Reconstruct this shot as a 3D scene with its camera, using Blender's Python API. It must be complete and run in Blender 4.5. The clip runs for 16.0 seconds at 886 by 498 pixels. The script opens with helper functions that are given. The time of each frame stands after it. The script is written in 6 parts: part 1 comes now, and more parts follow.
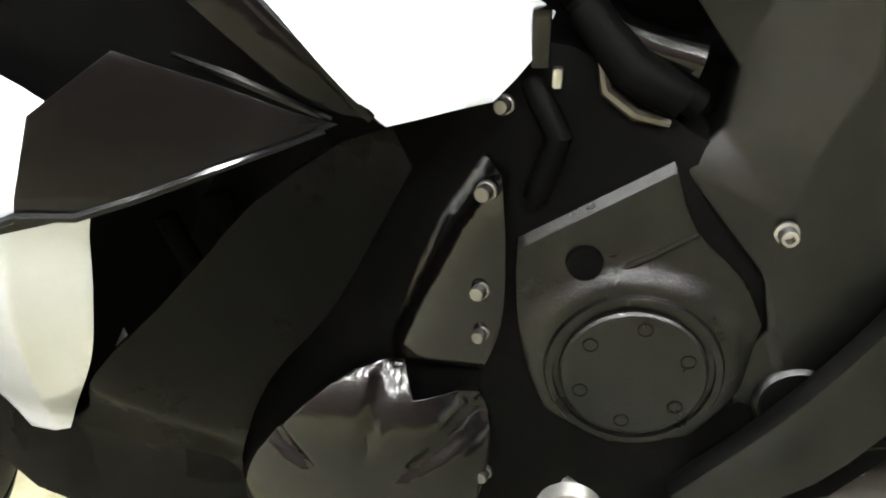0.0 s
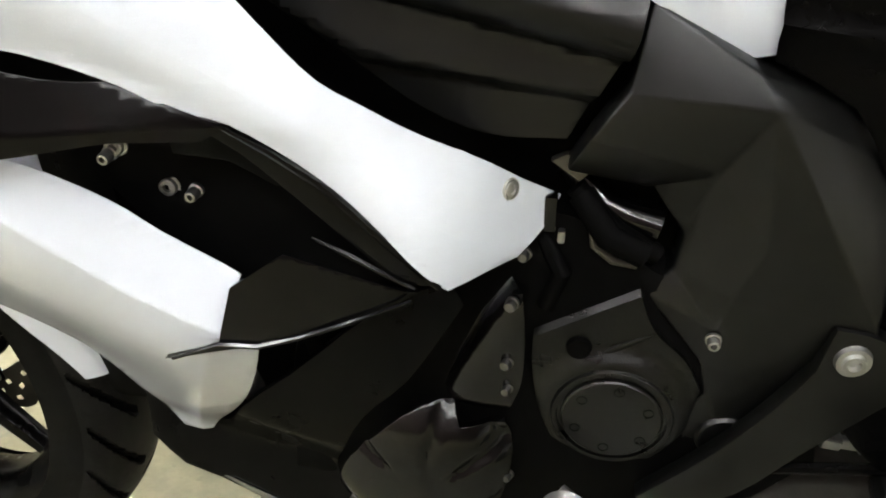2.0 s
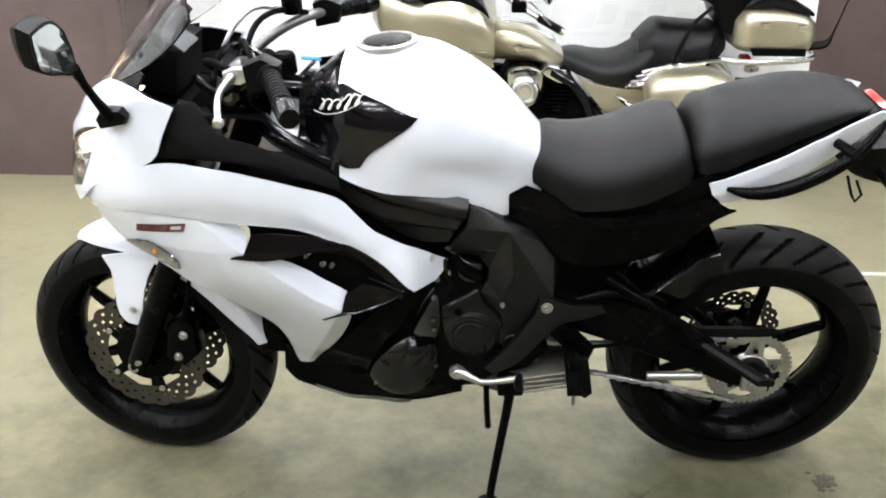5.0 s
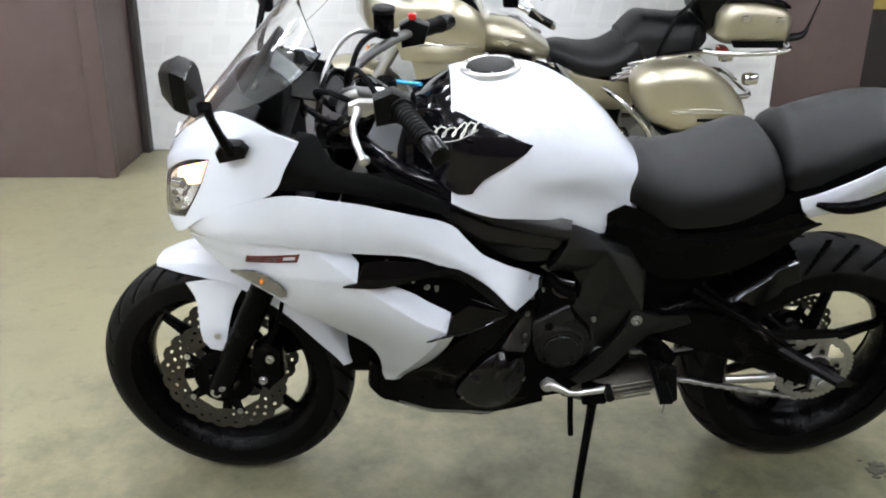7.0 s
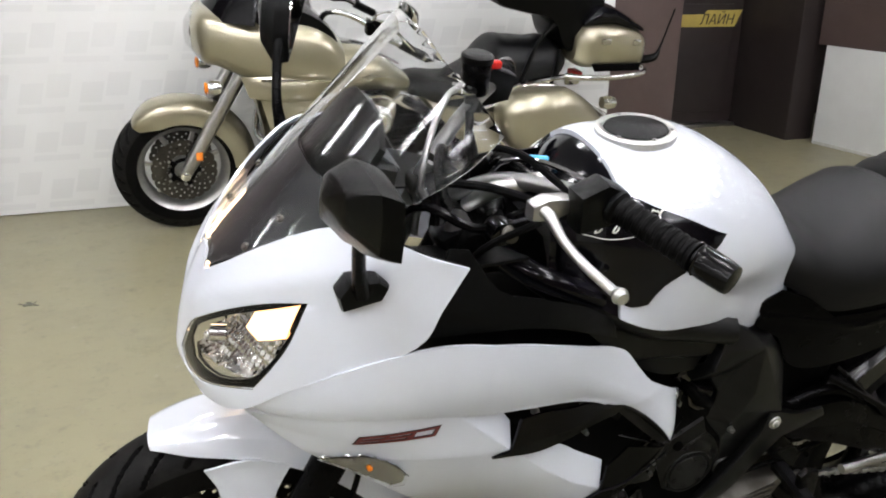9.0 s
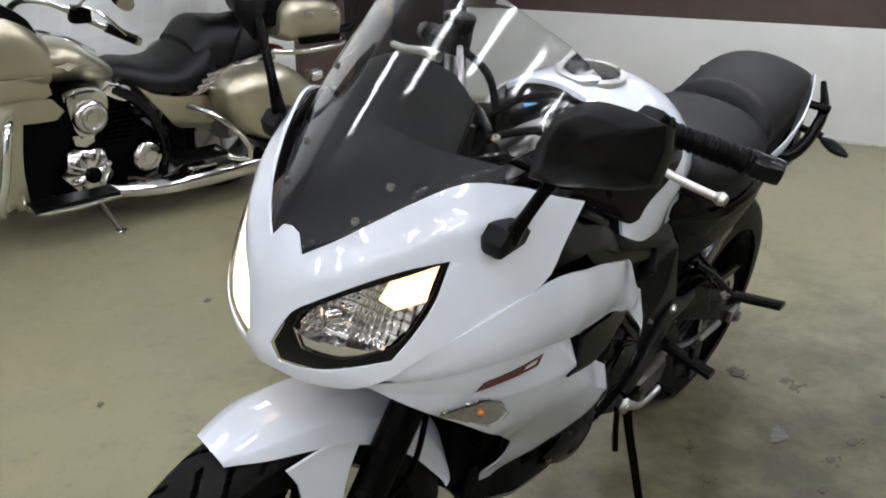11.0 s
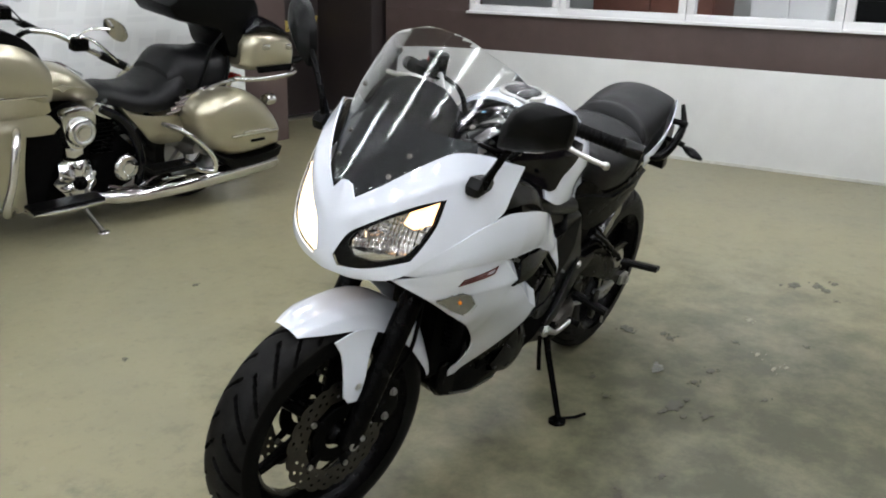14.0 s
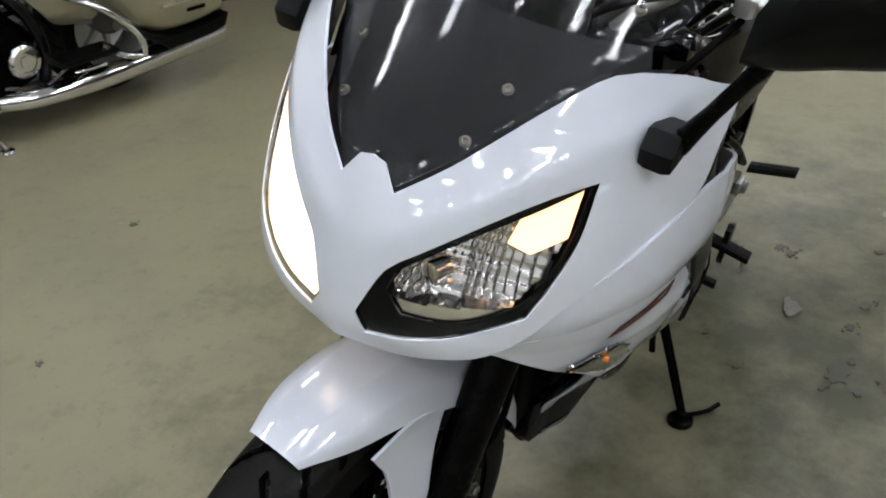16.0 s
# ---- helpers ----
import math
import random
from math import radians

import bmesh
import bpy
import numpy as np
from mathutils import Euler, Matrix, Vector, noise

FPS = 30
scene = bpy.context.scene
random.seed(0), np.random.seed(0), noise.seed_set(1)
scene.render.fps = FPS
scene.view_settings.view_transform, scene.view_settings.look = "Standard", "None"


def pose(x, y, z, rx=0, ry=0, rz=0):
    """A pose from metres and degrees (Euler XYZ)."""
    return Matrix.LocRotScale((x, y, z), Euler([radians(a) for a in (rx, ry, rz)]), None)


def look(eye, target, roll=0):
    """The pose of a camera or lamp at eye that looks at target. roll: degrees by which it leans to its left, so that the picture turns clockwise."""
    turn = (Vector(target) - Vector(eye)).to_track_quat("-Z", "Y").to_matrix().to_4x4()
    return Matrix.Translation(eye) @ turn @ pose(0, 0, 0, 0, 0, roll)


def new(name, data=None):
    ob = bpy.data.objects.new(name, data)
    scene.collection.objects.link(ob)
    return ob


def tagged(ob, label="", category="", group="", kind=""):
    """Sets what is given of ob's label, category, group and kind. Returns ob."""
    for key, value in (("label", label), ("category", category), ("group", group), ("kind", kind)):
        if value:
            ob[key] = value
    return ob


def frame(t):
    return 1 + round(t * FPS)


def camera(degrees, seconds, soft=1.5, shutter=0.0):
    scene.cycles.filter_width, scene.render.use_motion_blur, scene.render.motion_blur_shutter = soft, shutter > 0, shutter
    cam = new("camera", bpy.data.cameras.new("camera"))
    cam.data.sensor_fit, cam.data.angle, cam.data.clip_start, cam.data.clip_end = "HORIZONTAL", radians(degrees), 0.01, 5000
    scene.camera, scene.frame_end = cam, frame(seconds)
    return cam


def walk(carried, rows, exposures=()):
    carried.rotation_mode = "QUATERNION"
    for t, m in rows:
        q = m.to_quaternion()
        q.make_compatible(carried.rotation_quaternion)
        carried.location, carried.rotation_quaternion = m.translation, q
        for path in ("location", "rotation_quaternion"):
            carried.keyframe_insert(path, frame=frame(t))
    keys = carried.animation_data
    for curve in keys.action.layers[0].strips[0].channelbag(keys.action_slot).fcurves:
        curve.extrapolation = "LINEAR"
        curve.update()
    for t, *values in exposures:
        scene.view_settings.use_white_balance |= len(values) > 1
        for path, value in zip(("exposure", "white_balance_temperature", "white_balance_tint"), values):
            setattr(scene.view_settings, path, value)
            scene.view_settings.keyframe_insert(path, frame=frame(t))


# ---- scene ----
cam = camera(54.7, 16.0, 1.9)
PATH = [
    (0, (0.735, -0.633, 0.588), (0.482, 1.268, 0.021), 1.3),
    (0.5, (0.731, -0.647, 0.603), (0.434, 1.274, 0.129), 1.5),
    (1, (0.728, -0.65, 0.612), (0.425, 1.275, 0.163), 1.3),
    (1.5, (0.729, -0.676, 0.67), (0.431, 1.205, 0.061), 0.5),
    (2, (0.748, -0.786, 0.774), (0.428, 1.033, 0.007), 1.3),
    (2.5, (0.745, -0.959, 0.843), (0.523, 0.904, 0.149), 1.3),
    (3, (0.78, -1.176, 0.905), (0.606, 0.713, 0.272), -0.4),
    (3.5, (0.786, -1.405, 0.975), (0.65, 0.489, 0.348), -0.2),
    (3.7, (0.812, -1.483, 0.998), (0.667, 0.419, 0.395), -0.1),
    (5.8, (0.821, -2.013, 1.263), (0.747, -0.14, 0.565), 1.2),
    (6, (0.796, -2.015, 1.267), (0.733, -0.144, 0.564), 1.7),
    (6.5, (0.615, -1.985, 1.282), (0.667, -0.113, 0.58), 1.1),
    (7, (0.456, -1.903, 1.284), (0.522, -0.033, 0.578), 0.4),
    (7.5, (0.345, -1.731, 1.302), (0.408, 0.147, 0.618), -1.2),
    (8, (0.242, -1.556, 1.297), (0.458, 0.318, 0.633), -0.0),
    (8.5, (0.06, -1.4, 1.296), (0.562, 0.418, 0.631), 0.8),
    (9, (-0.097, -1.28, 1.274), (0.562, 0.489, 0.612), 1.0),
    (9.2, (-0.155, -1.233, 1.264), (0.526, 0.524, 0.594), 0.8),
    (11.3, (-0.728, -1.001, 1.252), (0.692, 0.227, 0.561), -0.1),
    (11.5, (-0.795, -1.054, 1.246), (0.633, 0.168, 0.561), 0.1),
    (12, (-0.941, -1.157, 1.22), (0.463, 0.051, 0.464), 0.9),
    (12.5, (-1.103, -1.225, 1.236), (0.37, -0.094, 0.492), 1.5),
    (13, (-1.251, -1.318, 1.305), (0.261, -0.203, 0.619), 1.6),
    (13.5, (-1.296, -1.363, 1.332), (0.238, -0.246, 0.7), 1.7),
    (14, (-1.263, -1.341, 1.327), (0.263, -0.213, 0.697), 1.3),
    (14.5, (-1.116, -1.238, 1.322), (0.341, -0.067, 0.612), -0.3),
    (15, (-0.901, -1.078, 1.31), (0.499, 0.125, 0.542), -0.1),
    (15.5, (-0.742, -0.809, 1.247), (0.713, 0.238, 0.359), 0.7),
    (16, (-0.583, -0.638, 1.209), (0.856, 0.356, 0.238), -2.8),
]

# ---- world and light ----
EXPOSE = [(0.0, 2.85, 6850, 11), (0.3, 2.00, 6850, 11), (0.8, 1.66, 6850, 11), (1.5, 1.55, 6850, 12), (3.0, 1.60, 6850, 14), (3.7, 1.56, 6850, 15), (5.8, 1.18, 6250, 15), (7.0, 0.97, 6250, 15), (9.0, 0.66, 6600, 17), (11.4, 0.30, 6350, 15), (12.0, 0.60, 6350, 15), (13.5, 0.50, 6350, 14), (15.0, 0.33, 6350, 15), (16.0, 0.07, 6300, 15)]
walk(cam, [(t, look(eye, target, roll)) for t, eye, target, roll in PATH], EXPOSE)
world = bpy.data.worlds.new("hall_dimness")
scene.world = world
world.use_nodes = True
world.node_tree.nodes["Background"].inputs[0].default_value = (0.9, 0.95, 1.0, 1)
world.node_tree.nodes["Background"].inputs[1].default_value = 0.02
TUBE_POWER = 42.0
LAMP_POWER = 60.0

# ---- materials ----
def mat(name, colour, rough=0.5, metal=0.0, coat=0.0, grain=0.0, grain_size=60.0, spots=0.0, spot_size=6.0, spot_colour=(0.05, 0.05, 0.05),
        bump=0.0, bump_size=200.0, trans=0.0, ior=1.45, emit=None, power=0.0, dust=0.0, spec=0.5, wear=0.025, coat_rough=0.13, coat_ior=1.5):
    """A node material: base colour with fine grain, larger stains, roughness wear and relief, all in object space."""
    m = bpy.data.materials.new(name)
    m.use_nodes = True
    t = m.node_tree
    b = t.nodes["Principled BSDF"]
    coord = t.nodes.new("ShaderNodeTexCoord")
    base = None

    def tex(size, detail=4.0, rough_=0.6):
        n = t.nodes.new("ShaderNodeTexNoise")
        n.inputs["Scale"].default_value = size
        n.inputs["Detail"].default_value = detail
        n.inputs["Roughness"].default_value = rough_
        t.links.new(coord.outputs["Object"], n.inputs["Vector"])
        return n.outputs["Fac"]

    def ramp(fac, lo, hi, a, c):
        r = t.nodes.new("ShaderNodeMapRange")
        r.inputs["From Min"].default_value, r.inputs["From Max"].default_value = lo, hi
        r.inputs["To Min"].default_value, r.inputs["To Max"].default_value = a, c
        t.links.new(fac, r.inputs["Value"])
        return r.outputs["Result"]

    def mix(fac, a, c):
        n = t.nodes.new("ShaderNodeMix")
        n.data_type = "RGBA"
        t.links.new(fac, n.inputs["Factor"])
        for v, i in ((a, 6), (c, 7)):
            if isinstance(v, tuple):
                n.inputs[i].default_value = (*v, 1)
            else:
                t.links.new(v, n.inputs[i])
        return n.outputs[2]

    dark = tuple(v * (1 - 0.35) for v in colour)
    base = mix(ramp(tex(grain_size), 0.35, 0.65, 0.0, grain), tuple(colour), dark) if grain else None
    if spots:
        base = mix(ramp(tex(spot_size, 6.0, 0.65), 0.52, 0.72, 0.0, spots), base or tuple(colour), tuple(spot_colour))
    if dust:
        base = mix(ramp(tex(14.0, 8.0, 0.7), 0.5, 0.8, 0.0, dust), base or tuple(colour), (0.35, 0.33, 0.3))
    b.inputs["Base Color"].default_value = (*colour, 1)
    if base:
        t.links.new(base, b.inputs["Base Color"])
    t.links.new(ramp(tex(23.0, 5.0), 0.3, 0.7, max(rough - wear, 0.0), min(rough + wear, 1.0)), b.inputs["Roughness"])
    b.inputs["Metallic"].default_value = metal
    b.inputs["Coat Weight"].default_value = coat
    b.inputs["Coat IOR"].default_value = coat_ior
    b.inputs["Coat Roughness"].default_value = coat_rough
    b.inputs["Transmission Weight"].default_value = trans
    b.inputs["IOR"].default_value = ior
    b.inputs["Specular IOR Level"].default_value = spec
    if bump:
        n = t.nodes.new("ShaderNodeBump")
        n.inputs["Strength"].default_value = bump
        n.inputs["Distance"].default_value = 0.002
        t.links.new(tex(bump_size), n.inputs["Height"])
        t.links.new(n.outputs["Normal"], b.inputs["Normal"])
    if emit:
        b.inputs["Emission Color"].default_value = (*emit, 1)
        b.inputs["Emission Strength"].default_value = power
    return m


white = mat("white_pearl_paint", (0.64, 0.68, 0.745), 0.5, coat=1.0, coat_ior=1.75, grain=0.06, grain_size=900, wear=0.01, coat_rough=0.04)
gloss_black = mat("gloss_black_paint", (0.002, 0.002, 0.003), 0.12, coat=0.05, spec=0.3, wear=0.03)
vent_black = mat("gloss_black_vent_plastic", (0.0009, 0.0009, 0.0010), 0.2, spec=0.24, wear=0.02)
matt_black = mat("matt_black_plastic", (0.0018, 0.0019, 0.0018), 0.3, grain=0.4, grain_size=300, bump=0.25, bump_size=900, spec=0.12)
cowl_grey = mat("dark_grey_cowl_plastic", (0.0032, 0.0034, 0.0042), 0.3, grain=0.3, grain_size=200, spec=0.2)
satin_black = mat("satin_black_metal", (0.0014, 0.0014, 0.0014), 0.26, grain=0.3, dust=0.004, spec=0.06)
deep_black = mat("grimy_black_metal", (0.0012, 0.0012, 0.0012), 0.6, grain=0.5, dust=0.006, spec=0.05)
engine_black = mat("cast_black_cover", (0.0022, 0.0023, 0.002), 0.29, grain=0.3, grain_size=200, bump=0.2, bump_size=600, spec=0.4)
satin_cover = mat("glossy_black_cover", (0.0012, 0.0012, 0.0012), 0.15, grain=0.3, bump=0.1, bump_size=60, spec=0.5)
rubber = mat("tyre_rubber", (0.0015, 0.0015, 0.0015), 0.45, grain=0.5, grain_size=150, dust=0.006, bump=0.2, bump_size=500, spec=0.08)
tread_rubber = mat("dusty_tread_rubber", (0.006, 0.0058, 0.0056), 0.5, grain=0.5, grain_size=150, dust=0.03, bump=0.3, bump_size=400, spec=0.12)
vinyl = mat("seat_vinyl", (0.0021, 0.0022, 0.0024), 0.44, grain=0.3, grain_size=400, bump=0.5, bump_size=700, spec=0.28)
frame_black = mat("satin_black_frame_cover", (0.0013, 0.0014, 0.0013), 0.37, grain=0.3, grain_size=300, bump=0.06, bump_size=900, spec=0.45)
dark_chrome = mat("shaded_chrome", (0.42, 0.42, 0.43), 0.12, metal=1.0)
dull_can = mat("dull_brushed_can", (0.13, 0.122, 0.105), 0.42, metal=0.85, grain=0.5, grain_size=80, spots=0.3, spot_colour=(0.08, 0.07, 0.06))
chrome = mat("chrome", (0.75, 0.75, 0.74), 0.1, metal=1.0, grain=0.2)
steel = mat("brushed_steel", (0.5, 0.5, 0.49), 0.3, metal=1.0, grain=0.5, grain_size=120, spots=0.25, spot_colour=(0.12, 0.1, 0.08))
bar_steel = mat("dull_bar_steel", (0.2, 0.2, 0.195), 0.35, metal=1.0, grain=0.3)
alloy = mat("cast_aluminium", (0.55, 0.55, 0.53), 0.36, metal=1.0, grain=0.4, grain_size=90)
disc_steel = mat("brake_disc_steel", (0.085, 0.08, 0.072), 0.36, metal=1.0, grain=0.5, grain_size=60, spots=0.3, spot_colour=(0.15, 0.12, 0.09))
gold = mat("champagne_metallic_paint", (0.35, 0.322, 0.222), 0.34, metal=0.75, coat=1.0, coat_ior=1.7, coat_rough=0.1, wear=0.01)
glass = mat("clear_screen", (0.97, 0.98, 0.98), 0.02, trans=1.0, ior=1.36)
lens_glass = mat("clear_lens", (1.0, 1.0, 1.0), 0.02, trans=1.0, ior=1.15)
amber = mat("amber_plastic", (0.9, 0.25, 0.02), 0.2, coat=0.4)
red = mat("red_plastic", (0.6, 0.02, 0.015), 0.25, coat=0.3)
lcd = mat("grey_display", (0.06, 0.068, 0.07), 0.45)
decal_red = mat("dark_red_decal", (0.16, 0.035, 0.03), 0.4)
decal_dark = mat("black_decal", (0.012, 0.008, 0.01), 0.4)
decal_white = mat("silver_white_decal", (0.78, 0.78, 0.72), 0.35)
lit_bulb = mat("lit_position_lamp", (1.0, 0.8, 0.5), 0.3, emit=(1.0, 0.5, 0.18), power=1.7)
lit_beam = mat("lit_low_beam", (1.0, 0.9, 0.7), 0.3, emit=(1.0, 0.72, 0.42), power=3.0)
blue_cable = mat("blue_plastic", (0.05, 0.35, 0.6), 0.4)
mirror_glass = mat("mirror_glass", (0.85, 0.87, 0.88), 0.03, metal=1.0)
brown_paint = mat("brown_wall_paint", (0.085, 0.058, 0.052), 0.5, grain=0.25, grain_size=8, spots=0.25, spot_size=3, spot_colour=(0.12, 0.095, 0.085), bump=0.2, bump_size=40)
dark_brown = mat("dark_brown_door_paint", (0.022, 0.016, 0.015), 0.5, grain=0.3, grain_size=12, bump=0.15, bump_size=50)
white_wall = mat("white_wall_paint", (0.72, 0.73, 0.71), 0.6, grain=0.12, grain_size=5, spots=0.18, spot_size=1.6, spot_colour=(0.5, 0.5, 0.47), bump=0.3, bump_size=60)
pvc = mat("white_window_frame", (0.8, 0.8, 0.8), 0.35, grain=0.1)
sign_gold = mat("gold_sign_paint", (0.42, 0.32, 0.08), 0.5, grain=0.3, grain_size=20)
ceiling_paint = mat("ceiling_paint", (0.30, 0.30, 0.29), 0.8, grain=0.2, grain_size=4)
paper = mat("crumpled_paper", (0.15, 0.15, 0.128), 0.7, grain=0.3)
scuff = mat("pale_scuff", (0.29, 0.275, 0.215), 0.6, grain=0.5, grain_size=60)
oil = mat("dark_oil_spot", (0.072, 0.068, 0.05), 0.4, grain=0.4, grain_size=40)
line_paint = mat("worn_line_paint", (0.6, 0.6, 0.55), 0.6, grain=0.5, grain_size=30, spots=0.5, spot_size=14, spot_colour=(0.4, 0.38, 0.32))
wood = mat("reddish_wood", (0.16, 0.06, 0.04), 0.5, grain=0.5, grain_size=10)
tube_light = mat("fluorescent_tube", (1, 1, 1), 0.4, emit=(0.94, 0.98, 1.0), power=TUBE_POWER)
pane_glass = mat("window_glass", (0.95, 0.97, 0.97), 0.02, trans=1.0, ior=1.02)


def floor_material():
    """Greenish-beige painted concrete: broad tone patches, grey-green scuffs, dark specks, gloss wear."""
    m = mat("painted_concrete", (0.215, 0.2, 0.14), 0.38, bump=0.15, bump_size=25)
    t = m.node_tree
    b = t.nodes["Principled BSDF"]
    coord = t.nodes.new("ShaderNodeTexCoord")
    last = None
    for size, lo, hi, amount, colour in ((0.7, 0.4, 0.65, 0.45, (0.205, 0.197, 0.135)), (2.2, 0.48, 0.70, 0.35, (0.168, 0.165, 0.115)), (6.0, 0.52, 0.74, 0.35, (0.130, 0.127, 0.09)),
                                         (15.0, 0.58, 0.74, 0.45, (0.100, 0.096, 0.07)), (48.0, 0.60, 0.74, 0.5, (0.085, 0.08, 0.062)), (24.0, 0.63, 0.75, 0.5, (0.34, 0.33, 0.27)), (4.2, 0.58, 0.72, 0.30, (0.285, 0.262, 0.18))):
        n = t.nodes.new("ShaderNodeTexNoise")
        n.inputs["Scale"].default_value, n.inputs["Detail"].default_value, n.inputs["Roughness"].default_value = size, 7.0, 0.62
        t.links.new(coord.outputs["Object"], n.inputs["Vector"])
        r = t.nodes.new("ShaderNodeMapRange")
        for key, v in (("From Min", lo), ("From Max", hi), ("To Max", amount)):
            r.inputs[key].default_value = v
        t.links.new(n.outputs["Fac"], r.inputs["Value"])
        x = t.nodes.new("ShaderNodeMix")
        x.data_type = "RGBA"
        t.links.new(r.outputs["Result"], x.inputs["Factor"])
        x.inputs[7].default_value = (*colour, 1)
        if last:
            t.links.new(last, x.inputs[6])
        else:
            x.inputs[6].default_value = (0.240, 0.218, 0.132, 1)
        last = x.outputs[2]
    # Trodden oily dirt round where the machine stands, with floor shade painted into its colour.
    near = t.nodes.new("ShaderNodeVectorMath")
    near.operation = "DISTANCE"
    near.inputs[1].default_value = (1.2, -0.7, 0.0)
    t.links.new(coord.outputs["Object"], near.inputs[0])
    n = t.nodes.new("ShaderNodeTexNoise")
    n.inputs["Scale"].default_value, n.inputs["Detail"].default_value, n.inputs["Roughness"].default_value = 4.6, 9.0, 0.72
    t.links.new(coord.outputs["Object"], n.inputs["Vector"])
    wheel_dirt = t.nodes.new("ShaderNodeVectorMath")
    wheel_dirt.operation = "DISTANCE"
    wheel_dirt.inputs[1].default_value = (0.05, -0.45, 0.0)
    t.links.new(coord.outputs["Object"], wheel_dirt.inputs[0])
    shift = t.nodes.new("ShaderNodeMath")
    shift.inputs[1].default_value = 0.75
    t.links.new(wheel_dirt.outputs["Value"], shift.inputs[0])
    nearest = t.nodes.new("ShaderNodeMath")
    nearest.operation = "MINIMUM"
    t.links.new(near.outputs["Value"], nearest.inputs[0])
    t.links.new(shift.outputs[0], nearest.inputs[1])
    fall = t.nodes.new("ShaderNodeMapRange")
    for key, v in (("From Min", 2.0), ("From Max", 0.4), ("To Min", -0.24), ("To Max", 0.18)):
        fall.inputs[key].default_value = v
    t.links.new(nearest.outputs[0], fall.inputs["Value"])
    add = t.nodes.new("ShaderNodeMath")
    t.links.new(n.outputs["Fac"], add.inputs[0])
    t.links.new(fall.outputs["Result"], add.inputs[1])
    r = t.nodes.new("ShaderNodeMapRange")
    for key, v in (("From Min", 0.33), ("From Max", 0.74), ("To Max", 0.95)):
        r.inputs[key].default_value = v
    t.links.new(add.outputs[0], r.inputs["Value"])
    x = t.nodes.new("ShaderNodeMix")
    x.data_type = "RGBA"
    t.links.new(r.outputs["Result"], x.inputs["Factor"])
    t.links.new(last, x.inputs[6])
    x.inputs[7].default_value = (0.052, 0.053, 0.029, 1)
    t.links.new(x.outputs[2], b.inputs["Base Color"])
    return m


def print_material():
    """White wall covering printed with a faint grey motif of slanted hooks."""
    m = mat("printed_wall_covering", (0.74, 0.75, 0.73), 0.55, bump=0.1, bump_size=30)
    t = m.node_tree
    b = t.nodes["Principled BSDF"]
    coord = t.nodes.new("ShaderNodeTexCoord")
    sep = t.nodes.new("ShaderNodeSeparateXYZ")
    t.links.new(coord.outputs["Object"], sep.inputs[0])

    def calc(op, a, c=0.0, d=None):
        n = t.nodes.new("ShaderNodeMath")
        n.operation = op
        for i, v in enumerate((a, c) if d is None else (a, c, d)):
            if isinstance(v, (int, float)):
                n.inputs[i].default_value = v
            else:
                t.links.new(v, n.inputs[i])
        return n.outputs[0]

    z = sep.outputs["Z"]
    x = calc("ADD", sep.outputs["X"], calc("MULTIPLY", z, -0.25))
    row = calc("FLOOR", calc("DIVIDE", z, 0.235))
    u = calc("FRACT", calc("ADD", calc("DIVIDE", x, 0.27), calc("MULTIPLY", row, 0.37)))
    v = calc("FRACT", calc("DIVIDE", z, 0.235))

    def box(a0, a1, c0, c1):
        inside = calc("MULTIPLY", calc("GREATER_THAN", u, a0), calc("LESS_THAN", u, a1))
        return calc("MULTIPLY", inside, calc("MULTIPLY", calc("GREATER_THAN", v, c0), calc("LESS_THAN", v, c1)))

    shape = calc("MAXIMUM", box(0.08, 0.45, 0.3, 0.72), calc("MAXIMUM", box(0.08, 0.85, 0.12, 0.24), box(0.5, 0.88, 0.42, 0.9)))
    n = t.nodes.new("ShaderNodeTexNoise")
    n.inputs["Scale"].default_value = 3.0
    t.links.new(coord.outputs["Object"], n.inputs["Vector"])
    fac = calc("MULTIPLY", calc("MULTIPLY", shape, 0.34), n.outputs["Fac"])
    k = t.nodes.new("ShaderNodeMix")
    k.data_type = "RGBA"
    t.links.new(fac, k.inputs["Factor"])
    k.inputs[6].default_value, k.inputs[7].default_value = (0.74, 0.75, 0.73, 1), (0.5, 0.51, 0.5, 1)
    t.links.new(k.outputs[2], b.inputs["Base Color"])
    return m


concrete, printed = floor_material(), print_material()

# ---- building tools ----
from mathutils.geometry import tessellate_polygon as tess


def finish(bm, angle=38.0):
    bmesh.ops.remove_doubles(bm, verts=bm.verts, dist=1e-5)
    bmesh.ops.recalc_face_normals(bm, faces=bm.faces)
    limit = radians(angle)
    for f in bm.faces:
        f.smooth = True
    for e in bm.edges:
        e.smooth = len(e.link_faces) == 2 and e.calc_face_angle(0.0) < limit
    return bm


def part(name, bm, material, parent=None, label="", m=None, angle=38.0):
    """Links a bmesh as one mesh object, under a thing or a part."""
    if m is not None:
        bm.transform(m)
    finish(bm, angle)
    data = bpy.data.meshes.new(name)
    bm.to_mesh(data)
    bm.free()
    data.materials.append(material)
    ob = new(name, data)
    ob.parent = parent
    if label:
        ob["label"] = label
    return ob


def thing(name, label, category, m=None, group="", kind=""):
    ob = new(name)
    ob.empty_display_size = 0.1
    if m is not None:
        ob.matrix_world = m
    return tagged(ob, label, category, group, kind)


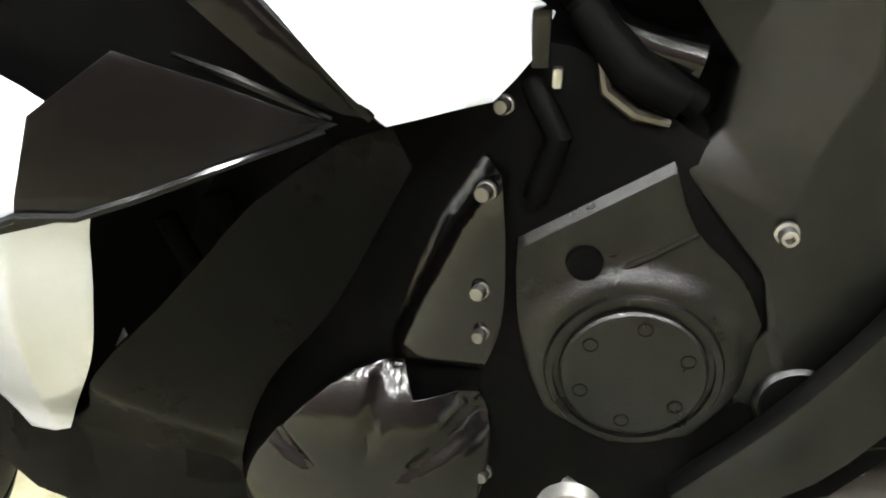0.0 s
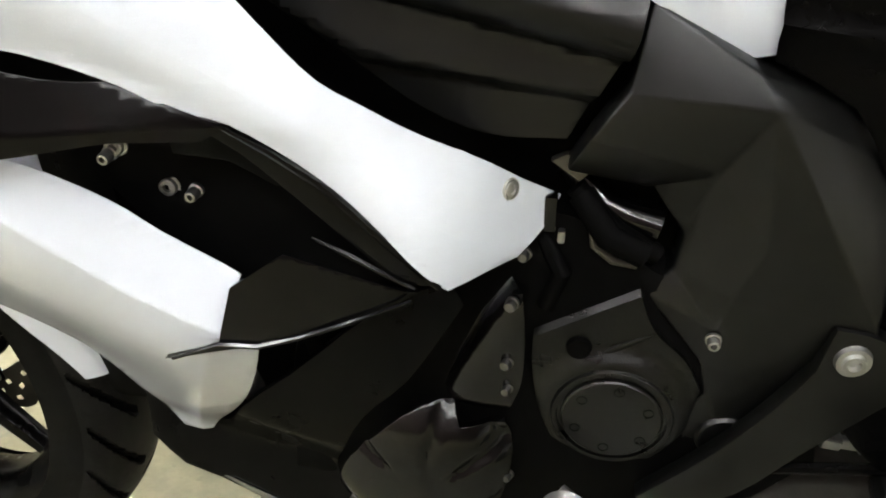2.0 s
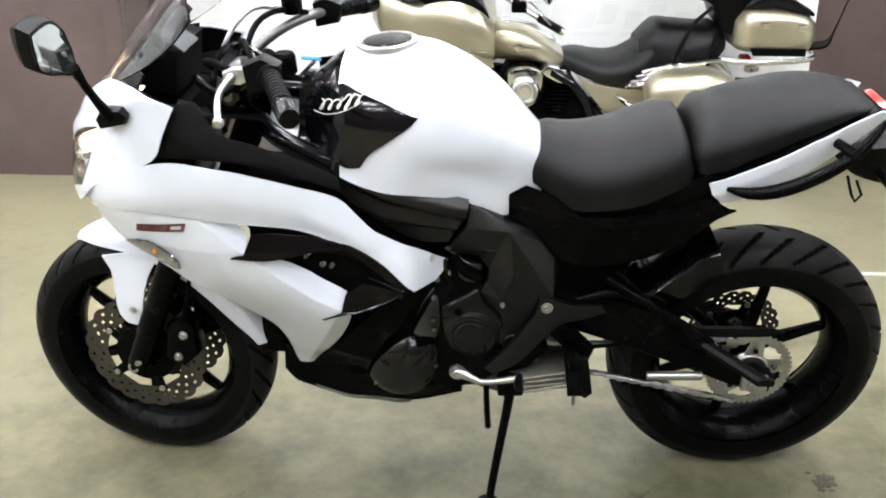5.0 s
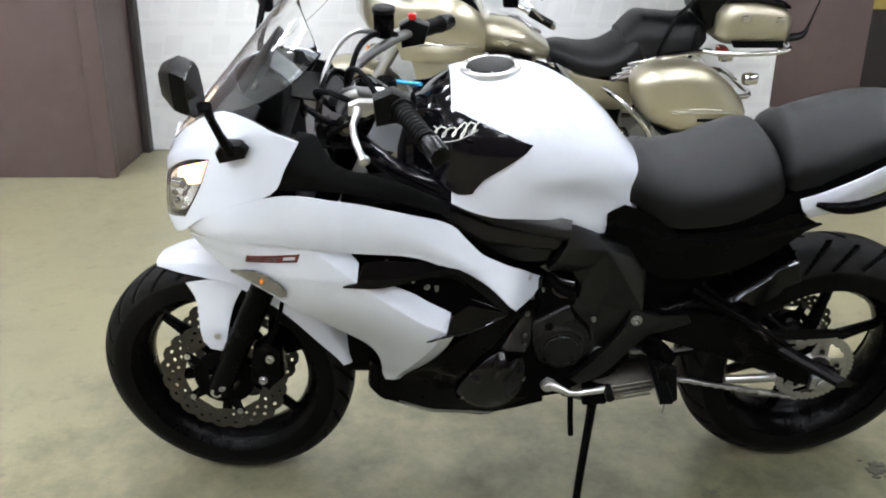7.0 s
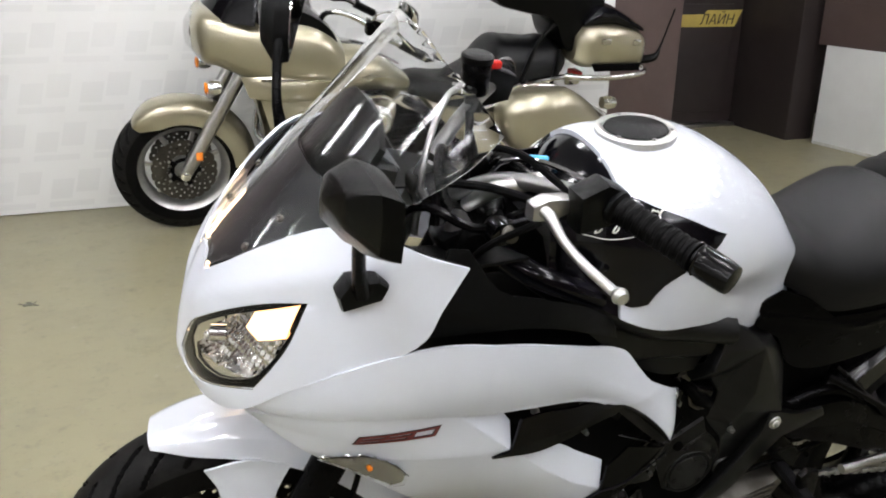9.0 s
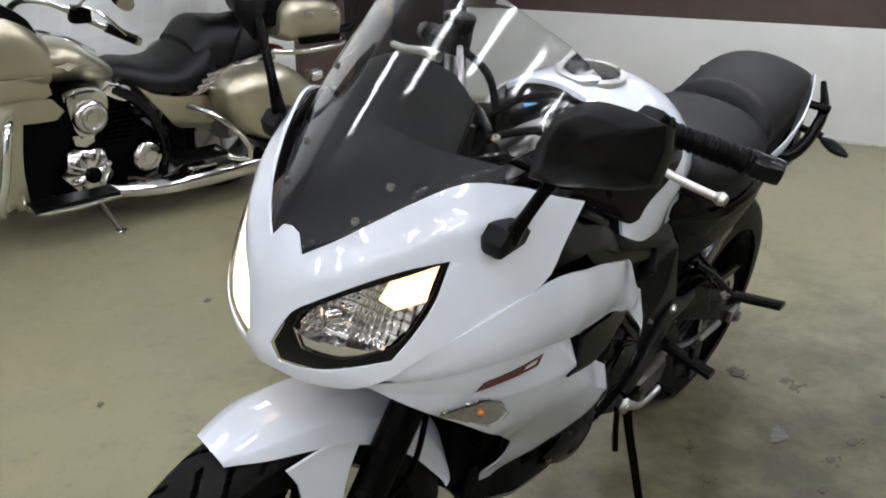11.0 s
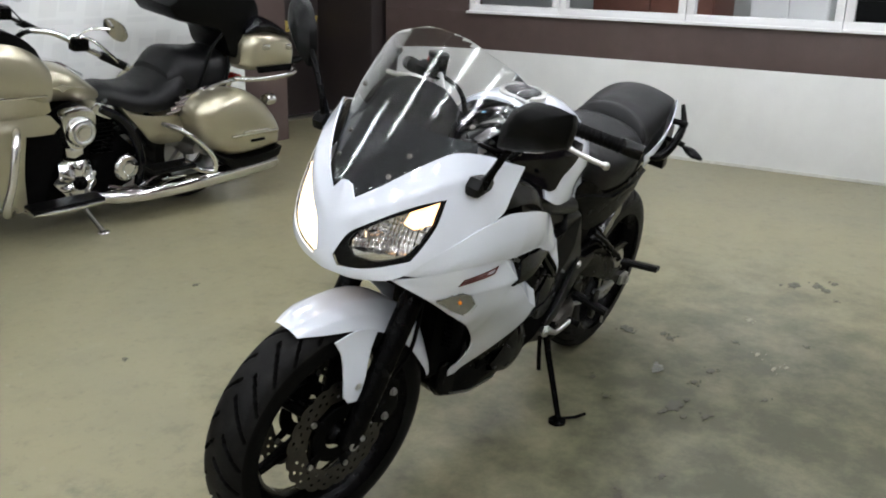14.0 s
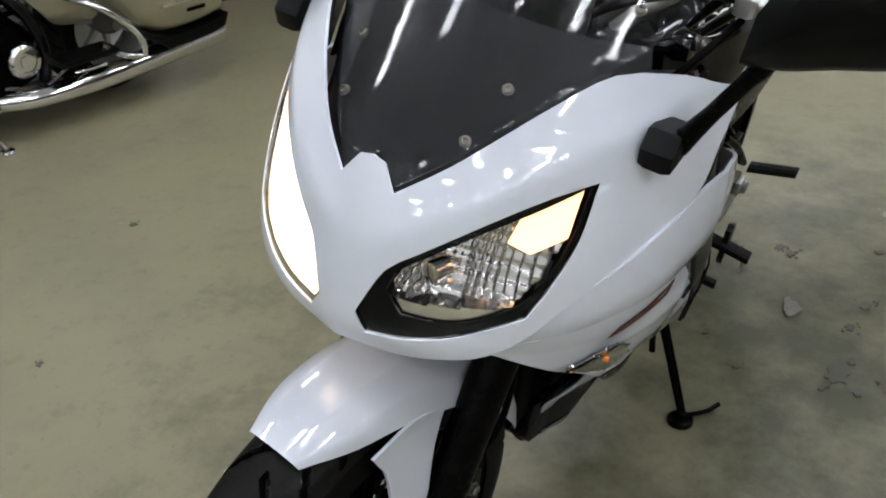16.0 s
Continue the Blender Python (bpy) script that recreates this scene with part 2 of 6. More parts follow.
def smooth_line(pts, closed=True, step=0.02, corner=38.0):
    """A Catmull-Rom line through points of any dimension; turns sharper than corner stay corners."""
    p = [np.array(v, float) for v in pts]
    n = len(p)

    def is_corner(i):
        if not closed and i in (0, n - 1):
            return True
        a, b = p[i] - p[i - 1], p[(i + 1) % n] - p[i]
        return np.dot(a, b) / (np.linalg.norm(a) * np.linalg.norm(b) + 1e-12) < math.cos(radians(corner))

    hard = [is_corner(i) for i in range(n)]
    out = []
    for i in range(n if closed else n - 1):
        a, b = p[i], p[(i + 1) % n]
        long = np.linalg.norm(b - a)
        ta = (b - a) if hard[i] else (b - p[i - 1]) * long / (np.linalg.norm(b - p[i - 1]) + 1e-9)
        nxt = p[(i + 2) % n]
        tb = (b - a) if hard[(i + 1) % n] else (nxt - a) * long / (np.linalg.norm(nxt - a) + 1e-9)
        k = max(1, int(long / step))
        for j in range(k):
            s = j / k
            h = (2 * s**3 - 3 * s**2 + 1, s**3 - 2 * s**2 + s, -2 * s**3 + 3 * s**2, s**3 - s**2)
            out.append(h[0] * a + h[1] * ta + h[2] * b + h[3] * tb)
    if not closed:
        out.append(p[-1])
    return out


CORE = Vector((0.6, 0.0, 0.6))


def sheet(outlines, shape, thick=0.004, grid=0.02, bevel=0.0012, step=0.02, corner=38.0, folds=()):
    """A shell panel. outlines: the outer line and any holes in the plane (u, v); shape(u, v) lays it into space; the back lies thick behind it, towards CORE. Mesh lines follow the folds."""
    loops = [smooth_line(line, True, step, corner) for line in outlines]
    flat = [Vector((q[0], q[1], 0)) for line in loops for q in line]
    tris = tess([[Vector((q[0], q[1], 0)) for q in line] for line in loops])
    bm = bmesh.new()
    vs = [bm.verts.new(v) for v in flat]
    for tri in tris:
        try:
            bm.faces.new([vs[i] for i in tri])
        except ValueError:
            pass
    for axis in (0, 1):
        lo, hi = min(v[axis] for v in flat), max(v[axis] for v in flat)
        normal = (1, 0, 0) if axis == 0 else (0, 1, 0)
        for k in range(1, int((hi - lo) / grid) + 1):
            at = lo + (hi - lo) * k / (int((hi - lo) / grid) + 1)
            bmesh.ops.bisect_plane(bm, geom=bm.verts[:] + bm.edges[:] + bm.faces[:], dist=1e-6, plane_co=(normal[0] * at, normal[1] * at, 0), plane_no=normal)
    for line in folds:
        for (x0, z0), (x1, z1) in zip(line, line[1:]):
            n = Vector((z1 - z0, x0 - x1, 0)).normalized()
            for shift in (0.0, 0.0025, -0.0025):
                near = [f for f in bm.faces if -0.02 < (f.calc_center_median() - Vector((x0, z0, 0))).dot(Vector((x1 - x0, z1 - z0, 0)).normalized()) < math.hypot(x1 - x0, z1 - z0) + 0.02
                        and abs((f.calc_center_median() - Vector((x0, z0, 0))).dot(n)) < 0.05]
                geom = set(near)
                for f in near:
                    geom.update(f.edges)
                    geom.update(f.verts)
                if near:
                    bmesh.ops.bisect_plane(bm, geom=list(geom), dist=1e-6, plane_co=Vector((x0, z0, 0)) + n * shift, plane_no=n)
    bmesh.ops.dissolve_degenerate(bm, edges=bm.edges[:], dist=1e-6)
    bm.verts.index_update()
    uv = [(v.co.x, v.co.y) for v in bm.verts]
    faces = [[v.index for v in f.verts] for f in bm.faces]
    rim = [(e.verts[0].index, e.verts[1].index) for e in bm.edges if len(e.link_faces) == 1]
    bm.free()
    d = 1e-3
    front, back = [], []
    for u, v in uv:
        c = Vector(shape(u, v))
        n = (Vector(shape(u + d, v)) - Vector(shape(u - d, v))).cross(Vector(shape(u, v + d)) - Vector(shape(u, v - d)))
        n.normalize()
        front.append(c)
        back.append(n)
    sign = 1.0 if sum(n.dot(c - CORE) for c, n in zip(front, back)) > 0 else -1.0
    back = [c - n * thick * sign for c, n in zip(front, back)]
    out = bmesh.new()
    fv, bv = [out.verts.new(c) for c in front], [out.verts.new(c) for c in back]
    for f in faces:
        out.faces.new([fv[i] for i in f])
        out.faces.new([bv[i] for i in reversed(f)])
    edges = []
    for a, b in rim:
        out.faces.new([fv[a], fv[b], bv[b], bv[a]])
        edges.append(out.edges.get((fv[a], fv[b])))
    if bevel:
        bmesh.ops.recalc_face_normals(out, faces=out.faces)
        bmesh.ops.bevel(out, geom=edges, offset=bevel, segments=2, affect="EDGES", profile=0.5, clamp_overlap=True)
    return out




def mirrored(bm):
    """The bmesh of the opposite side."""
    bm.transform(Matrix.Diagonal((1, -1, 1, 1)))
    bmesh.ops.reverse_faces(bm, faces=bm.faces)
    return bm


def loft(rings, closed=True, caps=True):
    bm = bmesh.new()
    vs = [[bm.verts.new(p) for p in ring] for ring in rings]
    n = len(vs[0])
    for a, b in zip(vs, vs[1:]):
        for i in range(n if closed else n - 1):
            j = (i + 1) % n
            bm.faces.new([a[i], a[j], b[j], b[i]])
    if caps and closed:
        bm.faces.new(vs[0][::-1])
        bm.faces.new(vs[-1])
    return bm


def tube(path, r, n=10, step=0.02, caps=True, straight=False):
    """A round bar along a smooth line. r: one radius, or one for each given point."""
    radii = r if isinstance(r, (list, tuple)) else [r] * len(path)
    pts = [np.array((*p, q), float) for p, q in zip(path, radii)]
    line = pts if straight else smooth_line(pts, False, step, 75)
    rings, up = [], None
    for i, q in enumerate(line):
        a, b = line[max(i - 1, 0)][:3], line[min(i + 1, len(line) - 1)][:3]
        d = Vector(b - a).normalized()
        if up is None:
            up = d.orthogonal().normalized()
        up = (up - d * up.dot(d)).normalized()
        side = d.cross(up)
        rings.append([Vector(q[:3]) + (up * math.cos(6.28318 * k / n) + side * math.sin(6.28318 * k / n)) * q[3] for k in range(n)])
    return loft(rings, True, caps)


def lathe(profile, n=48, closed=False, m=None):
    """Turns a profile of (radius, along) round the y axis."""
    bm = bmesh.new()
    rings = []
    for k in range(n):
        a = 2 * math.pi * k / n
        rings.append([bm.verts.new((r * math.cos(a), y, r * math.sin(a))) for r, y in profile])
    for k in range(n):
        a, b = rings[k], rings[(k + 1) % n]
        for i in range(len(profile) if closed else len(profile) - 1):
            j = (i + 1) % len(profile)
            bm.faces.new([a[i], a[j], b[j], b[i]])
    bmesh.ops.remove_doubles(bm, verts=bm.verts, dist=1e-6)
    if m is not None:
        bm.transform(m)
    return bm


def box(lo, hi, bevel=0.004, seg=2):
    bm = bmesh.new()
    bmesh.ops.create_cube(bm, size=1.0, matrix=Matrix.Translation([(a + b) / 2 for a, b in zip(lo, hi)]) @ Matrix.Diagonal([b - a for a, b in zip(lo, hi)] + [1]))
    if bevel:
        bmesh.ops.bevel(bm, geom=bm.edges[:], offset=bevel, segments=seg, affect="EDGES", profile=0.6, clamp_overlap=True)
    return bm


def join(*bms):
    """One bmesh out of several, for pieces that are one part."""
    out = bmesh.new()
    for b in bms:
        data = bpy.data.meshes.new("t")
        b.to_mesh(data)
        b.free()
        out.from_mesh(data)
        bpy.data.meshes.remove(data)
    return out


def prism(outline, y0, y1, bevel=0.003, step=0.02, corner=38.0):
    """A plate with the given outline (x, z) between two depths in y."""
    lo = smooth_line(outline, True, step, corner)
    bm = bmesh.new()
    a = [bm.verts.new((p[0], y0, p[1])) for p in lo]
    b = [bm.verts.new((p[0], y1, p[1])) for p in lo]
    fa = bm.faces.new(a)
    fb = bm.faces.new(b[::-1])
    for i in range(len(lo)):
        j = (i + 1) % len(lo)
        bm.faces.new([a[i], b[i], b[j], a[j]])
    bmesh.ops.recalc_face_normals(bm, faces=bm.faces)
    if bevel:
        rim = set(fa.edges) | set(fb.edges)
        bmesh.ops.bevel(bm, geom=list(rim), offset=bevel, segments=2, affect="EDGES", profile=0.6, clamp_overlap=True)
    bmesh.ops.triangulate(bm, faces=[f for f in bm.faces if len(f.verts) > 4])
    return bm


def knob(at, axis, r, h, sides=6, socket=True):
    """A bolt head: a washer, a head and a socket."""
    prof = [(0, 0), (r * 1.25, 0), (r * 1.25, h * 0.25), (r, h * 0.3), (r, h * 0.85), (r * 0.85, h)]
    prof += [(r * 0.5, h), (r * 0.45, h * 0.5), (0, h * 0.5)] if socket else [(0, h * 1.05)]
    bm = lathe(prof, 16)
    q = Vector((0, 1, 0)).rotation_difference(Vector(axis)).to_matrix().to_4x4()
    bm.transform(Matrix.Translation(at) @ q)
    return bm


def lerp(x, xs, ys):
    return float(np.interp(x, xs, ys))


def ease(x, xs, ys):
    """A smooth run through stations: cubic Hermite with finite-difference slopes."""
    xs, ys = np.asarray(xs, float), np.asarray(ys, float)
    if x <= xs[0]:
        return float(ys[0])
    if x >= xs[-1]:
        return float(ys[-1])
    i = int(np.searchsorted(xs, x)) - 1
    s = np.gradient(ys, xs)
    h = xs[i + 1] - xs[i]
    t = (x - xs[i]) / h
    return float((2 * t**3 - 3 * t**2 + 1) * ys[i] + (t**3 - 2 * t**2 + t) * h * s[i] + (3 * t**2 - 2 * t**3) * ys[i + 1] + (t**3 - t**2) * h * s[i + 1])


def text_mesh(body, size, depth=0.0008, shear=0.0, bold=0.0):
    """Letters as a bmesh in the x, y plane."""
    c = bpy.data.curves.new("t", "FONT")
    c.body, c.size, c.extrude, c.shear, c.offset = body, size, depth, shear, bold
    ob = bpy.data.objects.new("t", c)
    scene.collection.objects.link(ob)
    data = bpy.data.meshes.new_from_object(ob.evaluated_get(bpy.context.evaluated_depsgraph_get()))
    bm = bmesh.new()
    bm.from_mesh(data)
    bpy.data.objects.remove(ob)
    bpy.data.curves.remove(c)
    bpy.data.meshes.remove(data)
    return bm

# ---- the hall ----
def slab(name, lo, hi, material, bevel=0.0, label="", category=""):
    ob = part(name, box(lo, hi, bevel), material)
    return tagged(ob, label, category, "", "structure")


def grid_floor():
    bm = bmesh.new()
    bmesh.ops.create_grid(bm, x_segments=24, y_segments=24, size=0.5, matrix=Matrix.Translation((1.0, 0.0, 0.0)) @ Matrix.Diagonal((14.0, 12.0, 1, 1)))
    return bm


HALL_TOP = 3.1
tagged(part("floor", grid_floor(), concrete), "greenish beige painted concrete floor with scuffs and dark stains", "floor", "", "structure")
slab("ceiling", (-5.0, -5.2, HALL_TOP), (7.5, 5.0, HALL_TOP + 0.15), ceiling_paint, 0, "plain pale grey ceiling", "ceiling")
slab("wall_north", (-1.16, 3.22, 0.004), (2.62, 3.5, HALL_TOP), printed, 0.003, "white wall covering printed with a faint grey motif", "wall")
slab("wall_north_west", (-5.0, 2.62, 0.0), (-1.163, 3.5, HALL_TOP), brown_paint, 0.006, "scratched brown painted wall", "wall")
slab("trim_1", (-1.24, 2.60, 0.0), (-1.145, 2.66, HALL_TOP), brown_paint, 0.008, "brown corner moulding on the wall edge", "trim")
slab("trim_2", (-1.162, 3.15, 0.0), (-1.12, 3.225, HALL_TOP), dark_brown, 0.006, "dark brown moulding where two walls meet", "trim")
slab("wall_pier", (2.62, 3.60, 0.0), (3.36, 4.4, HALL_TOP), brown_paint, 0.01, "brown painted pier beside the doorway", "wall")
slab("wall_north_end", (2.45, 3.42, 0.0), (2.66, 3.64, HALL_TOP), white_wall, 0.004, "white painted wall end", "wall")
slab("wall_pier_dark", (4.36, 3.62, 0.0), (4.60, 4.5, HALL_TOP), dark_brown, 0.01, "dark brown pier in the corner", "wall")
slab("wall_door_head", (3.36, 4.2, 2.15), (4.36, 4.4, HALL_TOP), dark_brown, 0, "dark wall above the door", "wall")
slab("wall_north_far", (2.3, 4.45, 0.0), (7.2, 4.6, HALL_TOP), dark_brown, 0, "dark wall behind the door", "wall")
slab("wall_south", (-5.0, -5.2, 0.0), (7.5, -5.0, HALL_TOP), brown_paint, 0, "brown painted wall", "wall")
slab("wall_west", (-5.0, -5.0, 0.0), (-4.8, 2.62, HALL_TOP), white_wall, 0, "white painted wall", "wall")

# The door with its painted sign.
door = tagged(part("door_1", box((3.37, 4.24, 0.03), (4.35, 4.30, 2.14), 0.006), dark_brown), "dark brown steel door with a gold painted sign", "door", "", "structure")
part("door_panel", box((3.46, 4.228, 0.12), (4.26, 4.239, 0.92), 0.004), dark_brown, door)
part("threshold", box((3.37, 4.18, 0.0), (4.35, 4.31, 0.028), 0.004), steel, door, "worn metal threshold")
sign = prism([(3.44, .755), (4.27, .755), (4.33, .875), (4.02, .875), (3.99, .845), (3.74, .845), (3.68, .90), (3.68, 1.35), (4.30, 1.35), (4.30, 1.50), (3.44, 1.50)], 4.222, 4.238, 0.001, corner=20)
part("sign", sign, sign_gold, door, "gold painted sign")
letters = text_mesh("ЛАЙН", 0.105, shear=0.2)
letters.transform(Matrix.Translation((3.95, 4.220, .772)) @ Matrix.Rotation(radians(90), 4, "X"))
part("lettering", letters, dark_brown, door, "dark letters")

# The east side: a low white wall, a brown band and a row of white-framed windows.
EAST = Matrix.Translation((4.88, 0.0, 0.0)) @ Matrix.Rotation(math.atan(0.11), 4, "Z")


def east(name, lo, hi, material, bevel, label, category):
    ob = part(name, box(lo, hi, bevel), material)
    ob.matrix_world = EAST
    return tagged(ob, label, category, "", "structure")


east("wall_east_low", (0.0, -5.4, 0.0), (0.25, 3.52, 0.685), white_wall, 0.004, "white painted lower wall with grey scuffs", "wall")
east("wall_east_band", (0.012, -5.4, 0.685), (0.25, 3.6, 0.975), brown_paint, 0.002, "brown painted band under the windows", "wall")
east("wall_east_high", (0.012, -5.4, 2.3), (0.25, 3.6, HALL_TOP), brown_paint, 0, "brown painted wall above the windows", "wall")
east("wall_east_end", (0.012, 2.80, 0.975), (0.25, 3.6, 2.3), brown_paint, 0, "brown painted wall beside the windows", "wall")
east("baseboard", (-0.012, -5.4, 0.0), (-0.001, 3.5, 0.02), line_paint, 0.002, "thin dirty edge along the wall", "trim")


def window(n, y0, y1):
    """A white plastic window: outer frame, sill, sash bars and pane."""
    w = thing("window_%d" % n, "white plastic framed window above the brown band", "window", EAST, "row of windows", "structure")
    z0, z1, b = 0.975, 2.3, 0.055
    part("window_frame", join(box((0.02, y0, z0), (0.10, y1, z0 + b), 0.004), box((0.02, y0, z1 - b), (0.10, y1, z1), 0.004),
                              box((0.02, y0, z0 + b), (0.10, y0 + b, z1 - b), 0.004), box((0.02, y1 - b, z0 + b), (0.10, y1, z1 - b), 0.004)), pvc, w)
    part("window_sill", box((-0.03, y0, z0 - 0.012), (0.02, y1, z0 + 0.008), 0.004), pvc, w)
    p = part("pane", box((0.055, y0 + b, z0 + b), (0.061, y1 - b, z1 - b), 0), pane_glass, w)
    p.visible_shadow = False


for n, (y0, y1) in enumerate(((2.02, 2.795), (1.05, 2.015), (0.02, 1.045), (-1.0, 0.015), (-2.02, -1.005), (-3.04, -2.025), (-4.06, -3.045))):
    window(n + 1, y0, y1)

# The shop room behind the windows.
slab("floor_shop", (4.4, -5.0, -0.1), (7.5, 4.4, -0.02), line_paint, 0, "pale floor of the room behind the windows", "floor")
slab("wall_shop", (7.2, -5.0, 0.0), (7.5, 4.6, HALL_TOP), white_wall, 0, "white wall of the room behind the windows", "wall")


def cabinet(x, y, w, h, material, label):
    c = thing("cabinet", label, "cabinet", Matrix.Translation((x, y, -0.02)))
    part("body", box((0, 0, 0.06), (0.5, w, h), 0.008), material, c)
    part("plinth", box((0.04, 0.03, 0), (0.46, w - 0.03, 0.06), 0.004), dark_brown, c)
    part("door", box((-0.018, 0.01, 0.08), (-0.001, w / 2 - 0.004, h - 0.02), 0.003), material, c)
    part("door", box((-0.018, w / 2 + 0.004, 0.08), (-0.001, w - 0.01, h - 0.02), 0.003), material, c)


cabinet(5.9, 1.25, 1.1, 1.5, wood, "reddish brown wooden cabinet behind the windows")
cabinet(5.9, 0.35, 0.6, 1.22, pvc, "white counter cabinet behind the windows")
cabinet(5.9, -0.35, 0.55, 1.18, matt_black, "black cabinet behind the windows")
cabinet(5.9, -1.6, 1.0, 1.25, pvc, "white counter cabinet behind the windows")


def lamp_row(x, y, along="x", long=0.64):
    """A ceiling batten with two fluorescent tubes."""
    half = long / 2
    m = Matrix.Translation((x, y, HALL_TOP)) @ Matrix.Rotation(0 if along == "x" else radians(90), 4, "Z")
    c = thing("ceiling_light", "white fluorescent batten lamp with two lit tubes", "ceiling lamp", m, "ceiling lamps")
    part("housing", box((-half, -0.08, -0.05), (half, 0.08, 0.0), 0.006), pvc, c)
    for s in (-0.045, 0.045):
        part("tube", tube([(-half + 0.03, s, -0.075), (half - 0.03, s, -0.075)], 0.021, 10), tube_light, c)
    part("lamp_holder", box((-half, -0.07, -0.095), (-half + 0.03, 0.07, -0.05), 0.003), pvc, c)
    part("lamp_holder", box((half - 0.03, -0.07, -0.095), (half, 0.07, -0.05), 0.003), pvc, c)


for y in (-4.3, -3.1, -1.9, -0.7, 0.5, 1.7):
    for x in (-4.0, -2.4, -0.8, 0.8, 2.4, 4.0):
        if x < 3 or y > -2:
            lamp_row(x, y)
lamp_row(6.2, 0.5, "y")


# Stains and litter on the floor.
def stain(x, y, r, label, seed, material=oil, flat=0.6):
    """A ragged blot with a few splashes round it."""
    rnd = random.Random(seed)
    blots = []
    for j in range(5):
        q0 = r * (1.0 if j == 0 else rnd.uniform(0.15, 0.4))
        ox, oy = (0, 0) if j == 0 else (rnd.uniform(-1.3, 1.3) * r, rnd.uniform(-1.0, 1.0) * r)
        pts = []
        for k in range(22):
            a = 6.28318 * k / 22
            q = q0 * (0.45 + 0.3 * rnd.random() + 0.25 * math.sin(3 * a + seed) ** 2)
            pts.append((ox + q * math.cos(a), oy + q * flat * math.sin(a)))
        blots.append(sheet([pts], lambda u, v: (u, v, 0.0018 + 0.0002 * j), 0.0015, 0.1, 0, 0.006, 120))
    ob = part("oil_stain", join(*blots), material)
    ob.location = (x, y, 0.0)
    return tagged(ob, label, "stain", "stains on the floor")


for i, (x, y, r) in enumerate(((2.556, -.470, .050), (2.61, -.558, .045), (2.575, -.605, .035), (2.69, -.609, .030), (2.47, -.669, .016), (1.154, -.490, .055), (1.622, -.110, .035), (1.65, -.265, .028), (1.38, -.707, .018),
                               (1.355, -.477, .022), (1.072, -.288, .018), (1.174, -.188, .020), (.588, -.566, .022), (1.149, -.594, .025), (1.473, -.490, .030), (1.775, -.474, .020), (.865, 1.549, .020), (.253, 1.142, .014),
                               (-.513, 1.993, .030), (1.632, -.086, .030), (1.674, -.231, .026), (.75, -.62, .018), (1.9, -.7, .016))):
    stain(x, y, r, "small dark oil spot on the painted floor", i)
for i, (x, y, r) in enumerate(((2.024, -.446, .030), (1.632, -.659, .026), (1.671, -.692, .020), (1.716, -.575, .028))):
    tagged(stain(x, y, r, "pale scuff mark on the painted floor", 40 + i, scuff, 0.35), "pale scuff mark on the painted floor", "scuff mark", "scuffs on the floor").name = "scuff_mark"
pp = sheet([[(-0.055, -0.01), (-0.03, 0.012), (0.0, 0.02), (0.045, 0.035), (0.06, 0.02), (0.03, -0.03), (0.0, -0.05), (-0.02, -0.035)]],
           lambda u, v: (0.75 * u, 0.62 * v, 0.004 + 0.007 * math.sin(60 * u + 40 * v) ** 2), 0.001, 0.012, 0)
tagged(part("paper_scrap", pp, paper), "crumpled grey paper scrap lying on the floor", "litter").location = (1.367, -0.332, 0.0)


def floor_line():
    """A worn painted frame on the floor."""
    bm = join(box((2.20, 1.33, 0.0005), (2.95, 1.365, 0.0025), 0), box((2.28, 1.0, 0.0005), (2.95, 1.035, 0.0025), 0))
    return tagged(part("painted_line", bm, line_paint), "worn pale lines painted on the floor", "floor marking")


floor_line()

# ---- the white sports motorcycle ----
LEAN = 11.0
bike = thing("motorcycle", "white and black sports motorcycle leaning on its side stand, headlight lit", "motorcycle", Matrix.Rotation(radians(LEAN), 4, "X"))


def nose_x(z):
    return -0.062 + 1.45 * max(z - 0.745, 0.0) ** 2 + 5.0 * max(0.776 - z, 0.0) ** 2


def nose_back(q):
    """How far the cowl runs back at q: blunt in front, then sweeping back along the sides."""
    return 2.0 * q * q + 18.0 * q**4


def nose_w(q):
    q = abs(q)
    return q / (1 + (q / 0.29) ** 6) ** (1 / 6)


def nose(q, z, off=0.0):
    """The rounded front cowl: q runs from the middle (0) round to the sides."""
    a = abs(q)
    ridge = .005 * math.exp(-(q / .022) ** 2) + .006 * math.exp(-((z - .868 - .7 * (a - .044)) / .02) ** 2) * min(a / .05, 1.0)
    return (nose_x(z) + nose_back(q) - ridge + off * math.exp(-(q / 0.2) ** 2), math.copysign(max(nose_w(q) - off * (1 - math.exp(-(q / 0.2) ** 2)), 0.0), q), z)


# Half-widths of the side fairing at stations (x, z).
STATIONS = np.array([(.25, .993, .241), (.19, .885, .236), (.135, .737, .224), (.225, .756, .243), (.323, .689, .244), (.487, .543, .221), (.521, .554, .220),
                     (.664, .583, .182), (.699, .632, .127), (.727, .610, .096), (.39, .321, .0885), (.004, .768, .139), (.645, .588, .199), (.60, .68, .185), (.524, .795, .188),
                     (.45, .83, .212), (.373, .862, .228), (.30, .88, .238), (.437, .335, .104), (.381, .345, .092), (.381, .374, .110), (.378, .412, .130), (.360, .466, .150),
                     (.314, .516, .170), (.260, .565, .189), (.217, .599, .202), (.157, .641, .190), (.086, .696, .187), (.148, .709, .217), (.203, .664, .221), (.40, .625, .238)])


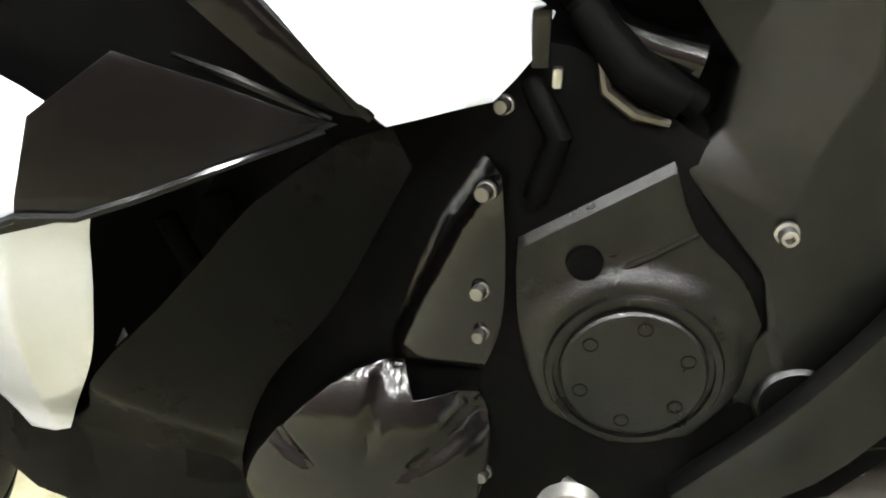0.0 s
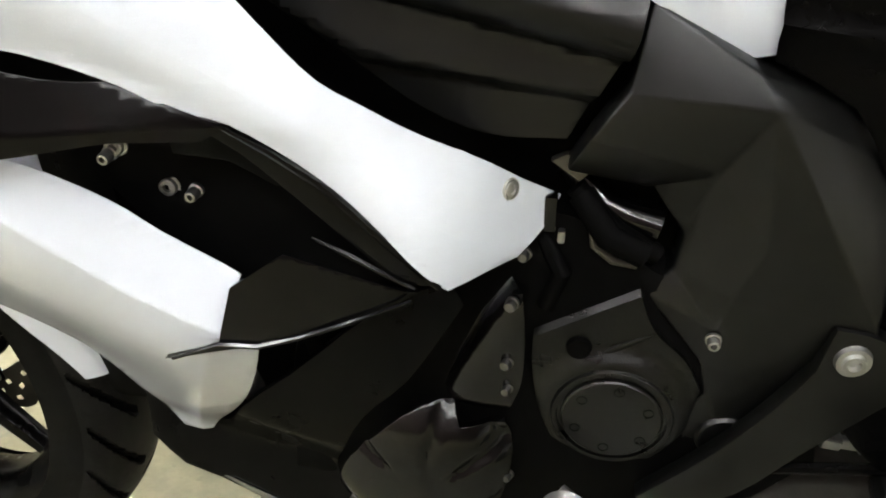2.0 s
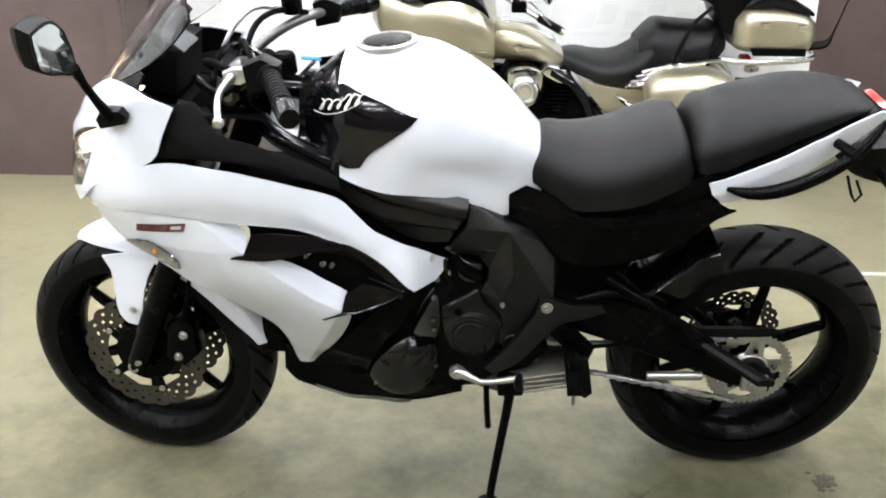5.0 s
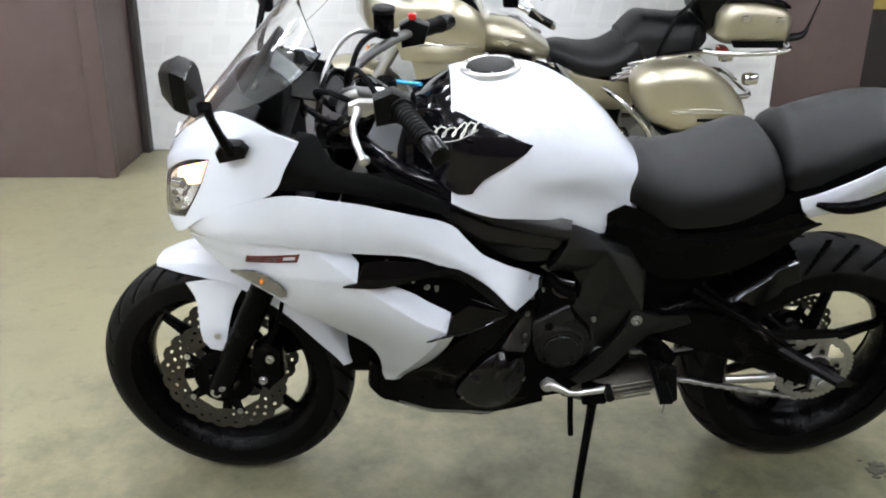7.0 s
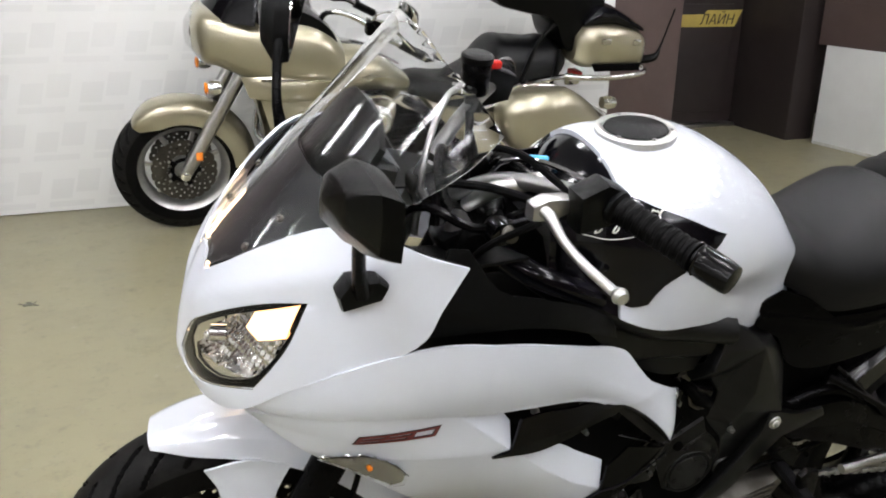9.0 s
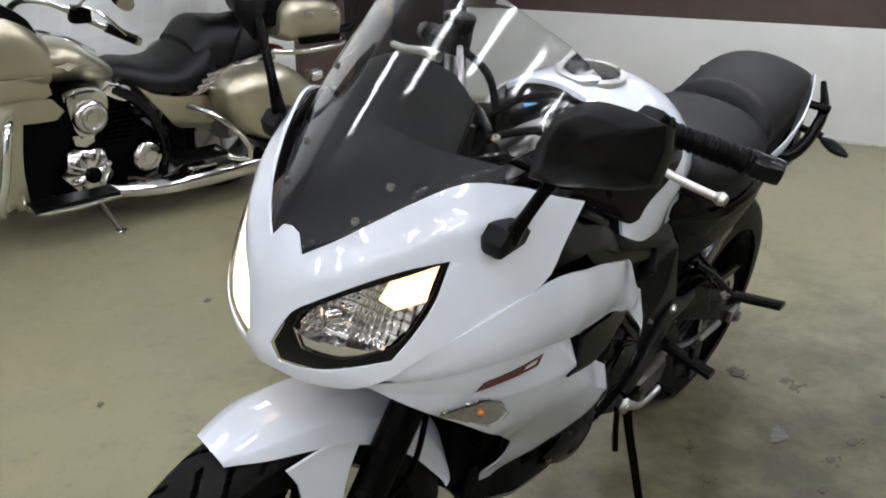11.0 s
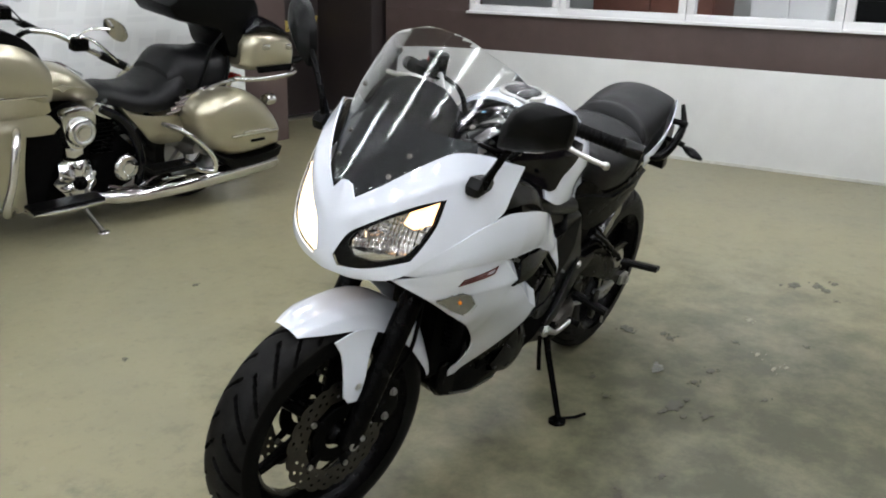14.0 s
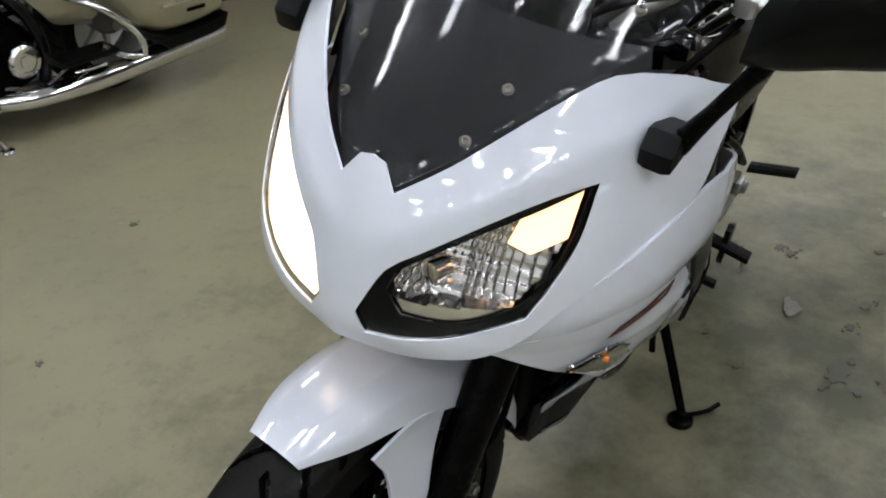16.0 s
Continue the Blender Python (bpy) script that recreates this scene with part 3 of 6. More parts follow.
def base_w(x, z):
    d = max(x - nose_x(max(z, .735)), 1e-5)
    w = nose_w(math.sqrt((math.sqrt(4.0 + 72.0 * d) - 2.0) / 36.0))
    return w * ease(z, (.20, .32, .40, .50, .60, .70), (.20, .345, .56, .76, .90, 1.0)) * ease(x, (.30, .50, .60, .66, .70, .74), (1.0, .86, .78, .66, .48, .36))


def plate(d2):
    """The kernel of a thin bent plate."""
    return 0.5 * d2 * np.log(d2 + 1e-12)


def plate_fit():
    n = len(STATIONS)
    d2 = (STATIONS[:, None, 0] - STATIONS[None, :, 0]) ** 2 + (STATIONS[:, None, 1] - STATIONS[None, :, 1]) ** 2
    flat_part = np.column_stack([np.ones(n), STATIONS[:, 0], STATIONS[:, 1]])
    left = np.block([[plate(d2) + 4e-4 * np.eye(n), flat_part], [flat_part.T, np.zeros((3, 3))]])
    gap = STATIONS[:, 2] - np.array([base_w(x, z) for x, z, _ in STATIONS])
    return np.linalg.solve(left, np.concatenate([gap, np.zeros(3)]))


BEND = plate_fit()


def fair_w(x, z):
    k = plate((STATIONS[:, 0] - x) ** 2 + (STATIONS[:, 1] - z) ** 2)
    return base_w(x, z) + float(k @ BEND[:-3]) + BEND[-3] + BEND[-2] * x + BEND[-1] * z


def flank(off=0.0):
    return lambda x, z: (x, -(fair_w(x, z) + off), z)


def flat(y, ridge=()):
    """A near-flat side surface at -y, raised along ridges (x0, z0, x1, z1, height, width)."""
    def shape(x, z):
        h = 0.0
        for x0, z0, x1, z1, up, wide in ridge:
            dx, dz = x1 - x0, z1 - z0
            s = min(max(((x - x0) * dx + (z - z0) * dz) / (dx * dx + dz * dz), 0), 1)
            h = max(h, up * max(0.0, 1 - math.hypot(x - x0 - s * dx, z - z0 - s * dz) / wide))
        return (x, -(y + h), z)
    return shape


def both(name, make, material, parent=bike, label=""):
    part(name, make(), material, parent, label)
    return part(name, mirrored(make()), material, parent, label)


HEADLIGHT = [(.186, .931), (.159, .920), (.126, .899), (.091, .872), (.068, .853), (.044, .831), (.022, .777), (.034, .755), (.074, .763), (.111, .775), (.168, .801), (.180, .836), (.188, .878)]
LENS = [(.046, .808), (.052, .828), (.080, .853), (.117, .882), (.152, .905), (.183, .926), (.184, .882), (.175, .836), (.163, .814), (.117, .790), (.064, .786)]
half = [(.03, .899), (.07, .932), (.102, .964), (.132, .994), (.163, 1.018), (.197, 1.019), (.226, 1.012), (.264, .993), (.266, .94), (.264, .889), (.228, .845), (.196, .810), (.166, .772),
        (.135, .752), (.11, .746), (.066, .737), (.034, .736)]
cowl = [(0.0, .926), (.014, .922)] + half + [(0.0, .736)] + [(-q, z) for q, z in half[::-1]] + [(-.014, .922)]
front = part("front_cowl", sheet([cowl, HEADLIGHT, [(-q, z) for q, z in HEADLIGHT]], nose, 0.004, 0.012, 0.0012, 0.012), white, bike, "glossy white front cowl")

# Headlights: housing, bezel, reflector, lamp and clear lens.
def grow(line, k):
    cx, cz = sum(p[0] for p in line) / len(line), sum(p[1] for p in line) / len(line)
    return [(cx + (a - cx) * k, cz + (b - cz) * k) for a, b in line]


for s in (1, -1):
    # s = 1 gives the side away from the stand.
    out = [(s * q, z) for q, z in HEADLIGHT]
    lens = [(s * q, z) for q, z in LENS]
    lamp = part("headlight", sheet([grow(out, 0.995)], lambda u, v: nose(u, v, 0.001), 0.0025, 0.015, 0.0, 0.012), lens_glass, bike, "clear headlight lens")
    lamp.visible_shadow = False
    if s < 0:
        part("bezel", sheet([grow(out, 0.985), lens], lambda u, v: nose(u, v, 0.006), 0.003, 0.015, 0.0006, 0.012), matt_black, lamp, "black headlight bezel")
    part("housing", sheet([grow(out, 1.04)], lambda u, v: nose(u, v, 0.065), 0.003, 0.02, 0.0), deep_black, lamp)
    if s > 0:
        part("reflector", sheet([grow(out, 0.95)], lambda u, v: nose(u, v, 0.010), 0.002, 0.012, 0.0), lit_beam, lamp, "lit low beam reflector")
    else:
        def bowl(u, v):
            # A wide fluted bowl over a plain shelf that follows the lower edge.
            shelf = .800 + .10 * max(0.0, -u - .06)
            d = math.hypot((u + 0.100) / 0.075, (v - 0.850) / 0.055)
            flute = 0.0022 * math.cos(u * 700) * (0.3 if -.11 < u < -.085 else 1.0) + .0012 * math.cos(v * 500)
            if v < shelf:
                return nose(u, v, 0.012 + .02 * max(0.0, (v - .785)))
            return nose(u, v, 0.022 + 0.034 * max(0.0, 1 - d * d) + flute)
        part("reflector", sheet([grow(lens, 1.02)], bowl, 0.002, 0.003, 0.0), chrome, lamp, "mirrored facetted reflector")
        part("position_lamp", sheet([[(-.138, .874), (-.142, .898), (-.180, .924), (-.182, .878), (-.158, .864)]], lambda u, v: nose(u, v, 0.010), 0.002, 0.01, 0.0), lit_bulb, lamp, "lit warm position lamp")
        part("bulb_cap", lathe([(0, -.012), (.012, -.010), (.012, .01), (0, .012)], 16, False, Matrix.Translation((nose(-.085, .832, .025))) @ Matrix.Rotation(radians(75), 4, "Z")), chrome, lamp)

# Wind screen, its bolts and the black cowl behind it.
def screen(y, z, off=0.0):
    return (-0.026 + 0.87 * (z - 0.9) + 2.8 * y * y + off, y, z + 0.012 * y)


rim = [(.03, .906), (.07, .938), (.102, .970), (.132, 1.0), (.163, 1.026), (.187, 1.055), (.203, 1.10), (.205, 1.14), (.165, 1.168), (.11, 1.192), (.05, 1.212)]
pane = part("windscreen", sheet([[(0, .925), (.012, .92)] + rim + [(0, 1.215)] + [(-a, b) for a, b in rim[::-1]] + [(-.012, .92)]], lambda y, z: screen(y, z, -0.006), 0.003, 0.025, 0.0008), glass, bike, "clear curved windscreen")
pane.visible_shadow = False
under = [(.04, .886), (.085, .918), (.117, .950), (.147, .980), (.178, 1.005), (.168, 1.03), (.10, 1.035), (.05, 1.04)]
part("screen_cowl", sheet([[(0, .900), (.012, .897)] + under + [(0, 1.042)] + [(-a, b) for a, b in under[::-1]] + [(-.012, .897)]], lambda y, z: screen(y, z, 0.012), 0.004, 0.01), cowl_grey, bike, "dark grey panel behind the windscreen")
for y, z in ((-.069, .950), (-.082, .992), (.069, .950), (.082, .992), (-.150, 1.062), (.150, 1.062)):
    part("screen_bolt", knob(screen(y, z, -0.007), (-0.75, -0.2 if y < 0 else 0.2, 0.65), 0.0046, 0.004), dull_can, bike)
part("dash_hood", sheet([[(-.12, 1.0), (-.10, 1.085), (-.05, 1.11), (.05, 1.11), (.10, 1.085), (.12, 1.0)]], lambda y, z: (0.10 + 0.8 * (z - 1.0) + 1.5 * y * y, y, z), 0.012, 0.02), matt_black, bike, "black instrument hood")
dash = part("instrument_panel", prism([(0.12, 0.98), (0.16, 1.06), (0.215, 1.045), (0.20, 0.955)], -0.085, 0.085, 0.008), matt_black, bike, "black instrument panel")
part("display", box((-0.032, -0.045, 0), (0.032, 0.045, 0.004), 0.002), lcd, dash, "grey display", Matrix.Translation((0.196, -0.02, 1.055)) @ Matrix.Rotation(radians(38), 4, "Y") @ Matrix.Rotation(radians(0), 4, "X"))

both("cowl_liner", lambda: sheet([[(-.150, .99), (-.163, 1.016), (-.197, 1.017), (-.226, 1.010), (-.262, .991), (-.262, .90), (-.21, .86), (-.17, .90)]], lambda u, v: nose(u, v, 0.014), 0.003, 0.02), matt_black, label="black lining inside the front cowl")
both("inner_shelf", lambda: sheet([[(.15, -.150), (.22, -.190), (.30, -.180), (.38, -.150), (.36, -.10), (.26, -.09), (.18, -.10)]], lambda x, y: (x, y, .955 - .10 * (x - .1) + .25 * (abs(y) - .1)), 0.004, 0.03), matt_black, label="black inner cockpit shelf")

# Side fairing, both sides.
ARM = [(-.012, .770), (.03, .80), (.126, .861), (.195, .884), (.244, .888), (.30, .879), (.373, .862), (.455, .832), (.528, .796), (.560, .760), (.592, .724), (.622, .704), (.648, .687), (.670, .671), (.686, .655), (.704, .636),
       (.730, .612), (.722, .594), (.704, .577), (.665, .582), (.628, .630), (.592, .664), (.543, .701), (.514, .709), (.487, .725), (.454, .740), (.425, .749), (.349, .761), (.265, .772), (.20, .782), (.119, .780), (.03, .762)]
LOW = [(.006, .744), (.119, .786), (.232, .795), (.28, .775), (.322, .762), (.348, .727), (.344, .692), (.371, .681), (.401, .676), (.444, .651), (.483, .621), (.530, .590), (.520, .551), (.540, .545), (.525, .50), (.493, .435),
       (.434, .349), (.42, .326), (.387, .320), (.380, .345), (.381, .374), (.379, .412), (.372, .441), (.360, .466), (.342, .489), (.314, .516), (.260, .565), (.217, .599), (.157, .641), (.086, .692), (.04, .722)]
ARM_RIDGE = ((.0, .12, .20, .281, .385, .449, .497, .545, .601, .670, .701), (.765, .812, .828, .832, .819, .793, .760, .729, .690, .622, .588))
ARM_UNDER = ((.0, .119, .265, .349, .454, .487, .543, .592, .628, .665, .704), (.752, .776, .770, .764, .745, .729, .698, .661, .627, .578, .575))
LOW_CREASE = ((.10, .265, .344, .463, .521, .56), (.80, .769, .694, .588, .553, .54))


def arm_shape(x, z):
    # The arm has a fold along its lower third; the face below it turns under.
    mid, low = lerp(x, *ARM_RIDGE), lerp(x, *ARM_UNDER)
    h = lerp(x, (.0, .12, .25, .40, .52, .62, .70), (.003, .008, .014, .015, .012, .008, .003))
    if z < mid:
        k = h * math.sin(min(max((z - low) / max(mid - low, .004), 0), 1) * math.pi / 2)
    else:
        k = h * (1 - 0.45 * min((z - mid) / 0.06, 1) ** 2)
    return (x, -(fair_w(x, z) + 0.002 + k), z)


def low_shape(x, z):
    # Above the crease that runs down to the rear point the panel turns in and faces up.
    d = z - lerp(x, *LOW_CREASE)
    k = 0.55 * max(0, d) * min(max((x - .17) / .08, 0), 1)
    back = max(0, x - lerp(z, (.33, .344, .536), (.41, .415, .508)))
    return (x, -(fair_w(x, z) - 0.001 - k - 0.45 * back * (z < .55)), z)


both("upper_fairing", lambda: sheet([ARM], arm_shape, 0.005, 0.011, 0.0015, 0.012, 30, [list(zip(*ARM_RIDGE))[1:]]), white, label="glossy white upper side fairing")
both("lower_fairing", lambda: sheet([LOW], low_shape, 0.004, 0.012, 0.0012, 0.012, 22, [list(zip(*LOW_CREASE))[1:5], [(.415, .344), (.508, .536)]]), white, label="white lower side fairing")

# Black vents with their pointed fins.
FIN = [(.317, .687), (.343, .696), (.36, .736), (.402, .737), (.451, .729), (.478, .727), (.514, .712), (.541, .700), (.526, .692), (.498, .694), (.474, .695), (.42, .688), (.38, .683)]
FRAME = [(.541, .7005), (.592, .664), (.628, .630), (.664, .583), (.635, .594), (.612, .615), (.588, .637), (.565, .658), (.542, .680), (.526, .692)]
BLADE = [(.480, .536), (.519, .549), (.530, .592), (.566, .617), (.60, .606), (.648, .586), (.598, .571), (.547, .553)]
both("vent_fin", lambda: sheet([FIN], lambda x, z: (x, -(fair_w(x, z) + 0.004 - 0.25 * max(z - lerp(x, (.32, .42, .54), (.692, .700, .71)), 0)), z), 0.006, 0.012, 0.0012, 0.01, 12), vent_black, label="gloss black pointed vent fin")
both("vent_frame", lambda: sheet([FRAME], lambda x, z: (x, -(fair_w(x, z) - .004 - .35 * max(0.0, lerp(x, (.526, .565, .612, .664), (.702, .670, .630, .580)) - z)), z), 0.02, 0.008, 0.003, 0.012, 8), vent_black, label="gloss black vent frame")
RUN = [(.532, .703), (.561, .684), (.590, .662), (.626, .628), (.660, .587)]
both("vent_lip", lambda: tube([(x, -(fair_w(x, z) + .002), z) for x, z in RUN], [.0015, .0028, .003, .003, .0022], 8), vent_black, label="rounded gloss black lip along the vent")
both("vent_wall", lambda: sheet([[(.475, .705), (.520, .690), (.560, .655), (.598, .617), (.610, .600), (.585, .598), (.560, .618), (.525, .655), (.49, .680)]], lambda x, z: (x, -(fair_w(x, z) - .068 + .30 * (z - .60)), z), 0.004, 0.012, 0.0015), vent_black, label="gloss black inner wall of the vent")
both("blade_rib", lambda: tube([(.572, -.172, .606), (.600, -.180, .600), (.645, -.192, .587)], [.0012, .0024, .0015], 6), vent_black)
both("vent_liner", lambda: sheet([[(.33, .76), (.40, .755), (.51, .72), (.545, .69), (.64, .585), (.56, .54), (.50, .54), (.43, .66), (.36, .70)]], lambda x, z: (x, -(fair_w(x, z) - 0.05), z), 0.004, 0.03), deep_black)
both("vent_guide", lambda: sheet([[(.50, .690), (.536, .684), (.566, .655), (.556, .648), (.53, .668), (.50, .676)]], lambda x, z: (x, -(fair_w(x, z) - 0.025 + 0.3 * (z - .66)), z), 0.004, 0.012, 0.001, 0.012, 12), matt_black, label="matt black air guide inside the vent")
both("vent_blade", lambda: sheet([BLADE], lambda x, z: (x, -(fair_w(x, .56) + 0.004 - 0.012 * max(0, z - .56) / .05), z), 0.005, 0.008, 0.0012, 0.01, 12), vent_black, label="gloss black pointed vent blade")
both("vent_blade_lip", lambda: tube([(x, -(fair_w(x, .56) + 0.005), z) for x, z in ((.486, .538), (.521, .5525), (.547, .5535), (.598, .5715), (.645, .586))], [.0012, .0022, .0022, .0018, .001], 6), gloss_black)
for x, z, r in ((.40, .712, .005), (.452, .668, .004), (.50, .640, .004)):
    part("duct_bolt", knob((x, -(fair_w(x, z) - .045), z), (0, -1, 0), r, .012), steel, bike)

# Belly pan under the engine.
BELLY = [(.352, .385), (.385, .345), (.42, .332), (.45, .360), (.486, .417), (.537, .470), (.57, .506), (.601, .540), (.643, .570), (.664, .576), (.672, .557), (.653, .521), (.629, .477), (.588, .423), (.558, .355), (.545, .315), (.552, .280),
         (.617, .262), (.70, .27), (.78, .30), (.83, .315), (.778, .283), (.695, .24), (.629, .21), (.549, .222), (.471, .233), (.42, .243), (.371, .257), (.344, .292)]


def belly_shape(x, z):
    w = lerp(z, (.20, .26, .32, .42, .55, .60), (.085, .105, .122, .148, .175, .175)) - 0.02 * max(0, (x - .62)) / .1
    inside = fair_w(x, max(z, .32)) - .012
    return (x, -(w + (min(w, inside) - w) * min(max((.60 - x) / .06, 0), 1)), z)


both("belly_pan", lambda: sheet([BELLY], belly_shape, 0.006, 0.02, 0.002), satin_black, label="satin black belly pan")
part("belly_floor", prism([(.40, .36), (.352, .37), (.346, .295), (.374, .258), (.40, .248), (.50, .219), (.64, .211), (.76, .242), (.76, .28), (.60, .26)], -0.084, 0.084, 0.01), satin_black, bike)
both("belly_scuff", lambda: sheet([[(.40, .256), (.50, .226), (.60, .220), (.65, .217), (.60, .229), (.50, .238)]], lambda x, z: (x, belly_shape(x, z)[1] - 0.002, z), 0.001, 0.03, 0), steel, label="scraped silver edge of the belly pan")

# Cockpit side panels and knee covers.
both("cockpit_panel", lambda: sheet([[(.247, .992), (.192, .889), (.30, .884), (.40, .862), (.527, .802), (.522, .828), (.45, .874), (.38, .905), (.315, .93), (.275, .985)]],
                                    lambda x, z: (x, -(fair_w(x, min(z, .90)) - 0.012 - 0.45 * max(0, z - lerp(x, (.19, .3, .4, .53), (.95, .89, .87, .80)))), z), 0.004, 0.02, 0.0015), matt_black, label="matt black cockpit side panel")
KNEE = [(.432, .888), (.483, .879), (.558, .828), (.616, .804), (.70, .789), (.774, .771), (.766, .73), (.745, .69), (.732, .664), (.68, .664), (.638, .679), (.596, .706), (.561, .732), (.511, .780), (.507, .818), (.468, .855)]


def step(v, wide=0.014):
    t = min(max(v / wide + 0.5, 0.0), 1.0)
    return t * t * (3 - 2 * t)


def knee_shape(x, z):
    """Three stacked ribs, the top one rounded."""
    top = lerp(x, (.432, .483, .558, .616, .70, .774), (.888, .879, .828, .804, .789, .771))
    l1 = lerp(x, (.43, .50, .612, .765), (.855, .812, .757, .722))
    l2 = lerp(x, (.50, .56, .60, .76), (.775, .735, .712, .692))
    up = max(0.0, min((z - l1) / max(top - l1, .01), 1.0))
    a, b = step(z - l1), step(z - l2)
    w = .114 + .10 * max(0, l2 - z) * (1 - b)
    w = w * (1 - b) + b * (.121 + .22 * max(0, l1 - z))
    w = w * (1 - a) + a * (.128 + .026 * math.sin(math.pi * min(up * .8 + .12, 1)))
    return (x, -w, z)


def facets(verts, faces, thick, bevel=0.003):
    """A faceted shell out of corner points (x, half-width, z)."""
    bm = bmesh.new()
    vs = {k: bm.verts.new((x, -w, z)) for k, (x, w, z) in verts.items()}
    for f in faces:
        bm.faces.new([vs[k] for k in f])
    bmesh.ops.recalc_face_normals(bm, faces=bm.faces)
    if sum(f.normal.y for f in bm.faces) > 0:
        bmesh.ops.reverse_faces(bm, faces=bm.faces)
    inner = bmesh.ops.extrude_face_region(bm, geom=bm.faces[:])
    for v in [g for g in inner["geom"] if isinstance(g, bmesh.types.BMVert)]:
        v.co.y += thick
    bmesh.ops.recalc_face_normals(bm, faces=bm.faces)
    bmesh.ops.triangulate(bm, faces=[f for f in bm.faces if len(f.verts) > 4])
    sharp = [e for e in bm.edges if len(e.link_faces) == 2 and e.calc_face_angle(0) > radians(9)]
    bmesh.ops.bevel(bm, geom=sharp, offset=bevel, segments=2, affect="EDGES", profile=0.5, clamp_overlap=True)
    return bm


both("knee_cover", lambda: sheet([KNEE], knee_shape, 0.005, 0.006, 0.002, 0.012), frame_black, label="ribbed matt black knee cover")
POINTS = {"a": (.776, .122, .757), "b": (.768, .132, .705), "c": (.747, .150, .680), "d": (.733, .118, .641), "w": (.785, .106, .627), "e": (.832, .106, .640), "f": (.792, .096, .622), "g": (.816, .098, .588), "h": (.813, .100, .56), "i": (.794, .104, .540),
          "j": (.843, .110, .482), "k": (.849, .106, .45), "l": (.836, .106, .425), "m": (.838, .105, .40), "n": (.812, .104, .375), "o": (.825, .102, .352), "p": (.88, .104, .37), "q": (.975, .106, .44), "r": (.953, .126, .535),
          "s": (.856, .132, .697), "t": (.843, .118, .715), "u": (.90, .098, .69), "v": (.95, .090, .641), "x": (.962, .092, .59), "1": (.868, .131, .598), "2": (.852, .128, .556), "3": (.846, .119, .522)}
both("frame_cover", lambda: facets(POINTS, ("abst", "bces", "cdwe", "ewfg", "eg21", "ghi32", "ij3", "3jr", "23r", "12r", "e1s", "1rs", "jklmnop", "jpq", "jqr", "srxvut"), .03, .004), frame_black, label="faceted satin black frame cover")
# Added black box: stands in for the deep shade behind the covers.
part("shadow_tray", box((.30, -0.075, .33), (.95, .075, .78), 0.02), deep_black, bike, "black box standing in for the shade of the engine bay")

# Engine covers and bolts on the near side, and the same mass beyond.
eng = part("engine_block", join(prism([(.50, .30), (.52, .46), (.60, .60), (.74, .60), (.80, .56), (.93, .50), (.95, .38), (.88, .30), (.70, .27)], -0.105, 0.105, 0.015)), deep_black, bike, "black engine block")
SPROCKET = [(.717, .500), (.733, .522), (.758, .547), (.778, .556), (.791, .545), (.806, .508), (.832, .482), (.846, .455), (.840, .415), (.816, .384), (.773, .376), (.736, .395), (.722, .43), (.717, .466)]


def sprocket_shape(x, z):
    # A raised boss round the cover, a fold below the sloping top and a cast rib.
    y = .109 + .008 * step(.058 - math.hypot(x - .782, z - .425), .016)
    y -= .75 * max(0, z - (.496 + .62 * (x - .725)))
    return (x, -y, z)


def gen_shape(x, z):
    r = math.hypot(x - .628, z - .335)
    a = math.atan2(z - .335, x - .628)
    dome = .030 * max(0.0, 1 - (r / .086) ** 3.2)
    groove = .005 * sum(math.exp(-((a - k) / .10) ** 2) for k in (.62, 1.35, 2.45)) * step(r - .030, .03)
    return (x, -(.112 + dome - groove), z)


part("sprocket_cover", sheet([SPROCKET], sprocket_shape, 0.02, 0.005, 0.005, .010, 25, [[(.717, .491), (.795, .5394)]]), engine_black, eng, "cast black sprocket cover")
part("cast_rib", tube([(.753, -.1088, .4715), (.780, -.1095, .489), (.808, -.1080, .5055)], [.0015, .0026, .0015], 8), engine_black, eng)
part("round_cover", lathe([(0, 0.012), (.038, .012), (.0395, .0105), (.0402, .004), (.0425, .004), (.0432, .010), (.0468, .010), (.049, .006), (.05, -.01)], 56, False, Matrix.Translation((.782, -.1095, .425)) @ Matrix.Rotation(radians(180), 4, "Z")), engine_black, eng, "round black cover")
for k in range(6):
    a = radians(60 * k + 23)
    part("cover_screw", lathe([(0, -.002), (.0034, -.002), (.0036, .0006), (.0042, .0006), (.0044, 0)], 14, False, Matrix.Translation((.782 + .030 * math.cos(a), -.1213, .425 + .030 * math.sin(a))) @ Matrix.Rotation(radians(180), 4, "Z")), deep_black, eng)
part("cover_plug", lathe([(0, .003), (.009, .003), (.010, 0), (.011, -.01)], 20, False, Matrix.Translation((.752, -.110, .486)) @ Matrix.Rotation(radians(180), 4, "Z")), deep_black, eng)
GEN = [(.549, .304), (.556, .33), (.568, .357), (.601, .395), (.628, .414), (.655, .417), (.662, .399), (.698, .399), (.706, .367), (.694, .317), (.667, .283), (.62, .268), (.574, .277)]
part("generator_cover", sheet([GEN], gen_shape, 0.02, 0.0035, 0.003, .012, 30), satin_cover, eng, "domed gloss black generator cover")
part("cover_ring", tube([(.622 + .072 * math.cos(a / 20 * 6.28318), -.124, .335 + .060 * math.sin(a / 20 * 6.28318)) for a in range(12, 20)], [.001, .003, .004, .0045, .0045, .004, .003, .001], 6), alloy, eng, "worn bright lower rim")
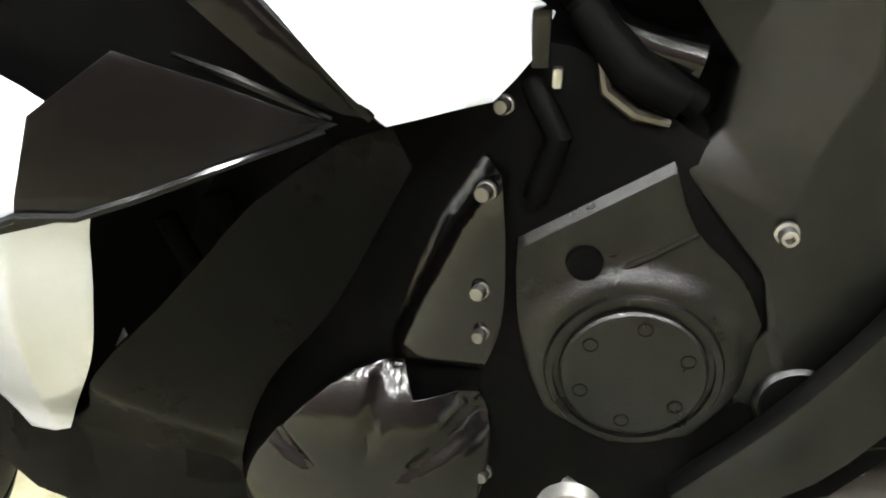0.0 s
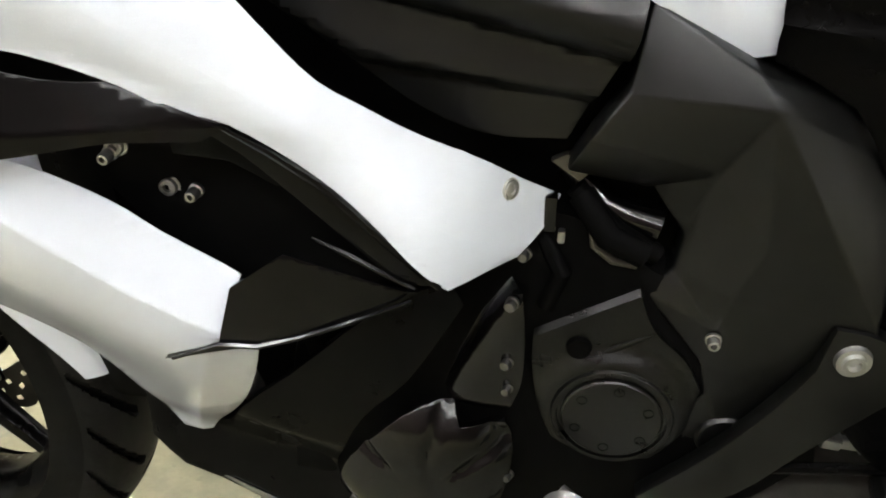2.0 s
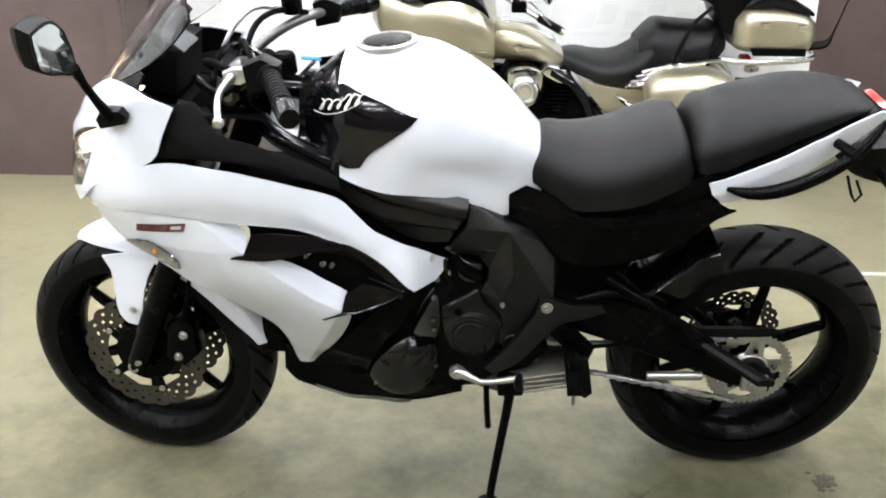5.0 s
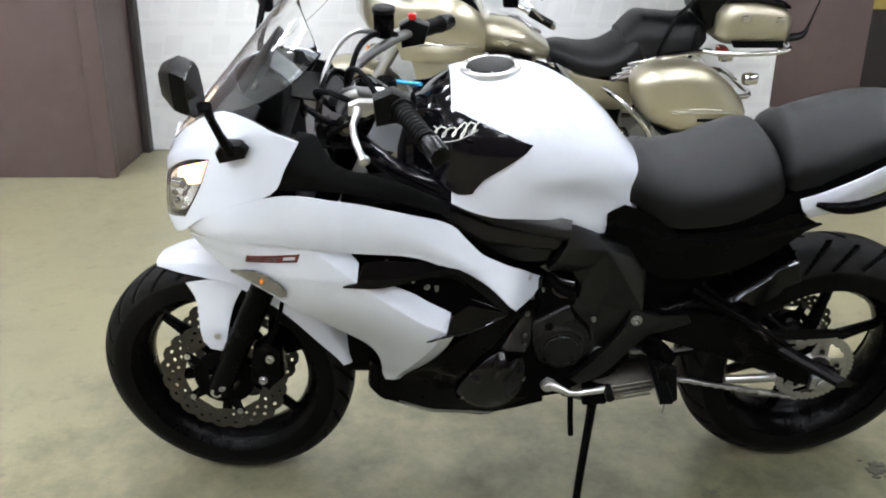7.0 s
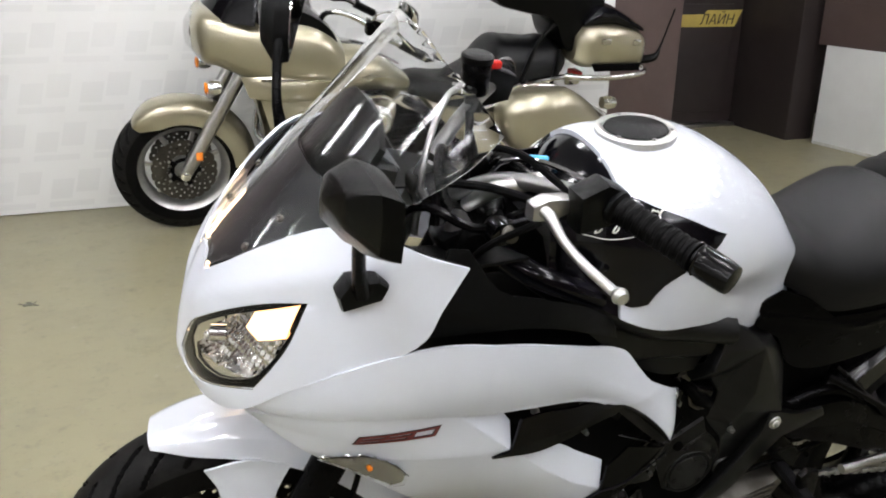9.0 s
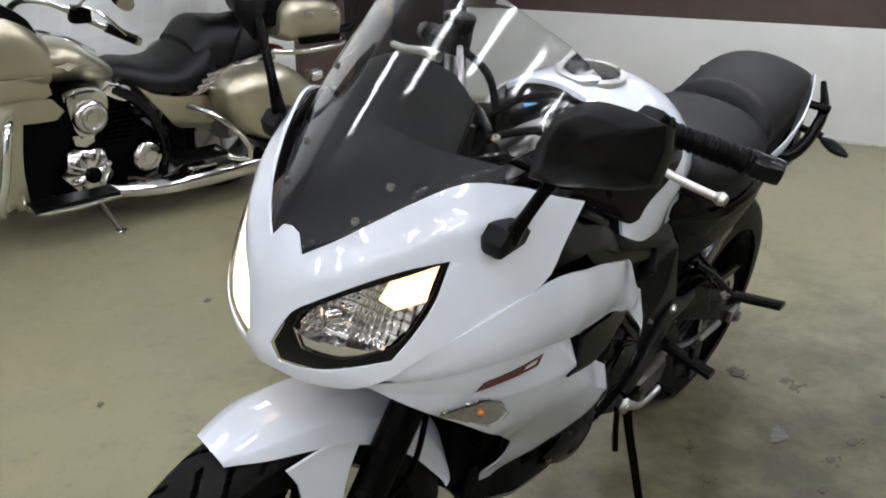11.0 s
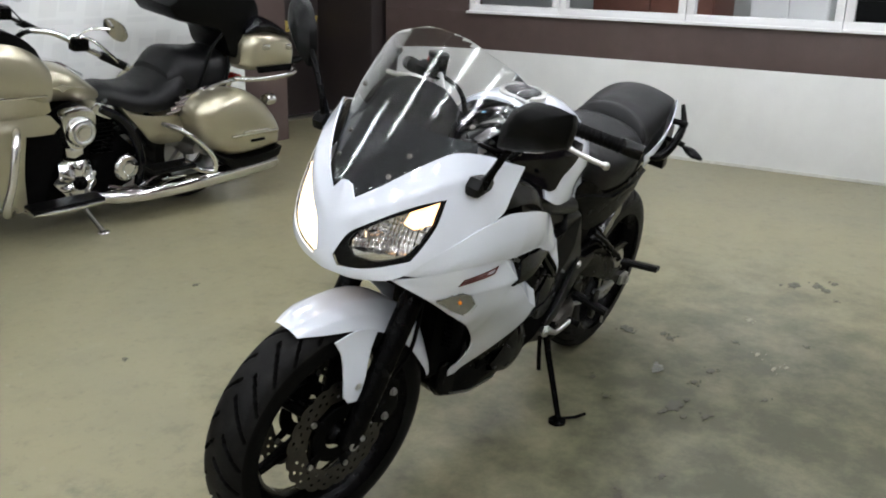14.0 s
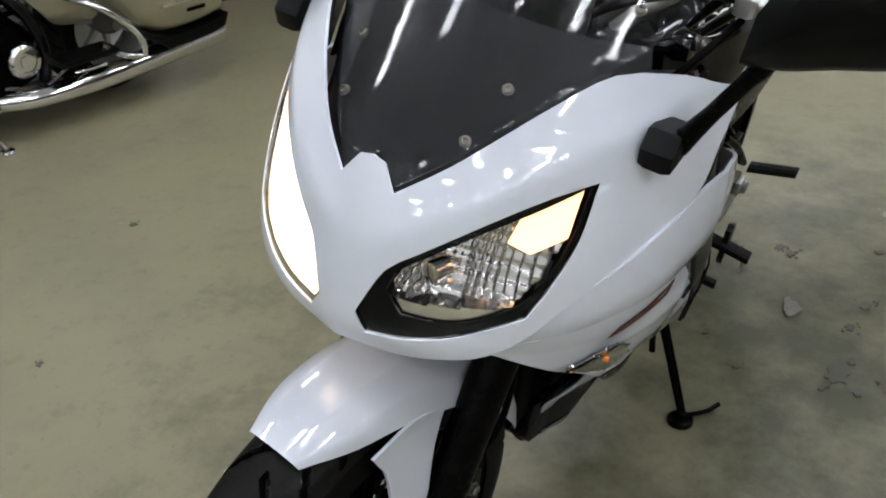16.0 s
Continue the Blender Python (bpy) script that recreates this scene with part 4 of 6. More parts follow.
for x, z, r in ((.709, .572, .0042), (.701, .527, .0048), (.699, .470, .0045), (.700, .443, .0040), (.703, .345, .0042), (.565, .292, .0035)):
    part("engine_bolt", knob((x, -.116, z), (-.25, -1, .1), r * .92, .009, socket=False), bar_steel, eng)
CYL = [(.638, .417), (.643, .439), (.655, .472), (.670, .508), (.685, .533), (.695, .546), (.708, .535), (.711, .50), (.710, .45), (.700, .417), (.672, .411)]


def cyl_shape(x, z):
    # Rolled over towards its front edge and its foot.
    front = lerp(z, (.411, .439, .472, .508, .546), (.636, .643, .655, .670, .694))
    return (x, -(.098 + .020 * (1 - max(0.0, 1 - (x - front) / .034) ** 2.2) - .010 * max(0.0, 1 - (z - .411) / .018) ** 2), z)


part("cylinder_cover", sheet([CYL], cyl_shape, 0.02, 0.006, 0.003, .01), satin_cover, eng, "gloss black cylinder cover")
# What shows in the dark gap behind the covers: a strap, a connector and its clip.
part("hose_strap", tube([(.752, -.100, .594), (.756, -.106, .577), (.770, -.108, .567), (.787, -.106, .562)], [.002, .0035, .0035, .002], 8), dull_can, eng, "dull metal hose strap")
part("connector", box((.7195, -.112, .588), (.7285, -.100, .616), .002), satin_cover, eng, "black plug connector")
part("connector_clip", box((.730, -.110, .578), (.735, -.102, .588), .0015), steel, eng)
part("clamp_plate", prism([(.722, .640), (.733, .646), (.748, .632), (.742, .626)], -.104, -.096, .001), dull_can, eng, "small bright clamp plate")
part("coolant_pipe", tube([(.735, -.075, .625), (.760, -.088, .600), (.800, -.092, .588)], .012, 12), satin_cover, eng, "black coolant pipe")
for pts, r in (([(.56, -.12, .52), (.575, -.125, .46), (.565, -.115, .41)], .008), ([(.535, -.13, .51), (.552, -.13, .455), (.53, -.12, .40)], .006), ([(.72, -.10, .58), (.735, -.112, .555), (.725, -.105, .52)], .007), ([(.744, -.10, .615), (.765, -.114, .59), (.79, -.11, .575)], .010)):
    part("hose", tube(pts, r, 10), deep_black, eng)
part("frame_screw", knob((.846, -.120, .515), (0, -1, 0), .0048, .009), steel, bike)
part("pivot_bolt", join(lathe([(0, .003), (.004, .003), (.005, .007), (.0075, .007), (.0085, .004), (.012, .004), (.013, 0)], 28, False, Matrix.Translation((.940, -.130, .513)) @ Matrix.Rotation(radians(180), 4, "Z"))), alloy, bike, "bright swingarm pivot bolt")
for s in (-1, 1):
    at_x, at_z = Vector(arm_shape(.703, .632)) - Vector(arm_shape(.693, .632)), Vector(arm_shape(.698, .637)) - Vector(arm_shape(.698, .627))
    out = at_x.cross(at_z).normalized()
    out = out if out.y < 0 else -out
    seat_at = Vector(arm_shape(.698, .632)) + out * .0002
    flip = Vector((1, -s, 1))
    part("fairing_screw", knob(seat_at * flip, out * flip, .0062, .0022), alloy, bike, "flush screw in the fairing")
part("cover_badge", lathe([(0, .002), (.018, .002), (.020, .004), (.022, .002), (.023, 0)], 28, False, Matrix.Translation((.872, -.1055, .405)) @ Matrix.Rotation(radians(180), 4, "Z")), frame_black, bike)

# Tank: stations along x.
TX = (.46, .52, .60, .68, .76, .84, .90, .94)
T_TOP, T_WIDE = (.985, 1.03, 1.042, 1.044, 1.014, .955, .885, .84), (.10, .150, .172, .172, .150, .117, .087, .06)
T_MID, T_LOW, T_LOWW = (.90, .905, .90, .89, .875, .86, .84, .82), (.86, .835, .80, .785, .766, .716, .745, .79), (.125, .17, .17, .155, .13, .095, .09, .07)


def tank_w(x, z):
    top, wide, mid, low, loww = (ease(x, TX, v) for v in (T_TOP, T_WIDE, T_MID, T_LOW, T_LOWW))
    if z >= mid:
        s = min((z - mid) / max(top - mid, 1e-4), 1.0)
        return wide * (1 - s**2.2) ** (1 / 2.0)
    s = min((mid - z) / max(mid - low, 1e-4), 1.3)
    return wide + (loww - wide) * s**1.6


def tank(x0=.527, x1=.938, k_=1.0):
    rings = []
    for i in range(40):
        x = x0 + (x1 - x0) * i / 39
        top, mid, low, wide, loww = (ease(x, TX, v) for v in (T_TOP, T_MID, T_LOW, T_WIDE, T_LOWW))
        scoop = .012 * math.exp(-((x - .79) / .085) ** 2)
        side = [(loww * 0.6, low)] + [(wide + (loww - wide) * ((8 - k) / 8) ** 1.6 - scoop * math.sin(math.pi * k / 8) ** 2, low + (mid - low) * k / 8) for k in range(0, 8)]
        for k in range(15):
            a = k / 14 * math.pi / 2
            side.append((wide * math.cos(a) ** 0.9, mid + (top - mid) * math.sin(a) ** 0.9))
        rings.append([(x, -y * k_, low + (z - low) * k_) for y, z in side] + [(x, y * k_, low + (z - low) * k_) for y, z in side[::-1][1:]])
    return loft(rings)


tank_ob = part("fuel_tank", tank(), white, bike, "glossy white fuel tank")
part("tank_front_cover", tank(.44, .535, .965), gloss_black, bike, "gloss black cover in front of the tank")
BADGE = [(.452, .985), (.50, .992), (.535, 1.0), (.567, .990), (.615, .975), (.66, .957), (.679, .950), (.668, .938), (.639, .918), (.587, .880), (.567, .852), (.54, .85), (.50, .868), (.455, .885)]
both("tank_panel", lambda: sheet([BADGE], lambda x, z: (x, -(max(tank_w(x, z), .08) + .004), z), 0.005, 0.012, 0.002, 0.012), gloss_black, label="gloss black tank side panel")
CAPM = Matrix.Translation((.607, 0, 1.0435)) @ Matrix.Rotation(radians(-4), 4, "Y") @ Matrix.Rotation(radians(90), 4, "X")
cap = part("filler_cap", lathe([(0, .002), (.048, .002), (.0485, .0050), (.050, .0056), (.058, .0052), (.061, .003), (.061, -.006), (.05, -.012)], 56, False, CAPM), alloy, bike, "aluminium filler cap ring")
part("cap_disc", lathe([(0, .0065), (.044, .0065), (.0465, .0055), (.048, .003)], 48, False, CAPM), matt_black, cap, "black cap centre")
part("key_flap", prism([(-.034, -.016), (.006, -.016), (.012, -.008), (.030, -.008), (.030, .008), (.012, .008), (.006, .016), (-.034, .016)], -.0125, -.009, .0012, .02, 20), matt_black, cap, "black key flap", Matrix.Translation((.607, 0, 1.0435)) @ Matrix.Rotation(radians(-4), 4, "Y") @ Matrix.Rotation(radians(-90), 4, "X") @ Matrix.Scale(-1, 4, (0, 1, 0)))
for k in range(6):
    a = radians(60 * k + 30)
    part("cap_screw", knob((.607 + .051 * math.cos(a), .051 * math.sin(a), 1.0495 + .0036 * math.cos(a)), (0, 0, 1), .0032, .0016), steel, cap)


# A brush-stroke mark on the tank panels, and the number on the fairing.
def brush_marks():
    """A slanted silver scribble of loops with a sweep under it, in place of the name mark."""
    out = []
    tall = (.013, .010, .009, .015, .010)
    loops = []
    for k in range(61):
        a = k / 60 * 5 * 2 * math.pi
        h = tall[min(int(k / 12), 4)]
        loops.append((.004 + .016 * a / (2 * math.pi) + .0055 * math.sin(a), .010 + h * math.cos(a) * (1 if k > 6 else .8)))
    for st, r in ((loops, .0013), ([(.0, -.004), (.03, -.010), (.06, -.006), (.085, .004)], .0008)):
        pts = [(.478 + a * 1.12 + b * .55, .947 + b * .95 + a * .30) for a, b in st]
        out.append(tube([(x, -(tank_w(x, z) + .0085), z) for x, z in pts], r, 6, 0.004))
    return join(*out)


both("brush_mark", brush_marks, decal_white, tank_ob, "silver brush-stroke mark")
def digits(stroke, lift):
    """Wide square figures 650 on a slanting base line."""
    bars = {"6": ("top", "left", "mid", "low", "lr"), "5": ("top", "tl", "mid", "low", "lr"), "0": ("top", "left", "right", "low")}
    w, h = .030, .0135
    runs = {"top": (0, h, w, h), "mid": (0, h / 2, w, h / 2), "low": (0, 0, w, 0), "left": (0, 0, 0, h), "right": (w, 0, w, h), "tl": (0, h / 2, 0, h), "lr": (w, 0, w, h / 2)}
    out = []
    for k, c in enumerate("650"):
        for b in bars[c]:
            x0, z0, x1, z1 = runs[b]
            bm = box((x0 - stroke, -.0002, z0 - stroke * .8), (x1 + stroke, .0002, z1 + stroke * .8), 0)
            bmesh.ops.subdivide_edges(bm, edges=[e for e in bm.edges if abs(e.verts[0].co.x - e.verts[1].co.x) > .012], cuts=3)
            for v in bm.verts:
                u, t = v.co.x + k * .0335, v.co.z
                x, z = .133 + u + t * .35, .734 + t + u * .12
                v.co = (x, low_shape(x, z)[1] - lift + v.co.y, z)
            out.append(bm)
    return join(*out)


both("number_outline", lambda: digits(.0034, .0010), decal_dark, label="black outline of the number decal")
both("number_decal", lambda: digits(.0019, .0018), decal_red, label="dark red number decal")

# Turn signals set into the fairing.
SIGNAL = [(.089, .695), (.112, .706), (.146, .712), (.176, .700), (.205, .668), (.203, .645), (.190, .635), (.150, .655), (.115, .680)]


def signal_bowl(x, z):
    # A mirror cut into facets behind the lens.
    cut = abs(math.sin(x * 380 + z * 240)) + abs(math.sin(x * 260 - z * 420))
    return (x, -(fair_w(x, z) + .0012 + .0024 * cut), z)


for s in (-1, 1):
    lens = sheet([SIGNAL], flank(0.0085), 0.002, 0.008, 0.0006)
    sig = part("turn_signal", lens if s < 0 else mirrored(lens), lens_glass, bike, "clear flush turn signal")
    sig.visible_shadow = False
    cup = sheet([grow(SIGNAL, .95)], signal_bowl, 0.002, 0.002, 0.0)
    part("reflector", cup if s < 0 else mirrored(cup), dark_chrome, sig, "faceted mirror reflector")
    part("bulb", lathe([(0, -.008), (.007, -.005), (.008, .006), (0, .010)], 14, False, Matrix.Translation((.155, s * .2165, .682)) @ Matrix.Scale(.5, 4)), amber, sig, "small amber bulb")

# Seats and tail.
def cushion(stations, n=28, flat_top=2.4):
    """A padded seat: stations of (x, top, bottom, half-width, edge droop)."""
    rings = []
    xs = [s[0] for s in stations]
    for i in range(n):
        x = xs[0] + (xs[-1] - xs[0]) * i / (n - 1)
        top, low, wide, droop = (ease(x, xs, [s[k] for s in stations]) for k in (1, 2, 3, 4))
        side = [(wide * 0.8, low), (wide * 0.97, low + 0.004), (wide, low + (top - low) * 0.3)]
        for k in range(1, 13):
            a = k / 12 * math.pi / 2
            side.append((wide * math.cos(a) ** (2 / flat_top), low + (top - low) * (0.3 + 0.7 * math.sin(a) ** (2 / flat_top)) - droop * math.cos(a) * 0.3 * math.sin(a)))
        rings.append([(x, -y, z) for y, z in side] + [(x, y, z) for y, z in side[::-1][1:]])
    return loft(rings)


part("rider_seat", cushion([(.875, .845, .79, .07, 0), (.915, .872, .775, .10, 0), (.97, .868, .742, .125, 0), (1.04, .872, .745, .145, 0), (1.12, .897, .765, .155, 0), (1.165, .908, .785, .15, 0), (1.195, .892, .795, .138, 0), (1.208, .855, .80, .125, 0), (1.214, .83, .81, .11, 0)], 36),
     vinyl, bike, "black vinyl rider seat")
part("passenger_seat", cushion([(1.200, .866, .835, .10, 0), (1.212, .912, .822, .122, 0), (1.25, .938, .820, .130, 0), (1.32, .958, .85, .132, 0), (1.42, .974, .893, .124, 0), (1.49, .967, .918, .106, 0), (1.535, .950, .932, .085, 0), (1.55, .940, .936, .065, 0)], 36, 1.85),
     vinyl, bike, "black vinyl passenger seat")
part("seat_base", loft([[(x, y * w, z + h) for y, h in ((-1, -.06), (-1, .012), (1, .012), (1, -.06))] for x, w, z in ((.90, .075, .785), (.98, .105, .755), (1.08, .128, .755), (1.18, .132, .785), (1.26, .122, .815), (1.40, .112, .880))]), deep_black, bike, "black seat base")
TAIL = [(1.236, .808), (1.245, .785), (1.27, .762), (1.30, .768), (1.40, .808), (1.48, .852), (1.552, .898), (1.580, .930), (1.555, .936), (1.45, .902), (1.36, .862), (1.30, .836), (1.262, .818)]
both("tail_panel", lambda: sheet([TAIL], lambda x, z: (x, -(ease(x, (1.23, 1.3, 1.42, 1.56), (.142, .15, .14, .095)) - 0.35 * max(0, .86 + .5 * (x - 1.4) - z)), z), 0.004, 0.015, 0.0015), white, label="white tail panel")
part("tail_body", loft([[(x, y * w, z0 + (z1 - z0) * k) for y, k in ((-1, .3), (-1, .9), (-.8, 1), (.8, 1), (1, .9), (1, .3), (.6, 0), (-.6, 0))] for x, w, z0, z1 in ((.93, .09, .70, .80), (1.1, .11, .70, .79), (1.25, .125, .74, .83), (1.42, .12, .82, .90), (1.55, .08, .885, .928), (1.58, .06, .898, .926))]),
     satin_black, bike, "black seat subframe cover")
tl = part("tail_lamp", prism([(1.555, .895), (1.592, .912), (1.588, .930), (1.56, .924)], -.055, .055, .006), red, bike, "red tail lamp")
UNDER = [(.852, .765), (.885, .787), (.94, .768), (1.0, .728), (1.08, .735), (1.16, .752), (1.239, .776), (1.30, .745), (1.265, .728), (1.17, .652), (1.10, .62), (1.01, .600), (.95, .625), (.905, .69), (.853, .716)]
both("side_cover", lambda: sheet([UNDER], lambda x, z: (x, -(ease(x, (.85, 1.0, 1.15, 1.3), (.098, .128, .145, .135)) - .25 * max(0, .70 - z) + .006 * max(0, 1 - abs(z - (.742 - .17 * (x - .85) + .35 * max(0, x - 1.05))) / .012)), z), 0.005, 0.012, 0.002), satin_black, label="satin black seat side cover")
both("grab_rail", lambda: tube([(1.270, -.146, .800), (1.31, -.156, .794), (1.36, -.164, .802), (1.43, -.166, .832), (1.50, -.156, .876), (1.555, -.12, .924)], [.005, .012, .0145, .0145, .012, .007], 10), satin_black, label="black grab rail")
both("grab_bracket", lambda: tube([(1.47, -.125, .885), (1.49, -.172, .882)], .010, 8), satin_black)
hang = part("plate_hanger", sheet([[(1.50, .828), (1.575, .842), (1.68, .842), (1.745, .80), (1.785, .64), (1.75, .63), (1.70, .765), (1.62, .765), (1.545, .788)]], lambda x, z: (x, -.055, z), 0.11, 0.03, 0.004), matt_black, bike, "black rear plate hanger")
both("rear_signal", lambda: join(tube([(1.60, -.05, .79), (1.605, -.15, .782)], .010, 8), loft([[(1.602 + a, -.15 - .075 * k / 5, .776 - .004 * k + b) for a, b in [(0.026 * math.cos(t / 10 * 6.283) * r, .015 * math.sin(t / 10 * 6.283) * r) for t in range(10)]] for k, r in ((0, .4), (1, .8), (2, 1), (3, .95), (4, .7), (5, .3))])), matt_black, label="black rear turn signal stalk")
part("cable_loop", tube([(1.53, -.07, .79), (1.545, -.075, .75), (1.555, -.075, .735), (1.565, -.075, .75), (1.55, -.07, .78)], .003, 6), deep_black, bike)

# Wheels.
def tyre(R, W, rim_r, n=640, rows=72, groove=0.008):
    """A road tyre with curved tread grooves cut into its crown."""
    bm = bmesh.new()
    rings, cuts = [], []
    for i in range(n):
        a = 2 * math.pi * i / n
        ring = []
        cuts.append([])
        for k in range(rows + 1):
            s = -1 + 2 * k / rows
            ang = s * radians(100)
            y = W / 2 * math.sin(max(min(ang, 1.5708), -1.5708))
            h = (R - rim_r) * (1 - (abs(s) ** 2.35))
            r = rim_r + h
            u = abs(s)
            cut = 0.0
            if u < 0.72:
                # Long slanting grooves from the crown to the shoulder, in turn long and short, with a fine sipe between.
                side = 1 if s > 0 else -1
                phase = a * 26 / (2 * math.pi) + (0.5 if side > 0 else 0.0) - (1.5 * u + 0.5 * u * u)
                d = abs((phase % 1.0) - 0.5)
                long = math.floor(phase) % 2 == 0
                if (0.03 if long else 0.16) < u < (0.66 if long else 0.70) and d < 0.085 * (1 - 0.5 * u):
                    cut = groove
            cuts[-1].append(cut > 0)
            ring.append(bm.verts.new(((r - cut) * math.cos(a), y, (r - cut) * math.sin(a))))
        rings.append(ring)
    for i in range(n):
        a, b = rings[i], rings[(i + 1) % n]
        for k in range(rows):
            f = bm.faces.new([a[k], a[k + 1], b[k + 1], b[k]])
            f.material_index = 1 if abs(-1 + (2 * k + 1) / rows) < 0.74 and not (cuts[i][k] or cuts[i][k + 1]) else 0
    return bm


def petal_disc(r0, r1, y, holes=True, n=180, waves=20):
    """A wavy brake disc ring with drilled holes, 5 mm thick."""
    bm = bmesh.new()
    rows = 9
    grid = []
    for i in range(n):
        a = 2 * math.pi * i / n
        out = r1 - 0.006 * (0.5 + 0.5 * math.cos(waves * a)) ** 3
        inn = r0 + 0.004 * (0.5 + 0.5 * math.cos(waves * a / 2)) ** 3
        grid.append([bm.verts.new(((inn + (out - inn) * k / rows) * math.cos(a), y, (inn + (out - inn) * k / rows) * math.sin(a))) for k in range(rows + 1)])
    for i in range(n):
        for k in range(rows):
            spot = holes and ((i % 9 in (2, 3) and k in (2, 6)) or (i % 9 in (6, 7) and k == 4))
            if not spot:
                a, b = grid[i], grid[(i + 1) % n]
                bm.faces.new([a[k], a[k + 1], b[k + 1], b[k]])
    bmesh.ops.solidify(bm, geom=bm.faces[:], thickness=0.005)
    return bm


def spoke(r0, r1, a, w0, w1, y0, y1, thick):
    rings = []
    for k in range(7):
        s = k / 6
        r, w, y, h = r0 + (r1 - r0) * s, w0 + (w1 - w0) * s, y0 + (y1 - y0) * s, thick * (1 - 0.4 * s)
        c = Vector((math.cos(a), 0, math.sin(a))) * r
        t = Vector((-math.sin(a), 0, math.cos(a))) * w / 2
        e = Vector((0, h / 2, 0))
        f = Vector((0, y, 0))
        rings.append([c + f - t * 0.7 - e, c + f + t * 0.7 - e, c + f + t - e * 0.4, c + f + t + e * 0.4, c + f + t * 0.7 + e, c + f - t * 0.7 + e, c + f - t + e * 0.4, c + f - t - e * 0.4])
    return loft(rings)


def wheel(name, label, m, R, W, rim_r, spokes, twin, material, parent, disc=None, disc_label="drilled petal brake disc", hub=0.035, fine=640):
    """Rim, spokes, hub, tyre and discs about the axle along y."""
    w = W * 0.36
    rim_part = part(name, lathe([(rim_r + .004, -w - .012), (rim_r + .012, -w - .006), (rim_r - .004, -w + .006), (rim_r - .018, -w * .5), (rim_r - .022, 0), (rim_r - .018, w * .5), (rim_r - .004, w - .006), (rim_r + .012, w + .006),
                                 (rim_r + .004, w + .012), (rim_r - .012, w), (rim_r - .030, w * .5), (rim_r - .034, 0), (rim_r - .030, -w * .5), (rim_r - .012, -w)], 96, True), material, parent, label, m)
    part("tyre", tyre(R, W, rim_r, fine, fine // 9 // 2 * 2), rubber, rim_part, "grooved black road tyre with a dusty tread", m, 28).data.materials.append(tread_rubber)
    part("hub", lathe([(0, -W * .62), (hub * .6, -W * .62), (hub * .75, -W * .5), (hub, -W * .4), (hub * 1.25, -W * .15), (hub * 1.25, W * .15), (hub, W * .4), (hub * .75, W * .5), (hub * .6, W * .62), (0, W * .62)], 32), material, rim_part, "", m)
    for k in range(spokes):
        a = 2 * math.pi * k / spokes + 0.35
        for d in ((-twin, twin) if twin else (0,)):
            part("spoke", spoke(hub * 1.1, rim_r - .022, a + d, .032 if not twin else .02, .020 if not twin else .015, 0, 0, .03), material, rim_part, "", m)
    for y, r0, r1, holes in disc or ():
        d = part("brake_disc", petal_disc(r0, r1, y, holes), disc_steel, rim_part, disc_label, m)
        part("disc_carrier", lathe([(hub * 1.1, y), (r0 * .78, y), (r0 * .80, y + .004), (hub * 1.1, y + .004)], 40, True), deep_black, rim_part, "", m)
        for k in range(5):
            a = 2 * math.pi * k / 5
            part("carrier_arm", spoke(r0 * .7, r0 + .012, a, .026, .02, y, y, .006), deep_black, rim_part, "", m)
            part("disc_button", lathe([(0, -.006), (.007, -.006), (.007, .006), (0, .006)], 12, False, Matrix.Translation(((r0 + .006) * math.cos(a), y, (r0 + .006) * math.sin(a)))), steel, rim_part, "", m)
    return rim_part


AXLE_F, AXLE_R = Vector((.013, 0, .300)), Vector((1.41, 0, .312))
RAKE, STEER = 24.5, 7.0
axis = Vector((math.sin(radians(RAKE)), 0, math.cos(radians(RAKE))))
pivot = Vector((.095, 0, .35))
TURNED = Matrix.Translation(pivot) @ Matrix.Rotation(radians(-STEER), 4, axis) @ Matrix.Translation(-pivot)
wheel("front_wheel", "black cast alloy front wheel", TURNED @ Matrix.Translation(AXLE_F), .300, .122, .222, 6, 0, satin_black, bike, ((-.062, .092, .150, True), (.062, .092, .150, True)))
wheel("rear_wheel", "black cast alloy rear wheel", Matrix.Translation(AXLE_R), .313, .162, .222, 6, 0, satin_black, bike, ((.075, .07, .11, True),))

# Fork, brakes, mudguard.
def along(z, y, dx=0.0):
    """A point of the fork leg at height z."""
    return (.030 + (z - .333) * math.tan(radians(RAKE)) + dx, y, z)


